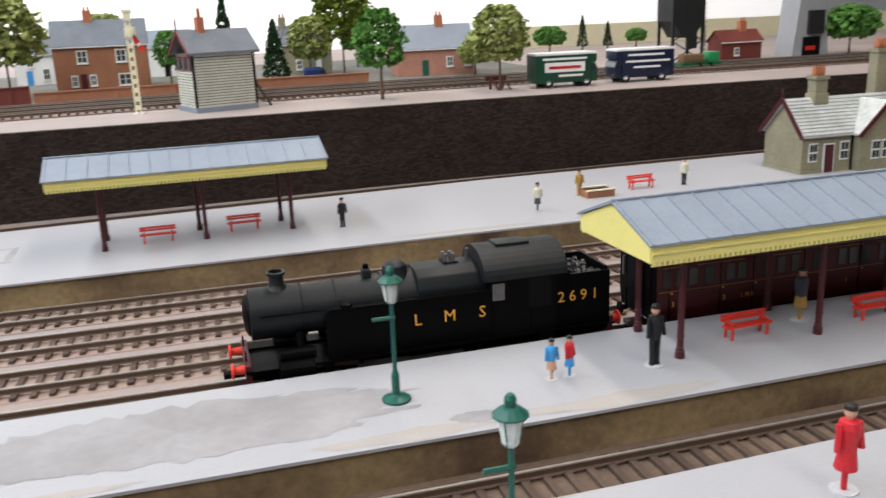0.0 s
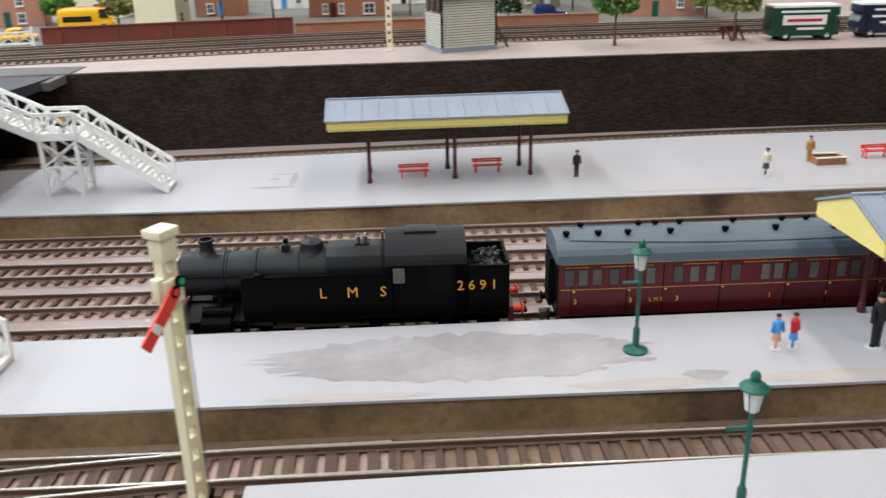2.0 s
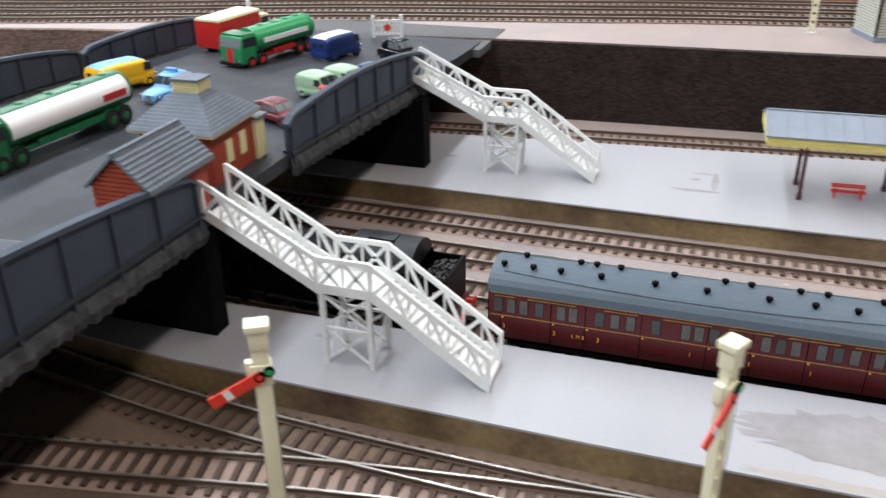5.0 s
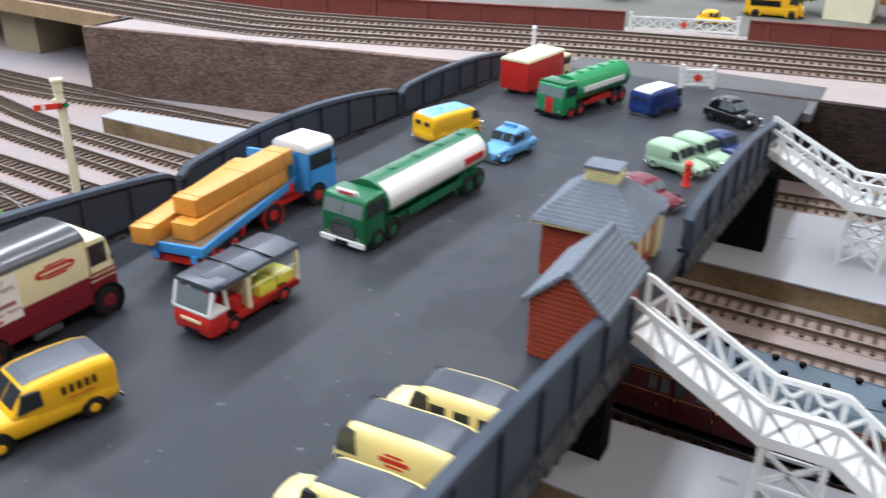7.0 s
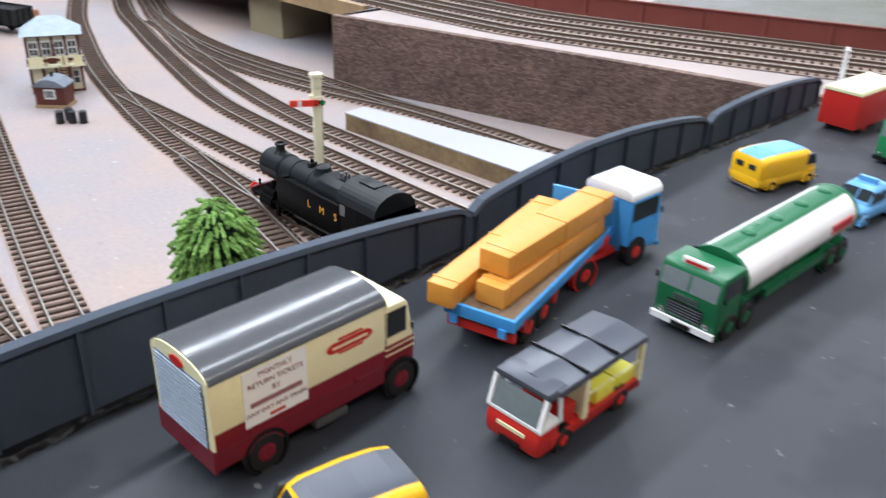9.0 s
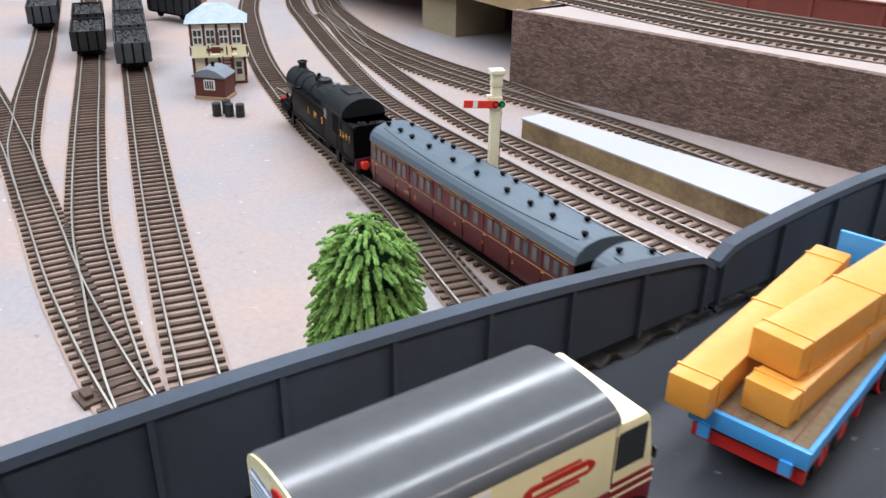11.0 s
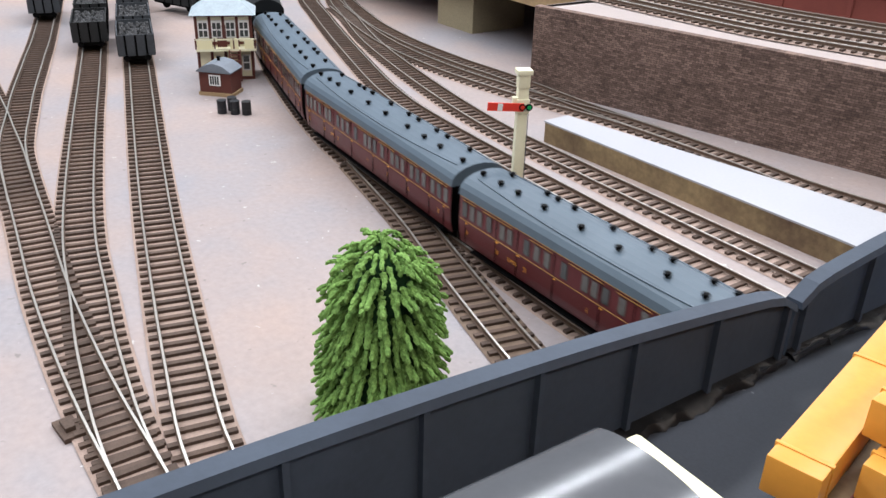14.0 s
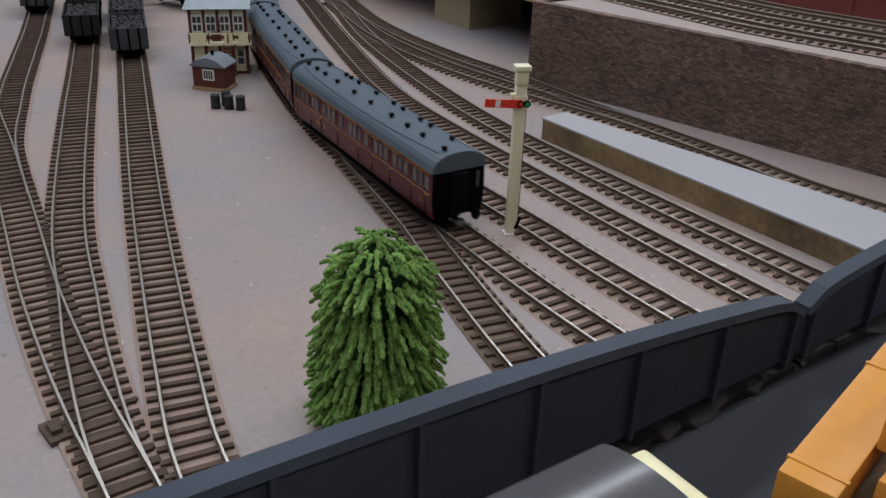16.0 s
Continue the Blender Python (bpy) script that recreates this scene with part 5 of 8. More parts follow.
def timbers():
    for x, y, z, rz, L, w, h in ((-0.543, 0.1535, 0.1042, 11.5, 91, 10.4, 8.4), (-0.531, 0.1660, 0.1042, 7.0, 79, 11.6, 8.0), (-0.535, 0.1725, 0.1127, 4.0, 76, 12.6, 8.4)):
        t = empty("timber_beam", x, y, z, rz)
        part("beam", box(-w / 2, w / 2, 0, L, 0, h), TIMBER, t, bevel=0.6)
        for yy in (4.5, L * 0.5, L - 8):
            part("end_batten", box(-w / 2 - 0.3, w / 2 + 0.3, yy, yy + 1.0, 0.02, h + 0.3), TIMBER, t, bevel=0.2)
        tagged(t, "orange plastic timber beam lying on the blue trailer", "timber", "timber load")


def tanker(name, x, y, z, rz, L, half, tank_mat, cab_mat, frame_mat, hub, label, white_band, grille):
    """An eight-wheel tanker; its front faces plus y in its own space."""
    t = empty(name, x, y, z, rz)
    F, R = L / 2, -L / 2
    part("chassis", box(-7, 7, R + 2, F - 4, 5, 8), frame_mat, t)
    body = cab(t, F - 17, F, half, 5.0, 27, cab_mat, None, GLASSY)
    part("bumper", box(-half - 0.3, half + 0.3, F + 0.3, F + 1.5, 3.6, 6.0), V_WHITE if white_band else V_BLACK, t, "white front bumper" if white_band else "")
    part("number_plate", box(-4, 4, F + 1.5, F + 1.8, 3.9, 5.5), V_BLACK, t)
    if grille:
        part("radiator", box(-3.2, 3.2, F + 0.2, F + 1.4, 5.8, 17.0), V_RED, t, "red radiator", bevel=0.5)
        part("radiator_shell", box(-3.9, 3.9, F + 0.0, F + 1.0, 5.6, 17.8), CHROME, t, bevel=0.4)
        part("cab_roof", prism([(-half, 26), (half, 26), (half - 1.2, 28), (-half + 1.2, 28)], F - 17, F - 2.5, "y"), V_GREEN, body, bevel=0.6)
    else:
        for k in range(5):
            part("grille_bar", box(-7, 7, F + 0.3, F + 0.9, 7.4 + k * 1.15, 7.9 + k * 1.15), CHROME, body, "chrome grille bar")
        part("grille", box(-7.4, 7.4, F - 0.2, F + 0.45, 7.0, 13), V_BLACK, body)
        for k in range(3):
            part("grille_bar", box(-5, 5, F + 0.2, F + 0.9, 14.0 + k * 0.9, 14.4 + k * 0.9), CHROME, body)
        sign = part("roof_sign", box(-6, 6, F - 4.5, F - 3.2, 26.4, 29.4), V_WHITE, t, "white headboard with red bar", bevel=0.4)
        part("sign_bar", box(-4.5, 4.5, F - 3.3, F - 3.0, 27.3, 28.5), REDTEXT, sign)
    rx_, rz_ = half - 0.2, 10.4
    def oval(k, n=20):
        return [((rx_ * k) * math.cos(2 * math.pi * i / n), 19.0 + (rz_ * k) * math.sin(2 * math.pi * i / n)) for i in range(n)]
    n = 20
    tank = part("tank", prism(oval(1.0), R, F - 19, "y"), tank_mat, t, "oval tank barrel", smooth=True)
    part("tank_end", prism(oval(1.03), R - 0.4, R + 1.6, "y"), cab_mat, tank)
    part("tank_front", prism(oval(1.05), F - 20, F - 18, "y"), cab_mat, tank)
    if white_band:
        top = [(rx_ * 1.012 * math.cos(a), 19.0 + rz_ * 1.012 * math.sin(a)) for a in [math.radians(64 + 52 * i / 8) for i in range(9)]]
        part("top_strip", prism(top + [(-3, 26), (3, 26)], R + 0.5, F - 19, "y"), cab_mat, tank, "green walkway strip")
        low = [(rx_ * 1.012 * math.cos(a), 19.0 + rz_ * 1.012 * math.sin(a)) for a in [math.radians(200 + 140 * i / 12) for i in range(13)]]
        part("lower_strip", prism(low, R + 0.5, F - 19, "y"), cab_mat, tank, "green lower tank band")
    else:
        part("top_walkway", box(-3.0, 3.0, R + 2, F - 21, 28, 29.2), V_LEAF, tank)
    for k in range(4):
        yy = R + 10 + k * (L - 36) / 3.6
        hatch = part("hatch", lathe([(3.0, 27.6), (3.0, 29.4), (2.4, 30.2), (0.5, 30.4)], 14, "z", (0, yy, 0)), cab_mat, tank, "round filler hatch")
    for s in (-1, 1):
        part("print_bar", box(min(s * (rx_ - 0.5), s * (rx_ + 0.25)), max(s * (rx_ - 0.5), s * (rx_ + 0.25)), R + 5 if white_band else R + 8, R + 24 if white_band else F - 26, 17.6, 21.4), REDTEXT if white_band else V_WHITE, tank)
        part("side_rail", box(min(s * (half - 2), s * half), max(s * (half - 2), s * half), R + 26, F - 36, 7.5, 11), cab_mat if white_band else V_RED, t)
        for yy in (R + 9, R + 20, F - 22, F - 10):
            part("mudguard", lathe([(6.4, -1.6), (6.4, 1.6)], 16, "x", (s * (half - 2.0), yy, 5.4)), cab_mat if white_band else V_BLACK, t)
    part("exhaust", rod((half - 4, F - 17.5, 10), (half - 3, F - 17.8, 27), 1.0), V_BLACK, t)
    wheels(t, half - 0.8, (R + 9, R + 20, F - 22, F - 10), 5.2, hub, 2.8)
    return tagged(t, label, "tanker")


def ring(y, hw, z0, z1, power=0.42, n=28, a0=0.0, a1=360.0, grow=0.0):
    """Rounded cross-section of a body at y."""
    out = []
    for i in range(n):
        a = math.radians(a0 + (a1 - a0) * i / (n if a1 - a0 == 360 else n - 1))
        c, s = math.cos(a), math.sin(a)
        out.append((math.copysign(abs(c) ** power, c) * (hw + grow), y, (z0 + z1) / 2 + math.copysign(abs(s) ** power, s) * ((z1 - z0) / 2 + grow)))
    return out


def loft(rows):
    bm = bmesh.new()
    loops = [[bm.verts.new(Vector(p) * MM) for p in row] for row in rows]
    n = len(loops[0])
    for a, b in zip(loops, loops[1:]):
        for i in range(n):
            bm.faces.new((a[i], a[(i + 1) % n], b[(i + 1) % n], b[i]))
    bm.faces.new(loops[0])
    bm.faces.new(loops[-1])
    bmesh.ops.recalc_face_normals(bm, faces=list(bm.faces))
    return bm


def small_car(name, x, y, rz, L, half, H, body_mat, roof_mat, hub, label, van=False, lamp=True, z=None, category="car", glass=None, bonnet=0.34, wings=None, chin=None):
    """A rounded saloon or van; front faces plus y in its own space."""
    t = empty(name, x, y, deck_z(y) if z is None else z, rz)
    F, R = L / 2, -L / 2
    zb = H * 0.55
    g = glass or GLASSDARK
    low = [(R - 0.2, 0.80, 3.6, zb * 0.70), (R + 0.8, 0.93, 2.6, zb * 0.86), (R + L * 0.12, 1.0, 2.2, zb * 0.98), (R + L * 0.4, 1.0, 2.2, zb), (F - L * bonnet, 0.97, 2.2, zb), (F - L * 0.16, 0.84, 2.2, zb * 0.97), (F - L * 0.05, 0.74, 2.6, zb * 0.90), (F, 0.60, 3.0, zb * 0.78), (F + 0.4, 0.42, 3.6, zb * 0.62)]
    body = part("body", loft([ring(a, half * b, c, d, 0.5) for a, b, c, d in low]), body_mat, t, smooth=True)
    if chin:
        part("skirt", loft([ring(a, half * b + 0.15, c - 0.1, c + (d - c) * 0.52, 0.5) for a, b, c, d in low]), chin, body, "maroon lower skirt", smooth=True)
    y0 = F - L * bonnet + L * 0.03
    if van:
        up = [(R + 0.2, 0.86, 5.0, H * 0.86), (R + 1.4, 0.94, 4.0, H * 0.95), (R + L * 0.12, 0.98, 4.0, H), (R + L * 0.3, 1.0, 4.0, H * 1.02), (y0 - L * 0.17, 0.97, 4.0, H), (y0 - L * 0.11, 0.93, 4.0, H * 0.96), (y0, 0.86, 4.0, zb * 1.08), (y0 + 0.8, 0.80, 4.0, zb * 0.98)]
        top = up[1:6]
        sw = ((y0 - L * 0.19, y0 - L * 0.06),)
    else:
        up = [(R + L * 0.06, 0.66, 5.0, zb * 1.0), (R + L * 0.13, 0.74, 4.0, H * 0.80), (R + L * 0.24, 0.82, 4.0, H * 0.96), (R + L * 0.36, 0.86, 4.0, H), (y0 - L * 0.17, 0.86, 4.0, H * 0.99), (y0 - L * 0.11, 0.83, 4.0, H * 0.95), (y0, 0.76, 4.0, zb * 1.08), (y0 + 0.8, 0.70, 4.0, zb * 0.98)]
        top = up[2:5]
        sw = ((y0 - L * 0.20, y0 - L * 0.08), (y0 - L * 0.34, y0 - L * 0.22))
    cabin = part("cabin", loft([ring(a, half * b, c, d, 0.40) for a, b, c, d in up]), body_mat, body, smooth=True)
    part("roof_panel", loft([ring(a, half * b, c, d, 0.40, 12, 69, 111, 0.12) + [(-half * 0.4, a, d - 1.5), (half * 0.4, a, d - 1.5)] for a, b, c, d in top]), roof_mat, cabin, smooth=False)
    (ya, ba, _, za), (yb, bb, _, zc) = up[-3], up[-2]
    tilt = math.degrees(math.atan2(yb - ya, za - zc))
    run = math.hypot(yb - ya, za - zc)
    for s in (-1, 1):
        part("windscreen", box(-half * 0.32, half * 0.32, -0.2, 0.32, run * 0.12, run * 0.86), g, cabin, "split windscreen").matrix_basis = mm(s * half * 0.36, yb, zc, tilt, 0, 0)
        wide = half * (0.955 if van else 0.85)
        for a, b in sw:
            part("side_window", prism([(a, zb + 0.9), (b + L * 0.035, zb + 0.9), (b - L * 0.01, H - 2.2), (a + 0.5, H - 2.2)], min(s * (wide - 1.2), s * (wide + 0.22)), max(s * (wide - 1.2), s * (wide + 0.22)), "x"), g, cabin)
        part("rear_window", box(s * half * 0.36 - half * 0.2, s * half * 0.36 + half * 0.2, R - 0.1, R + 1.2, H * 0.62, H * 0.76) if van else box(s * half * 0.3 - half * 0.26, s * half * 0.3 + half * 0.26, R + L * 0.085, R + L * 0.2, H * 0.66, H * 0.80), g, cabin)
        part("headlamp", lathe([(0.3, -0.6), (1.2, 0), (1.2, 0.9), (0.6, 1.4)], 12, "y", (s * (half - 2.6), F - 1.4, zb * 0.66)), CHROME, body, "chrome headlamp")
        for yy, k in ((R + L * 0.2, 1.0), (F - L * 0.19, 1.08)):
            r = max(3.5, L * 0.092) * k
            arch = bmesh.new()
            pts = [(r * math.cos(math.pi * i / 10), r * math.sin(math.pi * i / 10)) for i in range(11)]
            prism([(yy + a, 3.0 + b) for a, b in pts] + [(yy - r * 1.15, 2.4), (yy + r * 1.15, 2.4)], min(s * (half - 3.2), s * (half + 0.25)), max(s * (half - 3.2), s * (half + 0.25)), "x", arch)
            part("wing", arch, wings or body_mat, body, "", 0.9)
    part("grille", box(-half * 0.26, half * 0.26, F - 0.6, F + 0.6, 3.2, zb * 0.74), CHROME if lamp else V_BLACK, body, bevel=0.3)
    part("front_bumper", box(-half * 0.92, half * 0.92, F + 0.3, F + 1.1, 2.0, 3.1), wings or CHROME, t, "", 0.3)
    part("rear_bumper", box(-half * 0.92, half * 0.92, R - 0.9, R - 0.2, 2.0, 3.1), wings or CHROME, t, "", 0.3)
    wheels(t, half - 0.5, (R + L * 0.2, F - L * 0.19), max(2.9, L * 0.072), hub, 1.9)
    return tagged(t, label, category)


def milk_float():
    t = empty("milk_float", -0.487, 0.1505, DECK, 177)
    part("floor", box(-10, 10, -23, 18, 4.6, 7.2), V_RED, t, "red load floor")
    part("roof", prism([(-10.8, 21.6), (10.8, 21.6), (10.2, 23.4), (0, 24.4), (-10.2, 23.4)], -23.5, 16, "y"), V_ROOF, t, "dark grey roof", bevel=0.5)
    for y in (-9, 4):
        part("roof_seam", box(-10.4, 10.4, y, y + 0.5, 23.6, 24.6), V_BLACK, t)
    part("front_roof", prism([(-10.4, 21.6), (10.4, 21.6), (9.4, 24.0), (-9.4, 24.0)], 12, 20, "y"), V_ROOF, t, bevel=0.9)
    nose = side_poly(t, "nose", [(14, 2.6), (22.6, 2.6), (23, 8), (22, 12.4), (14, 12.4)], 9.8, V_RED, "red rounded nose", 1.6)
    part("white_band", box(-10, 10, 14, 22.4, 11.6, 13.0), V_WHITE, nose, "white waist band", 0.4)
    ws = part("windscreen", box(-8.2, 8.2, -0.2, 0.2, 0, 8.2), GLASSY, t, "clear sloped windscreen")
    ws.matrix_basis = mm(0, 22.0, 13, 14, 0, 0)
    for s in (-1, 1):
        part("windscreen_pillar", bar((s * 9.2, 22, 12.6), (s * 9.2, 19.4, 22), 1.2, 1.2), V_WHITE, t)
        part("rear_pillar", box(s * 9.6 - 0.7, s * 9.6 + 0.7, -23, -21.5, 7, 22), V_CREAM, t)
        part("mid_pillar", box(s * 9.6 - 0.7, s * 9.6 + 0.7, 2.6, 4.6, 7, 22), V_CREAM, t, "cream pillar")
        part("cab_pillar", bar((s * 9.6, 14, 12), (s * 9.6, 15, 22), 1.0, 1.0), V_WHITE, t)
        part("side_panel", box(min(s * 9.0, s * 10), max(s * 9.0, s * 10), -23, 3, 4.4, 8), V_RED, t)
        part("rail", rod((s * 9.8, -22, 15), (s * 9.8, 3, 15), 0.3), V_CREAM, t)
    part("seat", box(-8, 8, 5, 10, 7, 13), V_RED, t, "red seat", 0.5)
    part("bulkhead", box(-9.4, 9.4, 2.8, 3.6, 7, 21.6), V_CREAM, t)
    for y in (-17, -7.5):
        for x in (-4.6, 4.6):
            part("crate", box(x - 4.2, x + 4.2, y - 4.4, y + 4.4, 7.2, 12.4), V_PALEY2, t, "yellow milk crate", 0.4)
    part("print_bar", box(-5, 5, 22.8, 23.2, 8.2, 9.4), V_CREAM, nose)
    part("number_plate", box(-3.5, 3.5, 23, 23.5, 3.6, 5.2), V_BLACK, nose)
    wheels(t, 9.0, (-14, 12), 3.8, V_RED, 2.2)
    t.scale = (1.04, 1.12, 1.0)
    return tagged(t, "red milk float with grey roof and yellow crates", "milk float")


V_PALEY2 = paint("crate_yellow", (0.75, 0.72, 0.08))
box_lorry()
timber_lorry()
timbers()
tanker("tanker_lorry", -0.4795, 0.2765, 0.0885, 175.5, 112, 12.6, V_WHITE, V_GREEN, V_GREEN, V_GREEN, "green tanker lorry with a white tank barrel", True, False)
tanker("tanker_lorry", -0.4805, 0.534, deck_z(0.53), 166, 88, 12.0, V_LEAF, V_LEAF, V_RED, V_RED, "leaf green tanker lorry with a red radiator", False, True)
milk_float()
small_car("blue_yellow_van", -0.5275, 0.404, -18, 46, 11.5, 19.5, V_YEL, V_SKY, V_YEL, "yellow van with a sky blue roof", van=True, category="van", bonnet=0.1)
small_car("blue_saloon_car", -0.4775, 0.390, 172, 43, 9.6, 17.5, V_SKY, V_SKY, V_SKY, "sky blue rounded saloon with a roof sign", category="car")
sg = done("roof_sign", box(-4.5, 4.5, -1.2, 1.2, 0, 2.2), V_SKY)
sg.parent = [o for o in scene.objects if o.name.startswith("blue_saloon_car")][0]
sg.matrix_basis = mm(0, -3, 17.7)
small_car("blue_van", -0.431, 0.558, -18, 44, 11.0, 20.0, V_NAVY, V_WHITE, V_NAVY, "navy blue van with pale roof", van=True, category="van", bonnet=0.1)
small_car("black_taxi_car", -0.374, 0.560, -117, 42, 9.4, 18.5, V_BLACK, V_BLACK, V_BLACK, "glossy black taxi saloon", category="car", glass=GLASSY)
small_car("green_van", -0.378, 0.422, -110, 38, 9.0, 17.0, V_PALEGRN, V_PALEGRN, V_PALEGRN, "pale green small van", van=True, category="van", glass=GLASSDARK, bonnet=0.34)
small_car("green_van", -0.369, 0.447, -110, 38, 9.0, 17.0, V_PALEGRN, V_PALEGRN, V_PALEGRN, "pale green small van", van=True, category="van", bonnet=0.34)
small_car("dark_blue_car", -0.362, 0.474, -112, 36, 8.8, 15.0, V_NAVY, V_NAVY, V_NAVY, "dark blue saloon car", category="car")
small_car("maroon_car", -0.379, 0.360, -114, 42, 8.8, 13.5, V_MAR, V_MAR, V_MAR, "maroon saloon car beside the booking hall", category="car", glass=GLASSY)
V_BROWNPRINT, V_ORANGE = paint("brown_print", (0.05, 0.025, 0.01)), paint("orange_print", (0.65, 0.18, 0.02))
hz = small_car("yellow_van", -0.4975, 0.0605, 165, 51, 11.6, 20.5, V_YEL, V_ROOF, V_YEL, "yellow van with a dark grey roof", van=True, category="van", bonnet=0.34, wings=V_BLACK)
for s in (-1, 1):
    for k in range(5):
        bars(hz, 1, 11.72 * s, -17 + k * 2.6, 14.8, 1.5, 3.0, V_BROWNPRINT, 90)
    bars(hz, 1, 11.72 * s, -12, 11.4, 9, 0.6, V_ORANGE, 90)


def light_bus(x, y, rz, L, half, H, bonnet, roof, label, windows):
    t = small_car("light_bus", x, y, rz, L, half, H, V_BUS, roof, V_MAR, label, van=True, category="bus", bonnet=bonnet, chin=V_MAR)
    for s in (-1, 1):
        a, b = min((half - 0.6) * s, (half + 0.1) * s), max((half - 0.6) * s, (half + 0.1) * s)
        for k in range(windows):
            part("window", box(a, b, -L * 0.40 + k * L * 0.185, -L * 0.40 + k * L * 0.185 + L * 0.12, H * 0.62, H * 0.80), GLASSDARK, t, "dark side window")
        if not windows:
            em = part("emblem", box(a, b, -6, 4, H * 0.66, H * 0.72), REDTEXT, t, "dark red emblem")
            part("emblem_bar", box(a, b, -4, 2, H * 0.60, H * 0.625), REDTEXT, em)
            part("emblem_bar", box(a, b, -4, 2, H * 0.755, H * 0.78), REDTEXT, em)
    return t


light_bus(-0.3725, 0.1235, 92, 46, 8.8, 22.0, 0.24, V_ROOF, "cream light bus with bonnet, side windows and dark roof", 3)
light_bus(-0.3725, 0.0945, 92, 44, 9.6, 25.5, 0.07, V_ROOF, "tall cream and maroon delivery van with dark roof", 0)
light_bus(-0.3760, 0.0700, 92, 46, 8.8, 22.0, 0.24, V_ROOF, "cream light bus with bonnet, side windows and dark roof", 3)
light_bus(-0.3755, 0.0350, 92, 42, 9.4, 21.5, 0.30, V_CREAM, "cream and maroon van with a cream roof", 0)


def red_van_lorry():
    t = empty("box_lorry", -0.5365, 0.575, deck_z(0.575), -8)
    chassis(t, -36, 34, 4.6, V_BLACK)
    side_poly(t, "van_body", [(-37, 5.5), (20, 5.5), (20, 28), (-37, 28)], 12.8, V_RED, "red van body", 0.6)
    part("roof", prism([(-13, 28), (13, 28), (12, 30.4), (-12, 30.4)], -37.4, 20.4, "y"), V_CREAM, t, "cream roof", bevel=0.5)
    cab(t, 21, 36, 11.8, 5, 24, V_CREAM)
    wheels(t, 11, (-22, 28), 5.0, V_RED, 2.8)
    return tagged(t, "red box lorry with a cream roof and cab", "lorry")


red_van_lorry()

# ---- the yard beyond the bridge ----
LEAF = mat("foam_leaf_green", (0.19, 0.33, 0.09), 0.9, grain=0.4, scale=900, coarse=120, stain=0.5, bump=0.7, dark=(0.02, 0.07, 0.012), spec=0.1)
LEAFOLIVE = mat("olive_leaf", (0.34, 0.38, 0.13), 0.9, grain=0.4, scale=500, coarse=80, stain=0.6, bump=0.5, dark=(0.16, 0.19, 0.06), spec=0.1)
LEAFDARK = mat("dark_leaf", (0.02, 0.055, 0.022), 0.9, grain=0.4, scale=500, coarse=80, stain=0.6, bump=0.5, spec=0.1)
LEAFMID = mat("mid_leaf", (0.13, 0.30, 0.07), 0.9, grain=0.4, scale=500, coarse=80, stain=0.6, bump=0.5, dark=(0.04, 0.10, 0.022), spec=0.1)
LEAFTALL = mat("yellow_green_leaf", (0.17, 0.22, 0.03), 0.9, grain=0.4, scale=500, coarse=80, stain=0.7, bump=0.5, dark=(0.05, 0.09, 0.02), spec=0.1)
BARK = mat("bark_brown", (0.12, 0.075, 0.045), 0.9, grain=0.3)


def bottle_tree(x, y, z, H, R):
    """A toy conifer of bristly hanging sprigs round a wire trunk."""
    t = empty("tree", x, y, z)
    part("trunk", lathe([(2.2, 0), (1.6, 8), (1.0, H - 6)], 8), BARK, t)
    rng = random.Random(12)
    bm = bmesh.new()
    layers = 17
    for layer in range(layers):
        f = layer / (layers - 1)
        zc = 5 + (H - 8) * f
        rad = R * (1.04 - 0.24 * f) * math.sqrt(max(0.06, 1 - max(0, (f - 0.62) / 0.40) ** 2.4))
        n = max(7, int(2 * math.pi * rad / 3.9))
        for k in range(n):
            a = 2 * math.pi * (k + rng.uniform(-0.4, 0.4) + 0.5 * (layer % 2)) / n
            L = rng.uniform(8, 14.5) * (1 if f < 0.8 else 0.75)
            tilt = rng.uniform(-1.0, -0.15) if f < 0.75 else rng.uniform(-0.7, 0.3)
            d = Vector((math.cos(a) * math.cos(tilt), math.sin(a) * math.cos(tilt), math.sin(tilt)))
            base = Vector((math.cos(a) * (rad - L * 0.75), math.sin(a) * (rad - L * 0.75), zc + L * 0.3 + rng.uniform(-1.6, 1.6)))
            side = d.orthogonal().normalized()
            up = d.cross(side)
            rings = []
            for j in range(9):
                g = j / 8
                c = base + d * (L * g) - Vector((0, 0, 1)) * (g * g * 2.6)
                r = (0.80 + 0.30 * math.sin(math.pi * min(1, 0.2 + g * 0.8))) * (1.18 if j % 2 else 0.78)
                rings.append([bm.verts.new((c + (side * math.cos(q) + up * math.sin(q)) * r * rng.uniform(0.6, 1.4)) * MM) for q in [2 * math.pi * i / 6 for i in range(6)]])
            for p, q in zip(rings, rings[1:]):
                for i in range(6):
                    bm.faces.new((p[i], p[(i + 1) % 6], q[(i + 1) % 6], q[i]))
            bm.faces.new(rings[-1])
    part("crown", bm, LEAF, t, "bright green bristly foliage")
    # dark core colours in the deep shade seen between the sprigs
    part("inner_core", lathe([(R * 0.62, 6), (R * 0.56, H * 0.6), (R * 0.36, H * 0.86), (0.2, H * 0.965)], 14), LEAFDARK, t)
    return tagged(t, "bright green toy conifer with bristly drooping sprigs", "tree")


bottle_tree(-0.722, 0.18, 0.0, 79, 25.5)


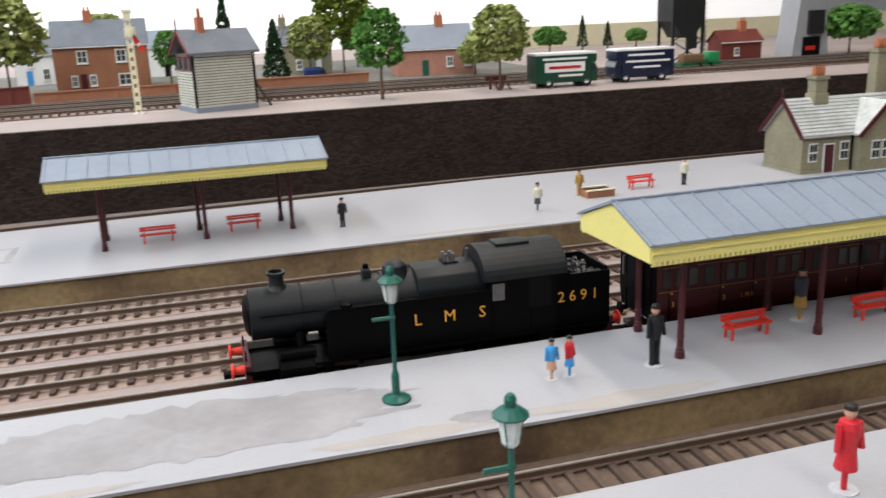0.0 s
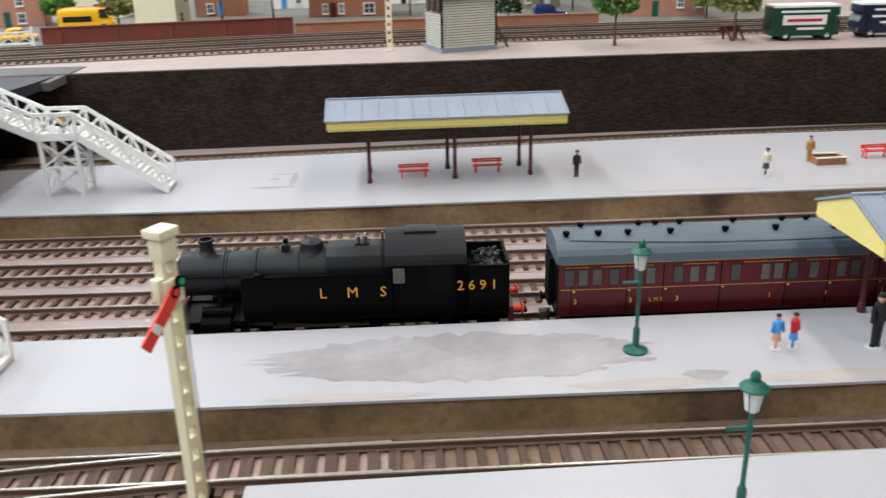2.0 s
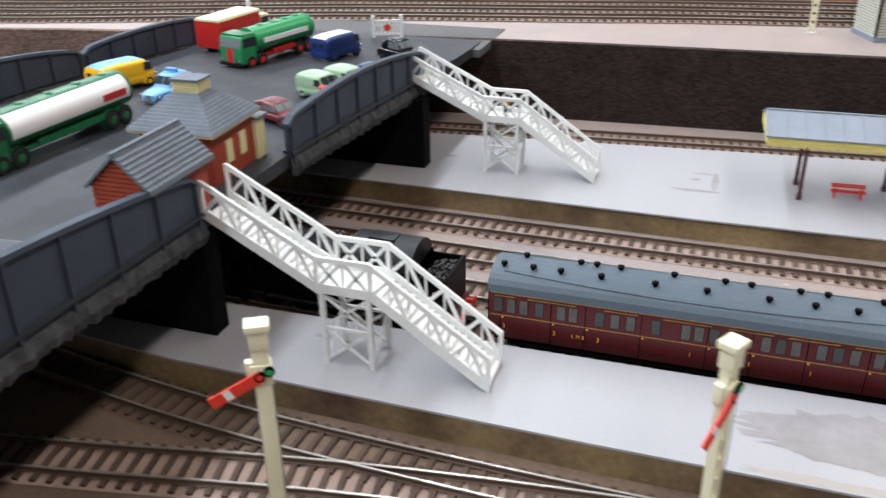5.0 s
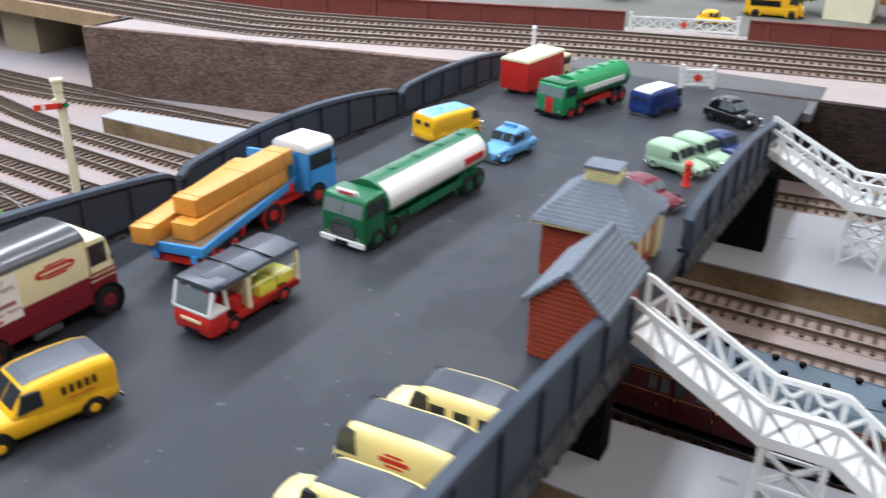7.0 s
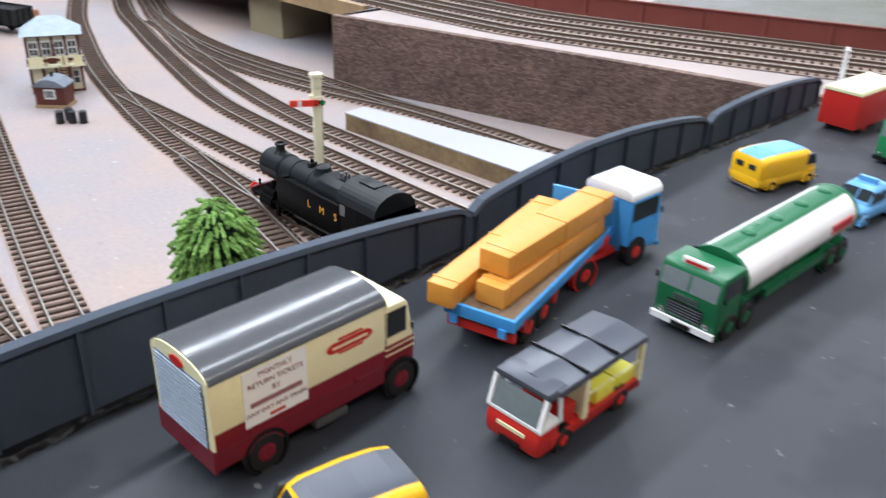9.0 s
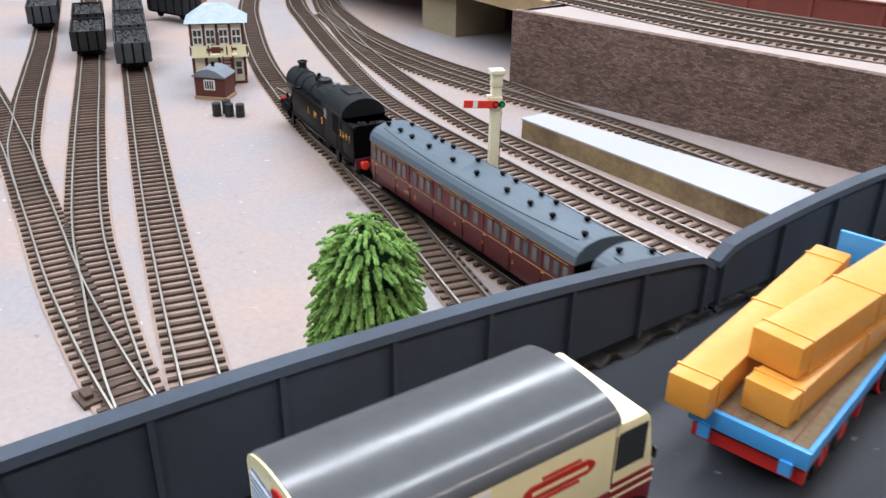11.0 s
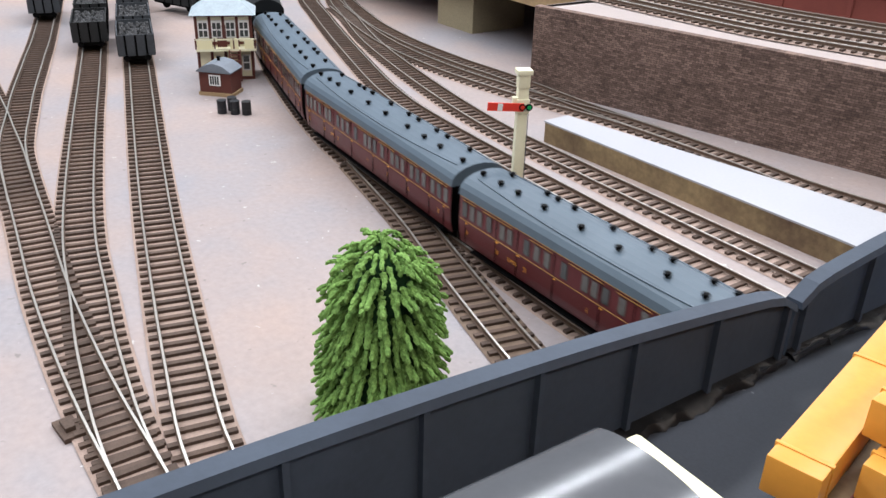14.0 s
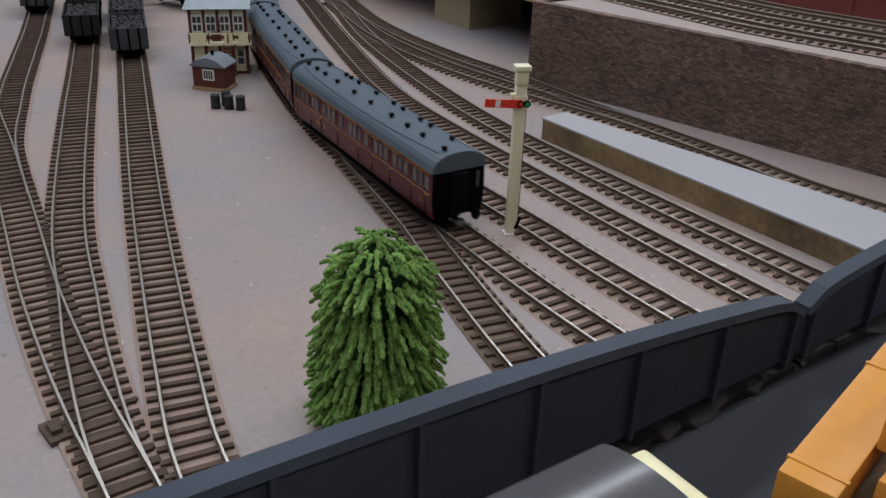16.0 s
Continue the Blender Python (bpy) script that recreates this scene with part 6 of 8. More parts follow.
def leafy_tree(x, y, z, H, R, material, label, seed, shape="round", trunk=0.38):
    t = empty("tree", x, y, z)
    rng = random.Random(seed)
    tr = bmesh.new()
    lathe([(1.9, 0), (1.2, H * 0.2), (0.8, H * 0.55)], 7, "z", (0, 0, 0), tr)
    for k in range(6):
        a = rng.uniform(0, 6.28)
        rod((0, 0, H * rng.uniform(0.25, 0.5)), (R * 0.7 * math.cos(a), R * 0.7 * math.sin(a), H * rng.uniform(0.55, 0.85)), 0.45, 5, tr)
    part("trunk", tr, BARK, t)
    bm = bmesh.new()
    for k in range(900):
        f = rng.random()
        if shape == "cone":
            zc = H * (0.12 + 0.88 * f)
            rr = R * (1.05 - f) * math.sqrt(rng.uniform(0.3, 1))
        else:
            zc = H * (trunk + (1 - trunk) * f)
            g = (f - 0.45) / 0.58
            rr = R * math.sqrt(max(0.03, 1 - g * g)) * (0.55 + 0.45 * math.sqrt(rng.random())) * (1 + 0.16 * math.sin(5 * f + k))
        a = rng.uniform(0, 6.283)
        s = R * rng.uniform(0.08, 0.17)
        c = Vector((rr * math.cos(a), rr * math.sin(a), zc))
        vs = [bm.verts.new((c + Vector((rng.gauss(0, 1), rng.gauss(0, 1), rng.gauss(0, 0.7))).normalized() * s * rng.uniform(0.7, 1.4)) * MM) for _ in range(6)]
        for i, j, l in ((0, 1, 2), (0, 2, 3), (0, 3, 4), (1, 2, 5), (2, 3, 5), (3, 4, 1), (4, 5, 0)):
            bm.faces.new((vs[i], vs[j], vs[l]))
    part("crown", bm, material, t)
    return tagged(t, label, "tree", "layout trees")


def signal_box():
    t = empty("signal_box", -1.203, 0.324, 0.0, 64.5)
    t.matrix_basis = t.matrix_basis @ mm(0, 15, 0)
    part("wall", box(-23, 23, -15, 15, 0, 57), CREAM, t, "cream panelled wall")
    for x in (-23, -11.5, 0, 11.5, 23):
        part("timber", box(x - 1.2, x + 1.2, -15.8, -14.8, 0, 57), MAROONBOX, t, "dark brown timber")
    for z in (0, 26, 31, 55):
        part("timber", box(-23.6, 23.6, -15.9, -14.7, z, z + 2.4), MAROONBOX, t)
    for s in (-1, 1):
        for y in (-14, 0, 14):
            part("timber", box(s * 23.2 - 0.6, s * 23.2 + 0.6, y - 1, y + 1, 0, 57), MAROONBOX, t)
    for k, x in enumerate((-17.2, -5.8, 5.8, 17.2)):
        w = part("window", box(x - 4.4, x + 4.4, -16.4, -15.2, 37, 52), WHITE, t, "white framed window")
        for i in (-1, 1):
            for j in (0, 1):
                part("pane", box(x + i * 1.9 - 1.5, x + i * 1.9 + 1.5, -16.7, -16.0, 38.2 + j * 6.6, 43.4 + j * 6.6), WINDOW, w)
    w = part("window", box(14, 21, -16.2, -15.2, 8, 22), WHITE, t)
    for j in (0, 1):
        part("pane", box(15, 20, -16.5, -15.8, 9 + j * 6.5, 14.4 + j * 6.5), WINDOW, w)
    bal = part("balcony", box(-24, 27, -24, -15, 27, 29), CREAM, t, "cream balcony")
    for x in (-24, -8, 8, 26):
        part("balcony_post", box(x - 0.6, x + 0.6, -24, -22.8, 29, 38), MAROONBOX, bal)
    part("balcony_rail", box(-24, 27, -24, -23, 36.6, 37.8), CREAM, bal)
    for x0, x1 in ((-23, -10), (5, 12), (17, 25)):
        part("balcony_panel", box(x0, x1, -23.9, -23.2, 29, 36.6), V_CREAM, bal)
    part("door", box(-6, 2, -16.4, -15.2, 29, 48), MAROONBOX, t)
    st = part("stair", bar((4, -30, 2), (4, -24, 28), 1.2, 2.0), MAROONBOX, t, "brown outside stair")
    part("stair_side", bar((13, -30, 2), (13, -24, 28), 1.2, 2.0), MAROONBOX, st)
    for k in range(10):
        part("tread", box(4, 13, -30.5 + k * 0.62, -27.8 + k * 0.62, 2 + k * 2.7, 2.7 + k * 2.7), MAROONBOX, st)
    bm = bmesh.new()
    lo = [bm.verts.new((x * MM, y * MM, 57 * MM)) for x, y in ((-28, -21), (28, -21), (28, 20), (-28, 20))]
    hi = [bm.verts.new((x * MM, y * MM, 72 * MM)) for x, y in ((-9, 0), (9, 0))]
    bm.faces.new(lo[::-1])
    bm.faces.new((lo[0], lo[1], hi[1], hi[0]))
    bm.faces.new((lo[1], lo[2], hi[1]))
    bm.faces.new((lo[2], lo[3], hi[0], hi[1]))
    bm.faces.new((lo[3], lo[0], hi[0]))
    part("roof", bm, SLATEPALE2, t, "pale blue-grey slate roof")
    part("chimney", box(-12, -7, 6, 11, 60, 76), HOUSEBRICK, t)
    return tagged(t, "cream and brown signal box with a slate roof", "signal box")


MAROONBOX = mat("signal_box_brown", (0.10, 0.028, 0.02), 0.6, grain=0.1)
SLATEPALE2 = mat("signal_box_slate", (0.34, 0.40, 0.44), 0.6, grain=0.1, coarse=120, stain=0.4)
signal_box()
hut = empty("platelayers_hut", -1.16, 0.295, 0.0, 42)
hut.matrix_basis = hut.matrix_basis @ mm(0, 10, 0)
part("plinth", box(-15, 15, -11, 11, 0, 3), WOOD, hut)
part("wall", box(-14, 14, -10, 10, 3, 21), MAROONBOX, hut, "dark red-brown wall")
part("roof", prism([(-15.5, 20), (15.5, 20), (15.5, 21), (8, 26), (0, 28), (-8, 26), (-15.5, 21)], -12, 12, "y"), ROOFGREY, hut, "curved brown-grey roof", bevel=0.3)
part("chimney", lathe([(1.4, 26), (1.4, 30), (2.0, 30.3), (2.0, 31.2)], 8, "z", (0, 0, 0)), BLACK, hut)
hw = part("window", box(-5, 5, -10.7, -9.8, 9, 18), WHITE, hut, "white barred window")
for k in range(4):
    part("pane", box(-4 + k * 2.1, -2.6 + k * 2.1, -11, -10.3, 10, 17), WINDOW, hw)
tagged(hut, "small dark red hut with curved roof and white window", "hut")
one = empty("oil_drum", -1.115, 0.281, 0)
part("body", lathe([(3.7, 0), (3.9, 0.5), (3.7, 1), (3.7, 4), (3.95, 4.3), (3.7, 4.6), (3.7, 10.2), (3.9, 10.6), (3.5, 10.9)], 14), mat("drum_black", (0.012, 0.013, 0.016), 0.4), one)
part("lid", lathe([(3.5, 10.4), (3.4, 10.8)], 14), mat("drum_lid_blue", (0.06, 0.075, 0.09), 0.4), one, "blue-grey drum lid")
tagged(one, "small black oil drum with a blue-grey lid", "drum", "oil drums")
for x, y in ((-1.108, 0.289), (-1.102, 0.296), (-1.118, 0.291)):
    copy_thing(one, pose(x, y, 0))


def along(points, x):
    line = smooth_line(points, 0.006)
    i = int(np.argmin(abs(line[:, 0] - x)))
    d = line[min(i + 2, len(line) - 1)] - line[max(i - 2, 0)]
    return line[i][0], line[i][1], math.degrees(math.atan2(d[1], d[0]))


def coal_wagon(x, y, rz, body_mat, label):
    t = empty("coal_wagon", x, y, 0.0045, rz)
    part("underframe", box(-33, 33, -12, 12, 5, 8), BLACK, t)
    for s in (-1, 1):
        side = part("side", box(-34, 34, min(15 * s, 16 * s), max(15 * s, 16 * s), 8, 27), body_mat, t, "grey planked side")
        part("end", box(min(33 * s, 34 * s), max(33 * s, 34 * s), -15, 15, 8, 27), body_mat, t)
        for k in range(5):
            part("strap", box(-28 + k * 14 - 0.7, -28 + k * 14 + 0.7, min(15.8 * s, 16.5 * s), max(15.8 * s, 16.5 * s), 8, 27), BLACK, side)
        for k in (-9, 0, 9):
            part("end_strap", box(min(33.8 * s, 34.5 * s), max(33.8 * s, 34.5 * s), k - 0.8, k + 0.8, 8, 27), BLACK, t)
        for y2 in (-9, 9):
            part("buffer", lathe(sorted([(1.4, 34 * s), (1.4, 37 * s), (2.8, 37.1 * s), (2.8, 38 * s)], key=lambda p: p[1]), 10, "x", (0, y2, 7)), BLACK, t)
            part("wheel", lathe([(1, -1.2), (6, -1.2), (6, 1.2), (1, 1)], 16, "y", (20 * s, y2 * 0.95, 6)), BLACK, t)
    part("floor", box(-33, 33, -15, 15, 8, 22), BLACK, t)
    bm = bmesh.new()
    rng = random.Random(9)
    for k in range(170):
        r = rng.uniform(1.2, 2.4)
        lathe([(r * 0.4, -r), (r, 0), (r * 0.6, r * 0.7), (0.1, r)], 5, "z", (rng.uniform(-31, 31), rng.uniform(-13.5, 13.5), 22.5 + rng.uniform(0, 1.4)), bm)
    tagged(part("coal", bm, COAL, t, "heaped coal"), kind="stuff")
    return tagged(t, label, "wagon", "goods wagons")


COAL = mat("wagon_coal", (0.03, 0.03, 0.032), 0.5, grain=0.4)
WAGONGREY = mat("wagon_grey", (0.045, 0.05, 0.058), 0.6, grain=0.15, coarse=60, stain=0.4)
WAGONBLACK = mat("wagon_black", (0.014, 0.015, 0.016), 0.55, grain=0.15)
LINE = {k: p for k, p, z in TRACKS}
for key, x, m in (("C", -1.304, WAGONGREY), ("C", -1.385, WAGONGREY), ("C", -1.468, WAGONGREY), ("C", -1.551, WAGONGREY), ("B", -1.38, WAGONBLACK), ("B", -1.463, WAGONBLACK), ("A", -1.534, WAGONGREY)):
    px_, py_, a = along(LINE[key], x)
    coal_wagon(px_, py_, a, m, "dark coal wagon heaped with coal on a siding")
coal_wagon(-1.491, 0.396, 20, WAGONBLACK, "black coal wagon standing on the yard board")
# point motor and tie bar beside the near turnout
pm = empty("point_lever", -0.779, 0.074, 0, 5)
part("base_plate", box(-7, 7, -4, 4, 0, 2.2), SLEEPER, pm, bevel=0.3)
part("lever_box", box(-3.5, 3.5, -2, 2, 2.2, 4.4), SLEEPER, pm, bevel=0.4)
part("tie_bar", box(-1, 1, 4, 32, 1.2, 2.4), SLEEPER, pm)
tagged(pm, "brown plastic turnout lever beside the track", "point lever")

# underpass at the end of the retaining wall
# black sheet paints the shade deep inside the underpass
tagged(done("underpass_back", slab([(-2.5, 0.80), (-1.06, 0.80), (-1.06, 0.82), (-2.5, 0.82)], 0.0, UPPER - 0.012), BLACKWALL), "black sheet standing in for the darkness of the underpass", "wall", kind="structure")
tagged(done("underpass_beam", slab([(-2.5, 0.592), (-1.35, 0.607), (-1.058, 0.597), (-1.058, 0.603), (-1.35, 0.613), (-2.5, 0.598)], 0.054, UPPER + 0.001), WOOD), "wooden beam along the underpass edge", "beam", kind="structure")
tagged(done("underpass_pillar", slab([(-1.30, 0.625), (-1.235, 0.625), (-1.235, 0.70), (-1.30, 0.70)], 0.0, UPPER - 0.012), mat("pale_wood", (0.30, 0.25, 0.16), 0.8, grain=0.15)), "wooden pillar under the upper board", "pillar", kind="structure")

# ---- upper level ----


def fence():
    line = smooth_line([p for p in FENCE if p[0] < -0.545], 0.02)
    line2 = smooth_line([(-0.425, 0.873), (-0.30, 0.898), (-0.16, 0.925)], 0.02)
    low = smooth_line([(-0.158, 0.926), (-0.02, 0.945), (0.10, 0.955), (0.20, 0.958)], 0.02)
    for l, h, m, lab in ((line, 20, FENCERED, "red-brown boundary wall beside the upper track"), (line2, 20, FENCERED, "red-brown boundary wall beside the upper track"), (low, 13, HOUSEBRICK, "low brick boundary wall")):
        t = empty("boundary_wall", l[0][0], l[0][1], UPPER)
        q = l - l[0]
        part("panel", strip(q, [(-1.2, 0), (1.2, 0), (1.2, h), (-1.2, h)], 0.0), m, t)
        part("coping", strip(q, [(-2.2, h), (2.2, h), (2.2, h + 1.4), (-2.2, h + 1.4)], 0.0), m, t)
        for p in q[1::3]:
            part("pier", box(p[0] / MM - 2.2, p[0] / MM + 2.2, p[1] / MM - 2.4, p[1] / MM + 2.4, 0, h - 2), m, t)
        tagged(t, lab, "wall", "boundary walls")


fence()
tagged(done("village_ground", slab([(-0.86, 0.80), (-0.55, 0.87), (-0.15, 0.945), (0.1, 0.968), (0.46, 0.97), (0.46, 1.52), (-0.95, 1.52)], UPPER, UPPER + 0.0006), mat("village_tarmac", (0.17, 0.165, 0.16), 0.85, grain=0.15, scale=300, coarse=9, stain=0.8, dark=(0.10, 0.105, 0.075))), "grey tarmac and worn grass round the model houses", "ground", kind="structure")


def gate(x, y, rz, L):
    t = empty("crossing_gate", x, y, UPPER, rz)
    for s in (0, L):
        part("post", box(s - 1.6, s + 1.6, -1.6, 1.6, 0, 22), WHITE, t)
    for z in (4, 16):
        part("rail", box(0, L, -0.8, 0.8, z, z + 1.8), WHITE, t)
    n = 7
    for k in range(n):
        a, b = L * k / n, L * (k + 1) / n
        part("brace", bar((a, 0, 5), (b, 0, 17), 0.8, 1.0), WHITE, t)
        part("brace", bar((a, 0, 17), (b, 0, 5), 0.8, 1.0), WHITE, t)
        part("upright", box(b - 0.5, b + 0.5, -0.7, 0.7, 4, 17), WHITE, t)
    part("target", lathe([(3.2, -1.4), (3.2, -1.0)], 14, "y", (L / 2, 0, 11)), REDPAINT, t, "red round target")
    return tagged(t, "white level crossing gate with crossed braces", "gate", "crossing gates")


gate(-0.543, 0.842, 19, 112)
gate(-0.435, 0.648, 25, 26)
cp = done("crossing_post", lathe([(2.2, 0), (2.0, 26), (2.6, 26.4), (1.6, 28.5), (0.2, 29)], 12), WHITE)
cp.matrix_basis = pose(-0.590, 0.690, UPPER)
tagged(cp, "plain white crossing post", "post")


def house(x, y, w, d, eave, ridge, wall_mat, roof_mat, label, windows, chimneys, rz=0, door=None, z=UPPER):
    t = empty("house", x, y, z, rz)
    a, b = w / 2, d / 2
    part("wall", box(-a, a, -b, b, 0, eave), wall_mat, t)
    part("gable", prism([(-b, eave), (b, eave), (0, ridge)], -a, a, "x"), wall_mat, t)
    part("roof", prism([(-b - 2.5, eave - 1.5), (0, ridge), (b + 2.5, eave - 1.5), (b + 2.5, eave + 0.3), (0, ridge + 1.8), (-b - 2.5, eave + 0.3)], -a - 2, a + 2, "x"), roof_mat, t, "grey slate roof")
    part("gutter", box(-a - 2, a + 2, -b - 3.4, -b - 2.2, eave - 1.6, eave - 0.4), WHITE, t)
    for wx, wz, ww, wh in windows:
        q = part("window", box(wx - ww / 2 - 1, wx + ww / 2 + 1, -b - 0.9, -b + 0.2, wz - 1, wz + wh + 1), WHITE, t, "white sash window")
        part("sill", box(wx - ww / 2 - 1.6, wx + ww / 2 + 1.6, -b - 1.8, -b, wz - 2, wz - 0.9), WHITE, q)
        for i in (-1, 1):
            for j in (0, 1):
                part("pane", box(wx + i * ww / 4 - ww / 4 + 0.5, wx + i * ww / 4 + ww / 4 - 0.5, -b - 1.3, -b - 0.6, wz + j * wh / 2 + 0.4, wz + (j + 1) * wh / 2 - 0.4), WINDOW, q)
    for cx, cy in chimneys:
        c = part("chimney", box(cx - 5, cx + 5, cy - 4, cy + 4, ridge - 8, ridge + 13), TERRACOTTA if wall_mat is not STONE else STONE, t)
        for k in (-2.4, 2.4):
            part("chimney_pot", lathe([(1.5, ridge + 13), (1.2, ridge + 18)], 8, "z", (cx + k, cy, 0)), TERRACOTTA, c)
    if door:
        dx, dm = door
        part("door", box(dx - 4, dx + 4, -b - 0.9, -b + 0.2, 0, 20), dm, t)
    return tagged(t, label, "house", "layout houses")


house(-0.108, 1.16, 112, 60, 54, 84, HOUSEBRICK, ROOFGREY, "orange brick house with grey slate roof and white windows", [(-22, 34, 11, 14), (24, 34, 11, 14), (-34, 6, 6, 12), (-12, 6, 6, 12), (26, 5, 14, 13)], [(-12, 0)], 2, (-23, MAROONPOST))
house(0.305, 1.06, 100, 50, 34, 62, PINKBRICK, SLATE, "pink brick cottage with blue slate roof", [(18, 12, 7, 11), (42, 12, 7, 11)], [(10, 0)], -3, (-14, GREENPAINT))
house(0.16, 1.22, 70, 40, 42, 66, STONE, ROOFGREY, "buff cottage with a grey roof behind trees", [(-12, 8, 7, 12)], [(-30, 0)], 0, (16, V_WHITE))
house(-0.205, 1.30, 60, 40, 42, 62, WHITE, ROOFGREY, "white cottage with grey roof", [(10, 8, 8, 14), (-10, 26, 7, 10)], [], 0, (-12, V_BLUE))
house(-0.03, 1.34, 70, 40, 44, 66, WHITE, SLATE, "white cottage with blue slate roof", [(10, 8, 8, 12)], [], 0, (-4, V_BLACK))
house(-0.345, 1.07, 66, 52, 46, 74, CREAM, ROOFGREY, "cream rendered house with a steep gable", [(-12, 6, 9, 12), (12, 28, 7, 10)], [(0, 0)], 88, None)
house(-0.56, 1.12, 90, 50, 48, 74, PINKBRICK, ROOFGREY, "brick house behind the crossing", [(-18, 6, 9, 12), (18, 6, 9, 12), (-18, 28, 8, 10), (18, 28, 8, 10)], [(0, 0)], 10, (0, GREENPAINT))
house(-0.295, 1.20, 70, 44, 44, 70, HOUSEBRICK, ROOFGREY, "red brick house behind the trees", [(-14, 6, 8, 12), (14, 28, 7, 10)], [(12, 0)], 4, (0, V_BLUE))
house(-0.475, 1.22, 80, 46, 46, 72, CREAM, SLATE, "cream rendered shop with blue slate roof", [(-20, 6, 9, 12), (20, 28, 8, 10)], [(-20, 0)], -4, (4, V_NAVY))
house(0.738, 1.03, 64, 34, 24, 38, FENCERED, FENCERED, "small dark red engine hut", [(-8, 6, 6, 9)], [(10, 0)], 0, None)


def cabin():
    t = empty("signal_cabin", 0.0235, 0.782, UPPER, 20)
    # darker wall colour gives the shading between the boards
    part("wall", box(-26, 26, -21, 21, 3, 46), GAPSHADE, t)
    part("plinth", box(-27.5, 27.5, -22.5, 22.5, 0, 4), SLATE, t, "grey stone plinth")
    for k in range(19):
        part("weatherboard", box(-26.4, 26.4, -21.6, -20.8, 4 + k * 2.2, 5.5 + k * 2.2), BOARDS, t, "")
        if k < 14:
            part("weatherboard", box(-26.7, -25.9, -21, 21, 4 + k * 2.2, 5.5 + k * 2.2), BOARDS, t)
    for x in (-26.5, 26.5):
        part("corner_post", box(x - 1, x + 1, -22, -20.5, 3, 46), V_BLACK, t)
    for y in (-13, 0, 13):
        w = part("window", box(-27.2, -25.8, y - 5, y + 5, 33, 44), V_MAR, t, "maroon framed window")
        part("pane", box(-27.5, -26, y - 4, y + 4, 34, 43), WINDOW, w)
    w = part("window", box(25.8, 27.2, -16, -6, 26, 42), WHITE, t)
    part("pane", box(26, 27.6, -15, -7, 33, 41), WINDOW, w)
    part("roof", prism([(-25, 45), (0, 62), (25, 45), (25, 47), (0, 64.5), (-25, 47)], -30, 32, "x"), ROOFGREY, t, "dark grey roof")
    for s in (-1, 1):
        part("bargeboard", bar((-30.5, s * 25, 45.5), (-30.5, 0, 63.5), 1.2, 3), V_MAR, t)
    part("finial", rod((-30.5, 0, 60), (-30.5, 0, 73), 0.8), V_MAR, t)
    c = part("chimney", box(-13, -7, -4, 4, 52, 74), TERRACOTTA, t)
    part("chimney_pot", lathe([(1.8, 74), (1.5, 81)], 8, "z", (-10, 0, 0)), TERRACOTTA, c)
    part("stair", bar((30, -8, 24), (44, -10, 0), 6, 1.2), mat("grey_wood", (0.10, 0.09, 0.08), 0.8), t, "dark outside stair")
    t.scale = (1.08, 1.0, 1.12)
    return tagged(t, "white weatherboarded signal cabin with dark roof", "signal box")


BOARDS = mat("weathered_boards", (0.62, 0.62, 0.54), 0.6, grain=0.06, coarse=90, stain=0.3)
# wall colour darkened to paint the shade under each board
GAPSHADE = mat("board_gap_shade", (0.17, 0.165, 0.14), 0.8)
cabin()


def removal_lorry(x, y, rz, body_mat, label, white_panel):
    t = empty("removal_lorry", x, y, UPPER, rz)
    side_poly(t, "van_body", [(-31, 4), (24, 4), (24, 27), (-31, 27)], 12, body_mat, "", 0.8)
    part("roof", box(-12.2, 12.2, -31.4, 30, 27, 29), V_WHITE, t, "white roof", bevel=0.5)
    cab(t, 24, 31, 11.5, 4, 20, body_mat)
    part("luton", box(-12, 12, 23, 30, 20, 27), body_mat, t, bevel=0.8)
    for s in (-1, 1):
        if white_panel:
            part("panel", box(min(12 * s, 12.3 * s), max(12 * s, 12.3 * s), -22, 18, 13, 21), V_WHITE, t, "white side panel")
            part("print_bar", box(min(12 * s, 12.45 * s), max(12 * s, 12.45 * s), -18, 14, 15.6, 18), REDTEXT, t)
        for z, a, b in ((23, -24, 20), (9, -8, 16)) if white_panel else ((22.5, -20, 18), (17, -26, 20), (12, -16, 12)):
            part("print_bar", box(min(12 * s, 12.35 * s), max(12 * s, 12.35 * s), a, b, z, z + 1.8), V_WHITE, t)
    wheels(t, 10.5, (-18, 20), 4.6, V_WHITE, 2.4)
    t.scale = (1.1, 1.1, 1.2)
    return tagged(t, label, "lorry", "removal lorries")


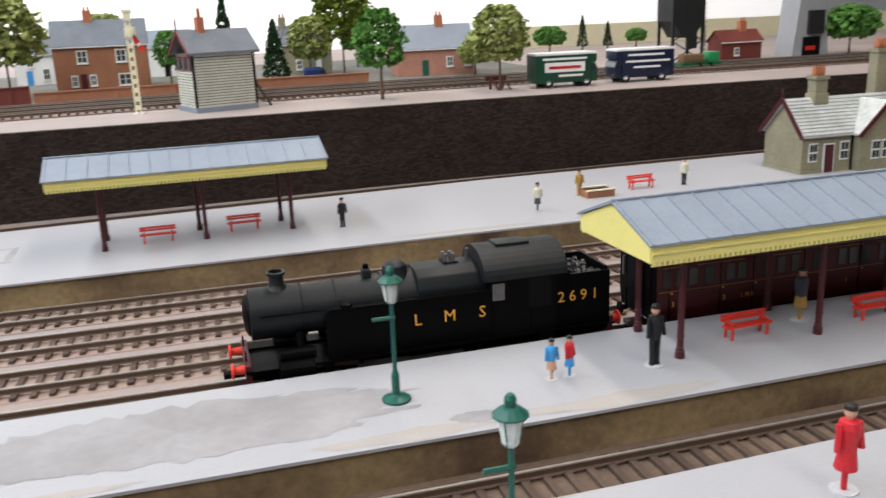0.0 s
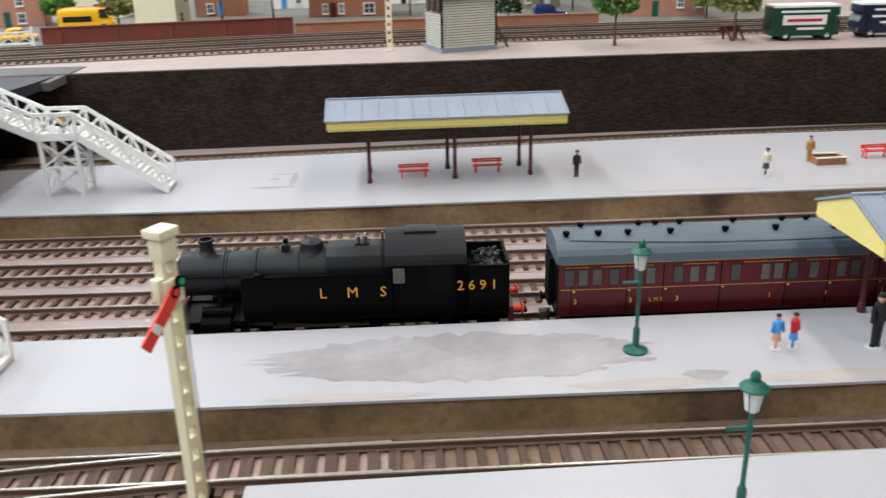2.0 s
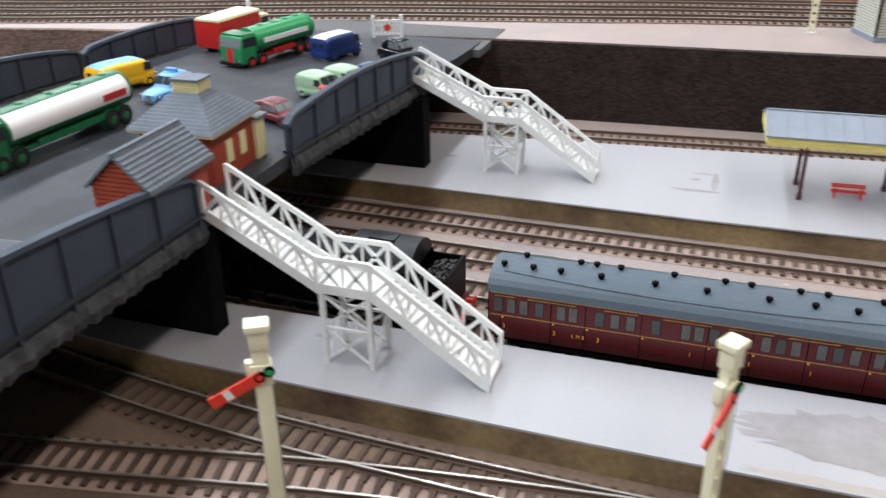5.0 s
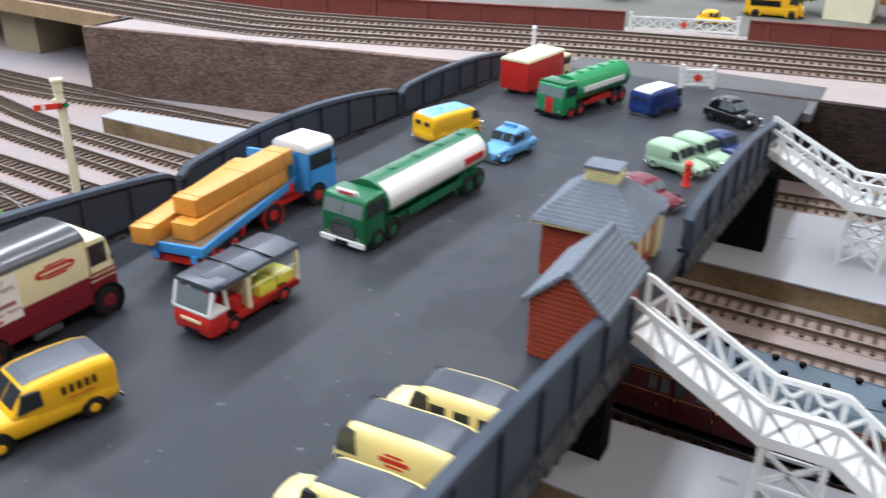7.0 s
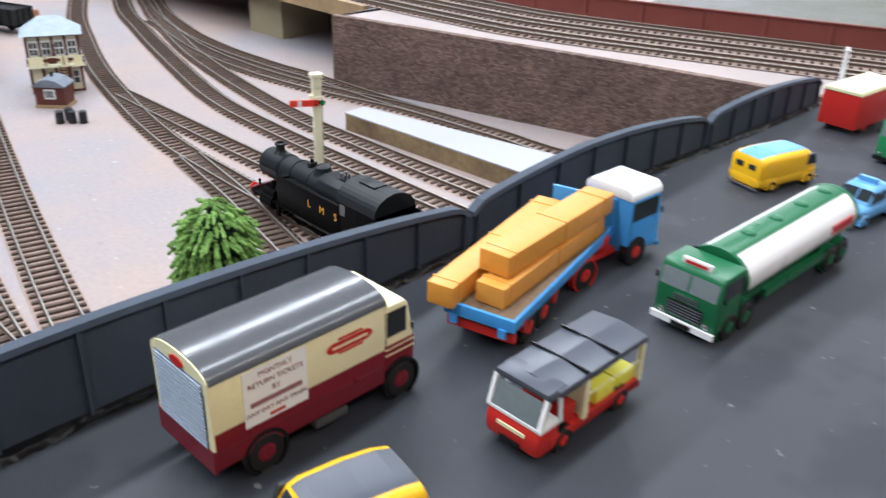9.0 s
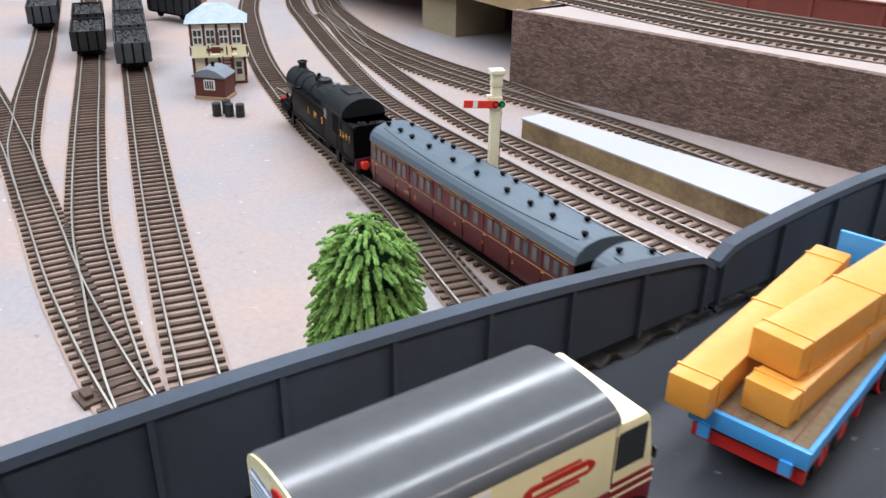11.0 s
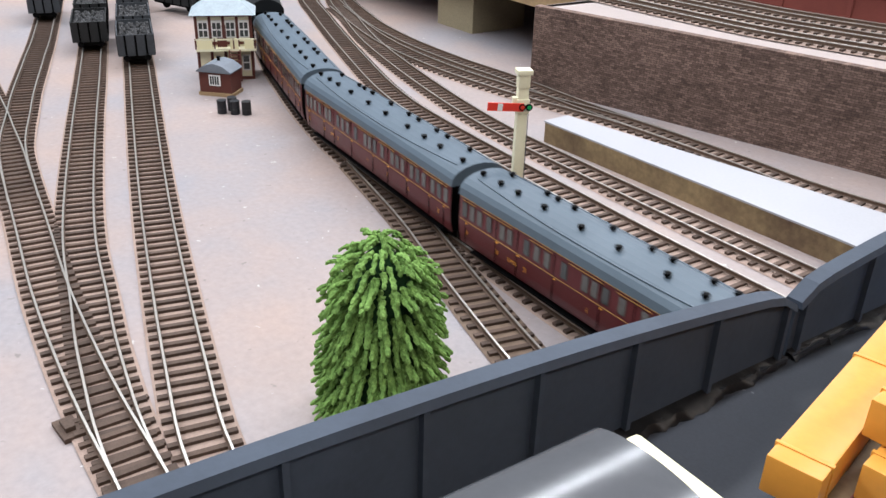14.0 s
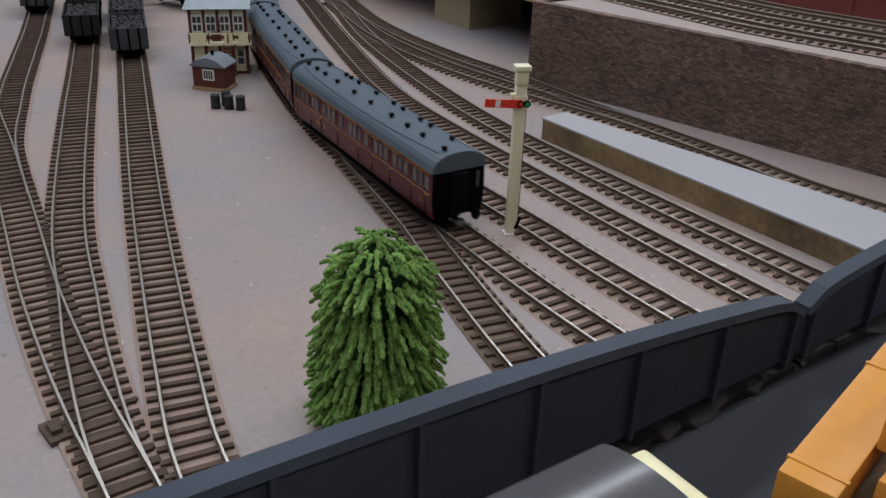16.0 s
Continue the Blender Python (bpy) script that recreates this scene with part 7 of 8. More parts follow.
DARKGREEN, DARKNAVY = paint("dark_green_enamel", (0.008, 0.055, 0.03)), paint("dark_navy_enamel", (0.008, 0.014, 0.04))
removal_lorry(0.371, 0.788, -91, DARKGREEN, "dark green removal lorry with white roof and panel", True)
removal_lorry(0.464, 0.796, 89, DARKNAVY, "dark navy removal lorry with white roof", False)
for x, y, h, r, m, sh, lab, sd in (
        (0.177, 0.773, 84, 23, LEAFMID, "round", "bright green leafy tree on the upper level", 1), (0.303, 0.788, 82, 27, LEAFOLIVE, "round", "sparse olive green tree on the upper level", 2),
        (-0.196, 1.02, 110, 41, LEAFOLIVE, "round", "large olive green tree by the houses", 3), (-0.025, 1.12, 68, 17, LEAFMID, "round", "dark green tree beside the brick house", 4),
        (0.102, 1.05, 76, 18, LEAFDARK, "cone", "dark green conifer behind the cabin", 5), (0.146, 1.06, 78, 25, LEAFOLIVE, "round", "large olive tree behind the cabin", 6),
        (0.202, 1.14, 128, 37, LEAFTALL, "round", "tall yellow-green tree behind the cottages", 7), (0.059, 1.50, 118, 22, LEAFDARK, "cone", "tall dark conifer in the distance", 8),
        (0.613, 1.40, 44, 27, LEAFMID, "round", "green tree in the distance", 9), (0.699, 1.45, 62, 11, LEAFDARK, "cone", "slim dark conifer in the distance", 10), (0.75, 1.45, 50, 10, LEAFDARK, "cone", "slim dark conifer in the distance", 11),
        (0.809, 1.45, 34, 18, LEAFMID, "round", "green tree in the distance", 12), (0.905, 1.0, 64, 36, LEAFMID, "round", "broad green tree near the coaling tower", 13),
        (-0.268, 1.06, 112, 37, LEAFTALL, "round", "dense green tree beside the cream house", 21), (-0.33, 1.32, 96, 40, LEAFMID, "round", "broad green tree far behind the houses", 22),
        (-0.12, 1.36, 92, 34, LEAFOLIVE, "round", "olive tree far behind the brick house", 23), (-0.65, 1.24, 80, 34, LEAFMID, "round", "broad green tree beyond the crossing", 24), (0.25, 1.30, 74, 24, LEAFMID, "round", "green tree behind the pink cottage", 25),
        (-0.40, 1.06, 46, 22, LEAFOLIVE, "round", "green bush beyond the boundary wall", 14), (-0.49, 1.10, 42, 20, LEAFMID, "round", "green bush beyond the boundary wall", 15), (0.345, 1.0, 44, 20, LEAFOLIVE, "round", "olive bush beside the cottage", 16), (-0.62, 1.02, 34, 18, LEAFMID, "round", "green bush beyond the boundary wall", 17)):
    leafy_tree(x, y, UPPER, h, r, m, lab, sd, sh)

# advertising van beyond the wall
av = small_car("yellow_lorry", -0.425, 1.02, -82, 66, 12, 30, V_YEL, V_RED, V_BLACK, "yellow box van with a red roof", van=True, z=UPPER, category="van", bonnet=0.1)
for s in (-1, 1):
    bars(av, 1, 12.2 * s, -10, 17, 34, 6.5, V_BLACK, 90)
small_car("yellow_car", -0.475, 0.935, -80, 38, 9, 16, V_YEL, V_YEL, V_BLACK, "yellow car behind the crossing gate", z=UPPER)
small_car("dark_blue_van", 0.155, 1.05, -88, 42, 10, 18, V_NAVY, V_NAVY, V_BLACK, "dark blue van beside the cottage", van=True, z=UPPER, category="van")

# coaling tower and water tower
ct = empty("coaling_tower", 0.634, 1.0, UPPER)
for x in (-22, 22):
    for y in (-18, 18):
        part("leg", box(x - 1.6, x + 1.6, y - 1.6, y + 1.6, 0, 90), WAGONBLACK, ct)
part("hopper", prism([(-8, 34), (8, 34), (24, 56), (24, 92), (-24, 92), (-24, 56)], -20, 20, "y"), WAGONBLACK, ct, "black coal hopper")
part("chute", box(-3, 12, -22, -18, 20, 80), WAGONBLACK, ct)
for z0, z1 in ((4, 30), (30, 54)):
    part("brace", bar((-22, -18, z0), (22, -18, z1), 1, 1.4), WAGONBLACK, ct)
    part("brace", bar((-22, -18, z1), (22, -18, z0), 1, 1.4), WAGONBLACK, ct)
for k in range(14):
    part("ladder_rung", box(33, 39, -1, 0, 4 + k * 6, 5 + k * 6), STEEL, ct)
part("ladder_side", bar((33, -0.5, 0), (27, -0.5, 92), 0.8, 0.8), STEEL, ct)
part("ladder_side", bar((39, -0.5, 0), (33, -0.5, 92), 0.8, 0.8), STEEL, ct)
tagged(ct, "black coaling tower with a hopper on braced legs", "tower")
wt = empty("coal_stage", 0.84, 1.02, UPPER)
part("tower", prism([(-30, 0), (30, 0), (18, 100), (-18, 100)], -20, 20, "y"), mat("grey_metal", (0.32, 0.33, 0.35), 0.6, grain=0.12), wt)
# flat black block on the solid tower paints a shaded doorway
part("opening", box(-14, 14, -22, -18, 0, 26), BLACKWALL, wt)
part("housing", box(-8, 16, -26, -19, 30, 62), WAGONBLACK, wt)
part("fire_glow_panel", box(-10, 6, -22.6, -21.8, 8, 14), V_RED, wt, "red panel")
tagged(wt, "grey sloping coal stage tower", "tower")
bs = empty("flat_wagon", 0.60, 0.90, UPPER, -2)
part("bed", box(-26, 26, -9, 9, 5, 8), V_GREEN, bs)
part("load", box(-24, 4, -8, 8, 8, 18), mat("brown_load", (0.16, 0.10, 0.05), 0.9, grain=0.3), bs, "brown load", bevel=1.5)
part("cab", box(10, 24, -8, 8, 8, 20), V_LEAF, bs, "green cab", bevel=1)
wheels(bs, 8, (-16, 16), 3.6, V_BLACK, 2.2)
tagged(bs, "green flatbed lorry with a brown load", "lorry")
bu = empty("buffer_stop", 0.305, 0.80, UPPER, 10)
for s in (-1, 1):
    part("frame", bar((s * 7, -14, 0), (s * 7, 4, 13), 1.4, 1.6), MAROONBOX, bu)
    part("upright", box(s * 7 - 1, s * 7 + 1, 3, 5, 0, 14), MAROONBOX, bu)
part("beam", box(-12, 12, 4, 6, 9, 13), MAROONBOX, bu)
tagged(bu, "rust brown buffer stop at the track end", "buffer stop")

# pale board behind the yard
tagged(done("backdrop", slab([(0.36, 1.62), (1.65, 1.62), (1.65, 1.635), (0.36, 1.635)], UPPER, 0.112), mat("cream_board", (0.72, 0.68, 0.48), 0.8, grain=0.02)), "pale cream board at the back of the layout", "backdrop", kind="structure")

# apron where the road meets the upper board
tagged(done("road_apron", slab([(-0.55, 0.664), (-0.327, 0.630), (-0.327, 0.72), (-0.545, 0.72)], UPPER - 0.006, UPPER + 0.0009), mat("apron_grey", (0.11, 0.108, 0.11), 0.7, grain=0.08, coarse=12, stain=0.5)), "worn grey apron at the end of the bridge road", "road", kind="structure")

# ---- train: vehicles look along their own minus x, rail head at z = 0 ----


def arc_profile(w, z0, z1, n=9):
    """Half-round roof section from (-w, z0) over (0, z1) to (w, z0)."""
    return [(w * math.cos(math.pi * i / n), z0 + (z1 - z0) * math.sin(math.pi * i / n)) for i in range(n + 1)]


def build_loco():
    t = empty("steam_locomotive")
    part("frame", box(-82, 82, -11, 11, 7, 12), BLACK, t)
    part("buffer_beam", box(-84, -81.5, -15.5, 15.5, 8, 15), MAROONPOST, t, "dull red buffer beam")
    part("rear_buffer_beam", box(81.5, 84, -15.5, 15.5, 8, 15), MAROONPOST, t, "red rear buffer beam")
    for x, s in ((-84, -1), (84, 1)):
        for y in (-10.5, 10.5):
            part("buffer", lathe([(1.6, 0), (1.6, 4.5), (3.2, 4.6), (3.2, 5.4), (2.4, 5.8)] if s > 0 else [(2.4, -5.8), (3.2, -5.4), (3.2, -4.6), (1.6, -4.5), (1.9, 0)], 12, "x", (x, y, 12)), REDPAINT, t, "red buffer")
        part("coupling", box(min(x, x + s * 9), max(x, x + s * 9), -2.5, 2.5, 5.5, 7.5), BLACK, t, bevel=0.4)
    # boiler, smokebox, tanks, cab, bunker
    part("smokebox", lathe([(8.5, -80), (10.6, -79.5), (10.6, -58)], 28, "x", (0, 0, 31)), LOCOTOP, t, "weathered black smokebox", smooth=True)
    part("smokebox_door", lathe([(1, -82.5), (6, -82), (8.6, -80.6), (8.8, -79.8)], 24, "x", (0, 0, 31)), BLACK, t, smooth=True)
    boiler = part("boiler", lathe([(10.0, -58), (10.4, -40), (11.0, -20), (11.4, -6)], 28, "x", (0, 0, 31)), LOCOTOP, t, "black boiler barrel dusted grey", smooth=True)
    for x in (-57.5, -43, -22, -8):
        r = 10.25 + (x + 58) * 0.026
        part("boiler_band", lathe([(r + 0.25, x), (r + 0.25, x + 1)], 28, "x", (0, 0, 31)), LOCOTOP, boiler, smooth=False)
    part("firebox", prism([(-12, 20), (12, 20), (12, 36), (10, 41), (5, 43.6), (-5, 43.6), (-10, 41), (-12, 36)], -7.5, 25, "x"), LOCOTOP, t, bevel=0.6)
    part("chimney", lathe([(5.0, 40.5), (3.8, 42), (3.2, 43), (3.1, 46.4), (4.1, 46.8), (4.1, 47.8), (3.0, 48.0), (2.8, 45)], 20, "z", (-67, 0, 0)), LOCOTOP, t, smooth=True)
    part("dome", lathe([(7.2, 40), (6.0, 41.8), (5.6, 43.5), (5.2, 45.2), (3.4, 46.4), (0.5, 46.8)], 22, "z", (-15, 0, 0)), LOCOTOP, t, smooth=True)
    tf = part("top_feed", box(-30, -26, -3, 3, 40.5, 44.6), LOCOTOP, t, bevel=0.8)
    part("feed_cap", lathe([(1.4, 45), (1.4, 46.6), (0.4, 47)], 10, "z", (-28, 0, 0)), BLACK, tf)
    sv = part("safety_valve", box(6.5, 13.5, -3.5, 3.5, 43.4, 44.4), LOCOTOP, t)
    for x, y in ((8, -1.8), (11.5, -1.8), (8, 1.8), (11.5, 1.8)):
        part("valve_pillar", lathe([(0.9, 44.4), (0.7, 47.2), (1.1, 47.6), (0.3, 48)], 8, "z", (x, y, 0)), STEEL, sv)
    part("whistle", rod((20, 4, 43), (20, 4, 47.5), 0.7), STEEL, t)
    for s in (-1, 1):
        y0, y1 = (13.0, 16.2) if s > 0 else (-16.2, -13.0)
        tank = part("side_tank", prism([(-49, 13), (26, 13), (26, 34), (-47, 34), (-49, 32.5)], min(12 * s, 16 * s), max(12 * s, 16 * s), "y"), BLACK, t, "black side tank with gold lettering", bevel=0.35)
        part("tank_filler", lathe([(2.6, 34), (2.6, 35.2), (1.5, 35.6)], 12, "z", (-40, 13.5 * s, 0)), BLACK, tank)
        part("beading", box(-48, 25, 16.0 * s - 0.25, 16.0 * s + 0.25, 33.4, 34.2), BLACK, tank)
        part("running_plate", box(-84, 82, min(9 * s, 16.5 * s), max(9 * s, 16.5 * s), 12, 13), BLACK, t)
        part("cylinder", lathe([(4.6, -70), (5.2, -69.6), (5.2, -55.4), (4.6, -55)], 16, "x", (0, 13 * s, 10.5)), BLACK, t, "black outside cylinder")
        part("steam_pipe", rod((-60, 14 * s, 14), (-60, 11 * s, 25), 1.7, 10), BLACK, t)
        part("valve_chest", lathe([(2.6, -69), (2.6, -54)], 12, "x", (0, 13.5 * s, 17)), BLACK, t)
        part("handrail", rod((-76, 11 * s, 33), (-50, 11.3 * s, 33), 0.35), BLACK, t)
        for x in (-34, -12, 10):
            wh = part("driving_wheel", lathe([(2.5, -1.4), (8.6, -1.5), (9.3, -1.0), (9.3, 1.5), (2.5, 1.2)], 24, "y", (x, 8.6 * s, 9.2)), BLACK, t)
        part("coupling_rod", box(-36, 12, min(10.6 * s, 11.4 * s), max(10.6 * s, 11.4 * s), 6.2, 8.0), STEEL, t, "steel coupling rod")
        part("connecting_rod", bar((-56, 12.4 * s, 10.5), (-13, 12.0 * s, 7.5), 0.8, 1.8), STEEL, t)
        part("slide_bar", box(-56, -42, min(12 * s, 14 * s), max(12 * s, 14 * s), 11.4, 12.2), STEEL, t)
        part("expansion_link", bar((-35, 13 * s, 9), (-31, 13 * s, 17), 1.2, 1.6), BLACK, t)
        part("leading_wheel", lathe([(1.5, -1.3), (5.6, -1.3), (6.0, -0.8), (6.0, 1.3), (1.5, 1.0)], 18, "y", (-70, 8.6 * s, 6)), BLACK, t)
        for x in (52, 72):
            part("trailing_wheel", lathe([(1.5, -1.3), (5.0, -1.3), (5.4, -0.8), (5.4, 1.3), (1.5, 1.0)], 18, "y", (x, 8.6 * s, 5.4)), BLACK, t)
        part("step", box(-51, -47, min(15 * s, 16.4 * s), max(15 * s, 16.4 * s), 3.5, 12), BLACK, t)
        part("cab_step", box(48, 54, min(14.5 * s, 16.4 * s), max(14.5 * s, 16.4 * s), 3.5, 13), BLACK, t)
        side = part("cab_side", box(24, 62, min(15.2 * s, 16 * s), max(15.2 * s, 16 * s), 13, 38.5), BLACK, t)
        win = part("cab_window", box(25.6, 30.0, min(15.9 * s, 16.2 * s), max(15.9 * s, 16.2 * s), 29.5, 35.6), PANEGREY, t, "grey cab window")
        part("window_frame", box(25.0, 30.6, min(15.8 * s, 16.1 * s), max(15.8 * s, 16.1 * s), 29, 36.2), STEEL, win)
        # black plate on the solid cab side paints the dark interior
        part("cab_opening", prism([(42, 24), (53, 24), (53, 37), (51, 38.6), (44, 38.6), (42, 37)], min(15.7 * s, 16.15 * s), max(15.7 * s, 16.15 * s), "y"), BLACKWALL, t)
        part("cab_door", box(43, 50.5, min(15.9 * s, 16.4 * s), max(15.9 * s, 16.4 * s), 13.5, 24), BLACK, t)
        part("bunker_side", box(55, 82, min(14.8 * s, 16 * s), max(14.8 * s, 16 * s), 13, 36.5), BLACK, t, bevel=0.3)
        rz = 180 if s > 0 else 0
        sx = -1 if s > 0 else 1
        for ch, x in (("L", -9.5), ("M", 5), ("S", 20)):
            text_on(ch, 5.0, GOLD, tank, mm(x if s < 0 else 6 - x, 16.15 * s, 25.0, 90, 0, rz), "letter", "gold serif letter")
        for k, ch in enumerate("2691"):
            text_on(ch, 4.8, GOLD, t, mm(66 - s * (-8.2 + 5.5 * k), 16.15 * s, 26.6, 90, 0, rz), "number", "gold running number")
    part("cab_roof", prism(arc_profile(16.4, 37.5, 49.6, 16), 21.5, 61, "x"), LOCOTOP, t, "grey-black curved cab roof", smooth=False)
    part("roof_hatch", prism([(-5, 48.6), (5, 48.6), (5, 50.2), (-5, 50.2)], 31, 47, "x"), LOCOTOP, t, bevel=0.4)
    part("cab_front", box(23.5, 25.5, -15.5, 15.5, 13, 38), BLACK, t)
    part("bunker_rear", prism([(-15.5, 13), (15.5, 13), (15.5, 34), (13, 37.5), (-13, 37.5), (-15.5, 34)], 80.5, 82, "x"), BLACK, t)
    part("bunker_floor", box(62, 81, -15, 15, 13, 31), BLACK, t)
    coal = bmesh.new()
    rng = random.Random(4)
    for i in range(130):
        x, y, r = rng.uniform(66, 79), rng.uniform(-12.5, 12.5), rng.uniform(0.8, 1.7)
        lathe([(r * 0.3, -r), (r, -r * 0.3), (r * 0.8, r * 0.6), (0.1, r * 0.9)], 5, "z", (x, y, 32 + rng.uniform(0, 2.5)), coal)
    tagged(part("coal", coal, mat("coal", (0.018, 0.018, 0.019), 0.35, grain=0.4), t, "black coal in the bunker"), kind="stuff")
    for y in (-9, 9):
        part("lamp_iron", box(-83.5, -82.8, y - 0.8, y + 0.8, 15, 19), BLACK, t)
    return tagged(t, "black tank locomotive lettered in gold, running on track", "locomotive")


def build_coach():
    t = empty("railway_coach")
    L = 100.0
    body = part("body", prism([(-15.2, 8.6), (15.2, 8.6), (16.3, 14), (16.8, 21), (16.4, 36), (-16.4, 36), (-16.8, 21), (-16.3, 14)], -L, L, "x"), LAKE, t, "crimson lake panelled coach side", bevel=0.3)
    n = 12
    prof = [(16.9 * math.cos(math.pi * i / n), 35.5 + 10.5 * math.sin(math.pi * i / n) ** 0.75 if 0 < i < n else 35.5) for i in range(n + 1)]
    roof = part("roof", prism(prof, -L - 0.8, L + 0.8, "x"), COACHROOF, t, "grey arched coach roof", smooth=False)
    for s in (-1, 1):
        # rain strip bowed towards the ends
        rows = []
        for i in range(17):
            x, y = -L + 6 + (2 * L - 12) * i / 16, 13.4 - 3.6 * (abs(i - 8) / 8) ** 2.2
            z = 35.5 + 10.5 * math.sin(math.acos(y / 16.9)) ** 0.75
            rows.append([(x, s * y + u, z + w) for u, w in ((-0.35, -0.3), (0.35, -0.3), (0.35, 0.45), (-0.35, 0.45))])
        bm = loft(rows)
        part("rain_strip", bm, COACHROOF, roof)
    vents = [(-95, -6), (-86, 6), (-80, -6), (-66, -6), (-58, 6), (-50, 6), (-46, -6), (-38, 6), (-20, -6), (-12, 6), (4, -6), (12, 6), (24, 6), (32, -6), (46, 6), (52, -6), (58, 6), (70, -6), (82, 6), (94, -6)]
    for x, y in vents:
        z = 35.5 + 10.5 * math.sin(math.acos(abs(y) / 16.9)) ** 0.75
        part("ventilator", lathe([(1.0, z - 0.8), (1.0, z + 0.8), (1.7, z + 1.0), (1.7, z + 2.2), (0.6, z + 2.5)], 10, "z", (x, y, 0)), BLACK, roof)
    groups = [-95, -88.5, -82, -74, -63, -57, -44, -36.5, -29, -17, -3, 3, 10, 20, 33, 39.5, 46, 57, 64, 71, 81, 88, 95]
    for s in (-1, 1):
        lo, hi = (min(16.3 * s, 16.75 * s), max(16.3 * s, 16.75 * s))
        for k, x in enumerate(groups):
            w = 2.0
            win = part("window_frame", box(x - w - 0.5, x + w + 0.5, lo, hi, 24.2, 33), mat_lake_dark, body)
            part("pane", box(x - w, x + w, min(16.2 * s, 16.9 * s), max(16.2 * s, 16.9 * s), 24.8, 32.4), PANEGREY if k % 3 else WINDOW, win)
        for x in (-94, -68, -51, -24, 7, 27, 51, 77, 93):
            part("door_seam", box(x - 0.15, x + 0.15, min(16.4 * s, 16.85 * s), max(16.4 * s, 16.85 * s), 10, 34.5), BLACK, body)
            part("door_handle", box(x + 0.8, x + 1.8, min(16.5 * s, 17.3 * s), max(16.5 * s, 17.3 * s), 21.5, 22.0), GOLD, body, "small brass door handle")
        for z, a, b in ((22.6, -L + 1, L - 1), (35.2, -L + 1, L - 1)):
            part("lining", box(a, b, min(16.5 * s, 17.0 * s), max(16.5 * s, 17.0 * s), z, z + 0.28), LINING, body, "thin gold lining")
        for a, b in ((-97, -86), (-80, -56), (-42, -26), (-14, 8), (16, 36), (42, 64), (70, 96)):
            part("lining", box(a, b, min(16.4 * s, 16.95 * s), max(16.4 * s, 16.95 * s), 33.6, 33.8), LINING, body, "thin gold lining")
        rz = 180 if s > 0 else 0
        for ch, x in (("3", -92), ("3", -66), ("L M S", -54), ("3", -44), ("1", 0), ("1", 27), ("1", 54), ("3", 88)):
            text_on(ch, 2.5 if len(ch) == 1 else 2.0, GOLD, body, mm(x, 17.0 * s, 16.6, 90, 0, rz), "lettering", "small gold class number or letters")
        part("solebar", box(-L + 2, L - 2, min(12.5 * s, 13.5 * s), max(12.5 * s, 13.5 * s), 6.5, 9.5), BLACK, t)
        part("footboard", box(-L + 10, L - 10, min(13 * s, 16 * s), max(13 * s, 16 * s), 5.8, 6.6), BLACK, t)
    for s in (-1, 1):
        end = part("end_panel", prism([(-14.8, 9), (14.8, 9), (16.3, 15), (16.6, 21), (16.3, 36), (14.6, 40.6), (10.5, 43.6), (0, 45.6), (-10.5, 43.6), (-14.6, 40.6), (-16.3, 36), (-16.6, 21), (-16.3, 15)], s * L + min(0, 0.5 * s), s * L + max(0, 0.5 * s), "x"), BLACK, t, "black coach end")
        part("gangway", box(s * L + min(0, 2.6 * s), s * L + max(0, 2.6 * s), -5.4, 5.4, 10, 34), BLACKWALL, end, "black corridor gangway", 0.5)
        part("brake_pipe", rod((s * (L + 1.2), 8, 9), (s * (L + 1.2), 8, 19), 0.6), BLACK, end)
        part("tail_lamp_iron", box(s * L + min(0, 1.6 * s), s * L + max(0, 1.6 * s), 11, 12.4, 24, 33), STEEL, end)
        part("end_handrail", rod((s * (L + 1.0), -13, 16), (s * (L + 1.0), -13, 34), 0.35), BLACK, end)
        part("coupling_hook", box(s * L + min(0, 6 * s), s * L + max(0, 6 * s), -2.4, 2.4, 3.6, 5.6), STEEL, t)
        for y in (-12, -4, 4, 12):
            part("end_step", box(s * L + min(0, 1.5 * s), s * L + max(0, 1.5 * s), y - 0.6, y + 0.6, 12 + abs(y), 13 + abs(y)), BLACK, end)
        for y in (-10.5, 10.5):
            part("buffer", lathe(sorted([(1.4, s * L), (1.4, s * (L + 3)), (3.0, s * (L + 3.1)), (3.0, s * (L + 3.8))], key=lambda p: p[1]), 12, "x", (0, y, 8)), BLACK, t)
        bogie = part("bogie", box(s * 72 - 17, s * 72 + 17, -12, 12, 4, 7.5), BLACK, t, bevel=0.5)
        for dx in (-12, 12):
            for y in (-8.6, 8.6):
                part("wheel", lathe([(1.5, -1.2), (6, -1.2), (6.4, -0.8), (6.4, 1.2), (1.5, 1)], 16, "y", (s * 72 + dx, y, 6.4)), BLACK, bogie)
    part("battery_box", box(-16, 12, -12, 12, 2.5, 7), BLACK, t, bevel=0.5)
    part("queen_post", box(24, 40, -10, 10, 3.5, 6), BLACK, t)
    return tagged(t, "crimson passenger coach with grey roof, gold lined", "coach", "coaches of the train")


LINING = mat("faded_gold_lining", (0.36, 0.20, 0.06), 0.5)
mat_lake_dark = mat("crimson_window_frame", (0.05, 0.008, 0.009), 0.35)
loco = build_loco()
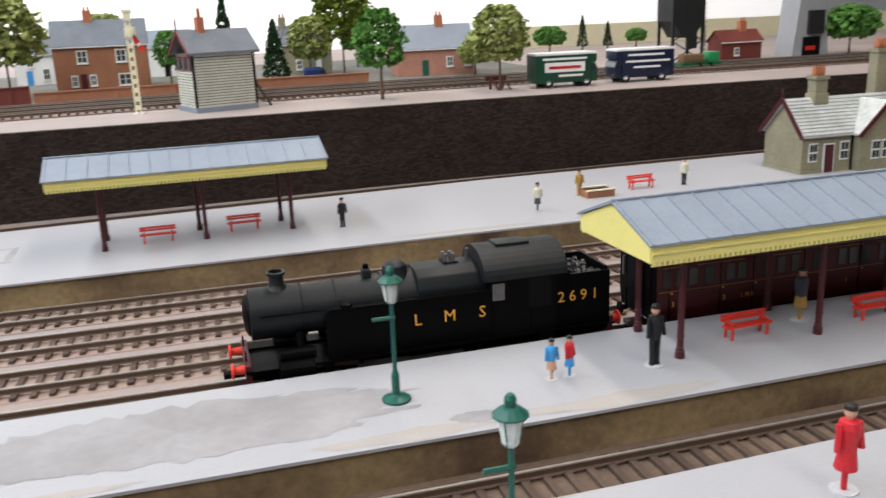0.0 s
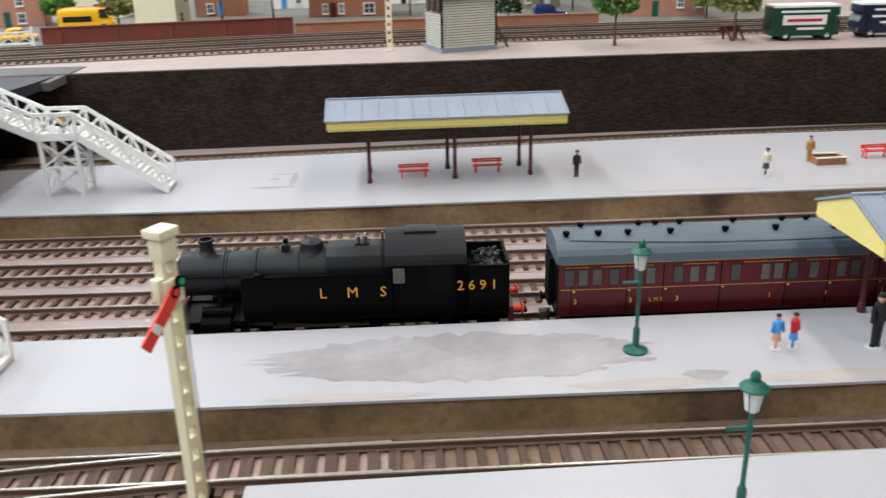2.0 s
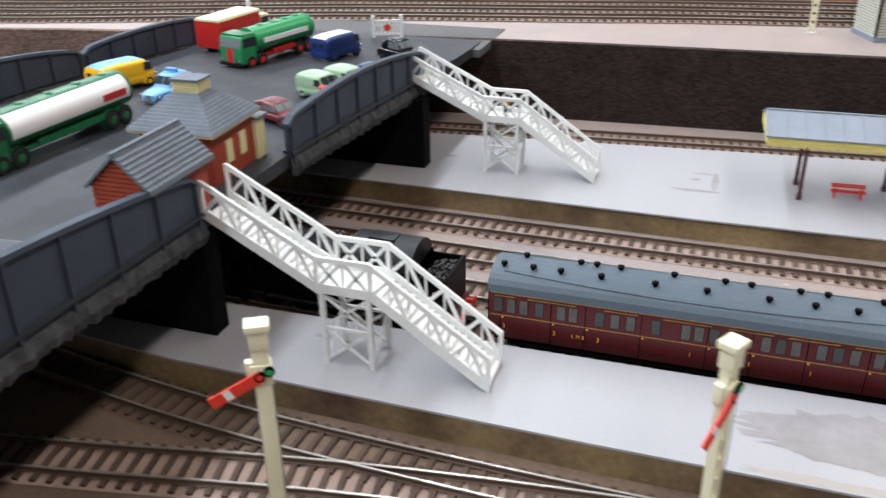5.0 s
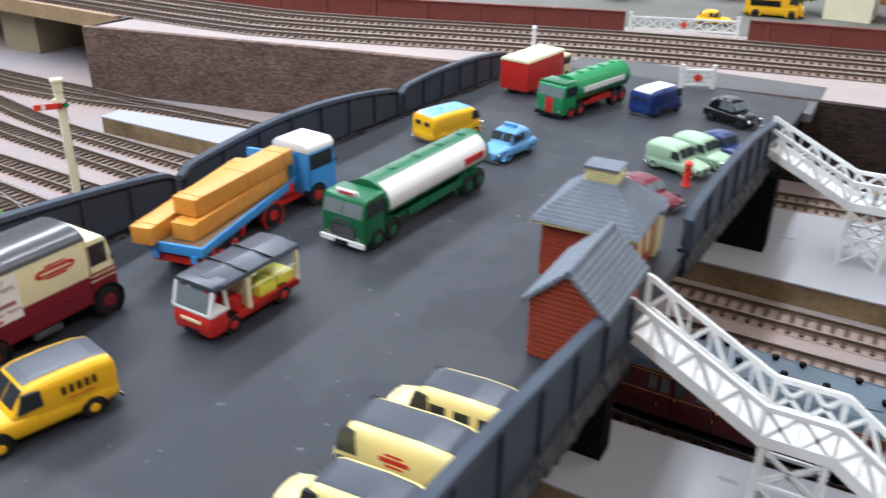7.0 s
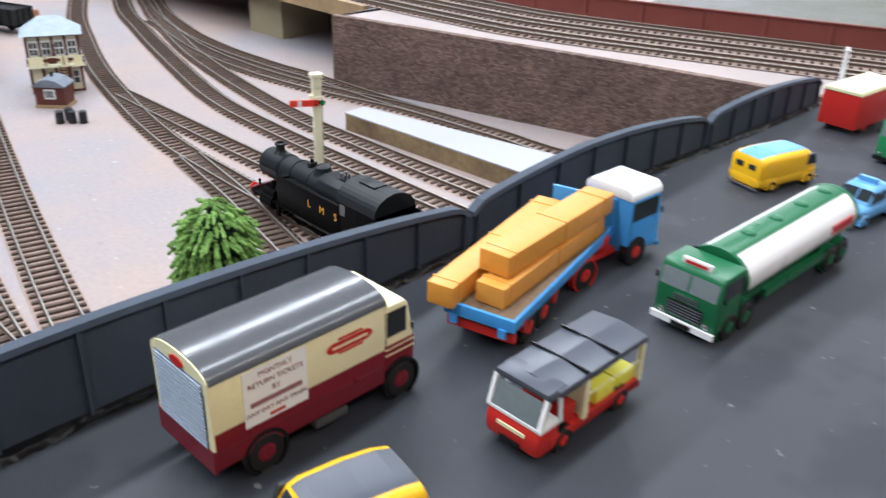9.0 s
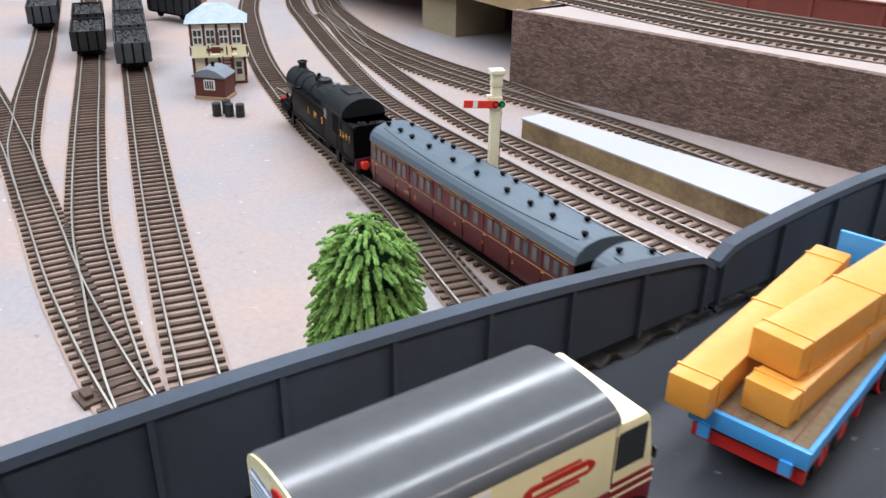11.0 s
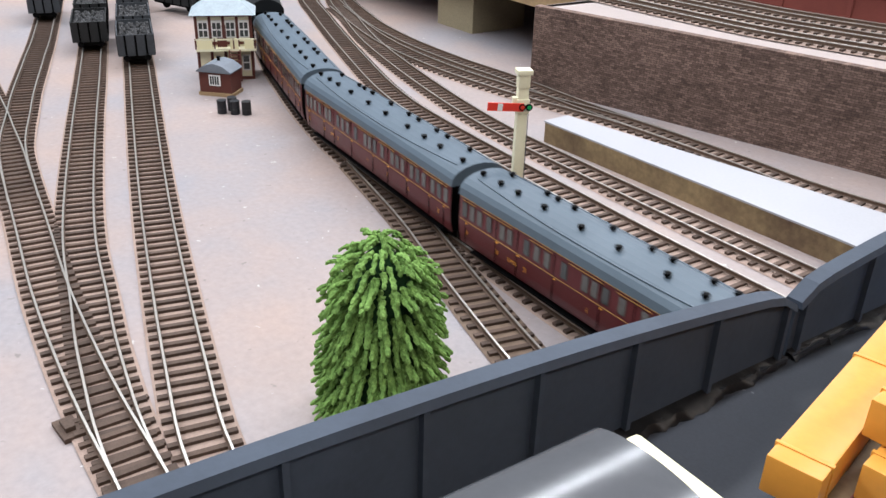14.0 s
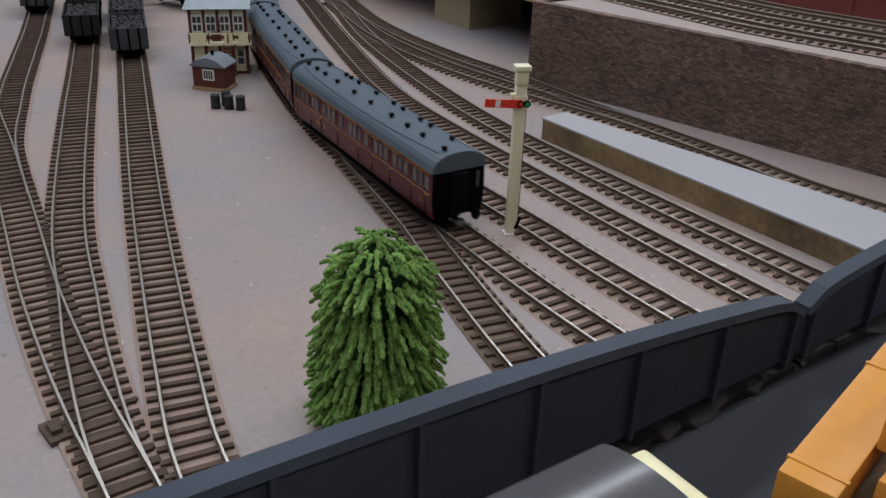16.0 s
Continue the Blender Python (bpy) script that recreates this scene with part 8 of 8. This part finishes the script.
# the body is a little shorter behind the chimney; wheels keep their round shape
for ob in loco.children_recursive:
    if ob.type == "MESH":
        if ob.matrix_basis.translation.length > 1e-6:
            ob.location.x = -0.067 + (ob.location.x + 0.067) * 0.94
        elif "wheel" in ob.name:
            mid = sum(v.co.x for v in ob.data.vertices) / len(ob.data.vertices)
            ob.data.transform(Matrix.Translation(((mid + 0.067) * -0.06, 0, 0)))
        else:
            ob.data.transform(Matrix.Translation((-0.067, 0, 0)) @ Matrix.Diagonal((0.94, 1, 1, 1)) @ Matrix.Translation((0.067, 0, 0)))
first = build_coach()
coaches = [first, copy_thing(first, pose(0, 0.3, 0)), copy_thing(first, pose(0, 0.6, 0))]


# ---- motion ----
F_PATH = smooth_line(F_LINE, 0.004)
F_S = np.concatenate([[0], np.cumsum(np.linalg.norm(np.diff(F_PATH, axis=0), axis=1))])
F_ZERO = float(np.interp(0.0, -F_PATH[:, 0], F_S))
TIMES = [0, 0.5, 1, 1.5, 2, 2.5, 3, 3.5, 4, 4.5, 5, 5.5, 6, 6.5, 7, 7.5, 8, 8.5, 9, 9.5, 10, 10.5, 11, 11.5, 12, 12.5, 13, 13.5, 14, 14.5, 15, 15.5, 16]
RUN_T = [0, 1.5, 3, 4, 5.5, 7, 8, 9, 10, 12.5, 13.5, 14.5, 16]
RUN_S = [-0.028, 0.088, 0.203, 0.286, 0.43, 0.600, 0.712, 0.826, 0.936, 1.2345, 1.337, 1.446, 1.616]


def on_track(s):
    return np.array([np.interp(s, F_S, F_PATH[:, 0]), np.interp(s, F_S, F_PATH[:, 1])])


def run(t):
    """Smooth distance of the chimney along the line at time t."""
    T, S = np.array(RUN_T), np.array(RUN_S)
    v = np.gradient(S, T)
    i = min(len(T) - 2, max(0, int(np.searchsorted(T, t) - 1)))
    h = T[i + 1] - T[i]
    u = (t - T[i]) / h
    return (S[i] * (1 + 2 * u) + h * v[i] * u) * (1 - u) ** 2 + (S[i + 1] * (3 - 2 * u) + h * v[i + 1] * (u - 1)) * u * u


def rows_for(behind, wheelbase):
    """Poses of a vehicle whose middle is that far behind the chimney; its front looks along its own minus x."""
    rows = []
    for t in TIMES:
        s = F_ZERO + run(t) - behind
        a, b = on_track(s + wheelbase / 2), on_track(s - wheelbase / 2)
        c = (a + b) / 2
        rows.append((t, pose(c[0], c[1], 0.0045, 0, 0, math.degrees(math.atan2((b - a)[1], (b - a)[0])))))
    return rows


def motions():
    walk(loco, rows_for(0.067, 0.10))
    for i, c in enumerate(coaches):
        walk(c, rows_for(0.2625 + 0.210 * i, 0.140))


motions()
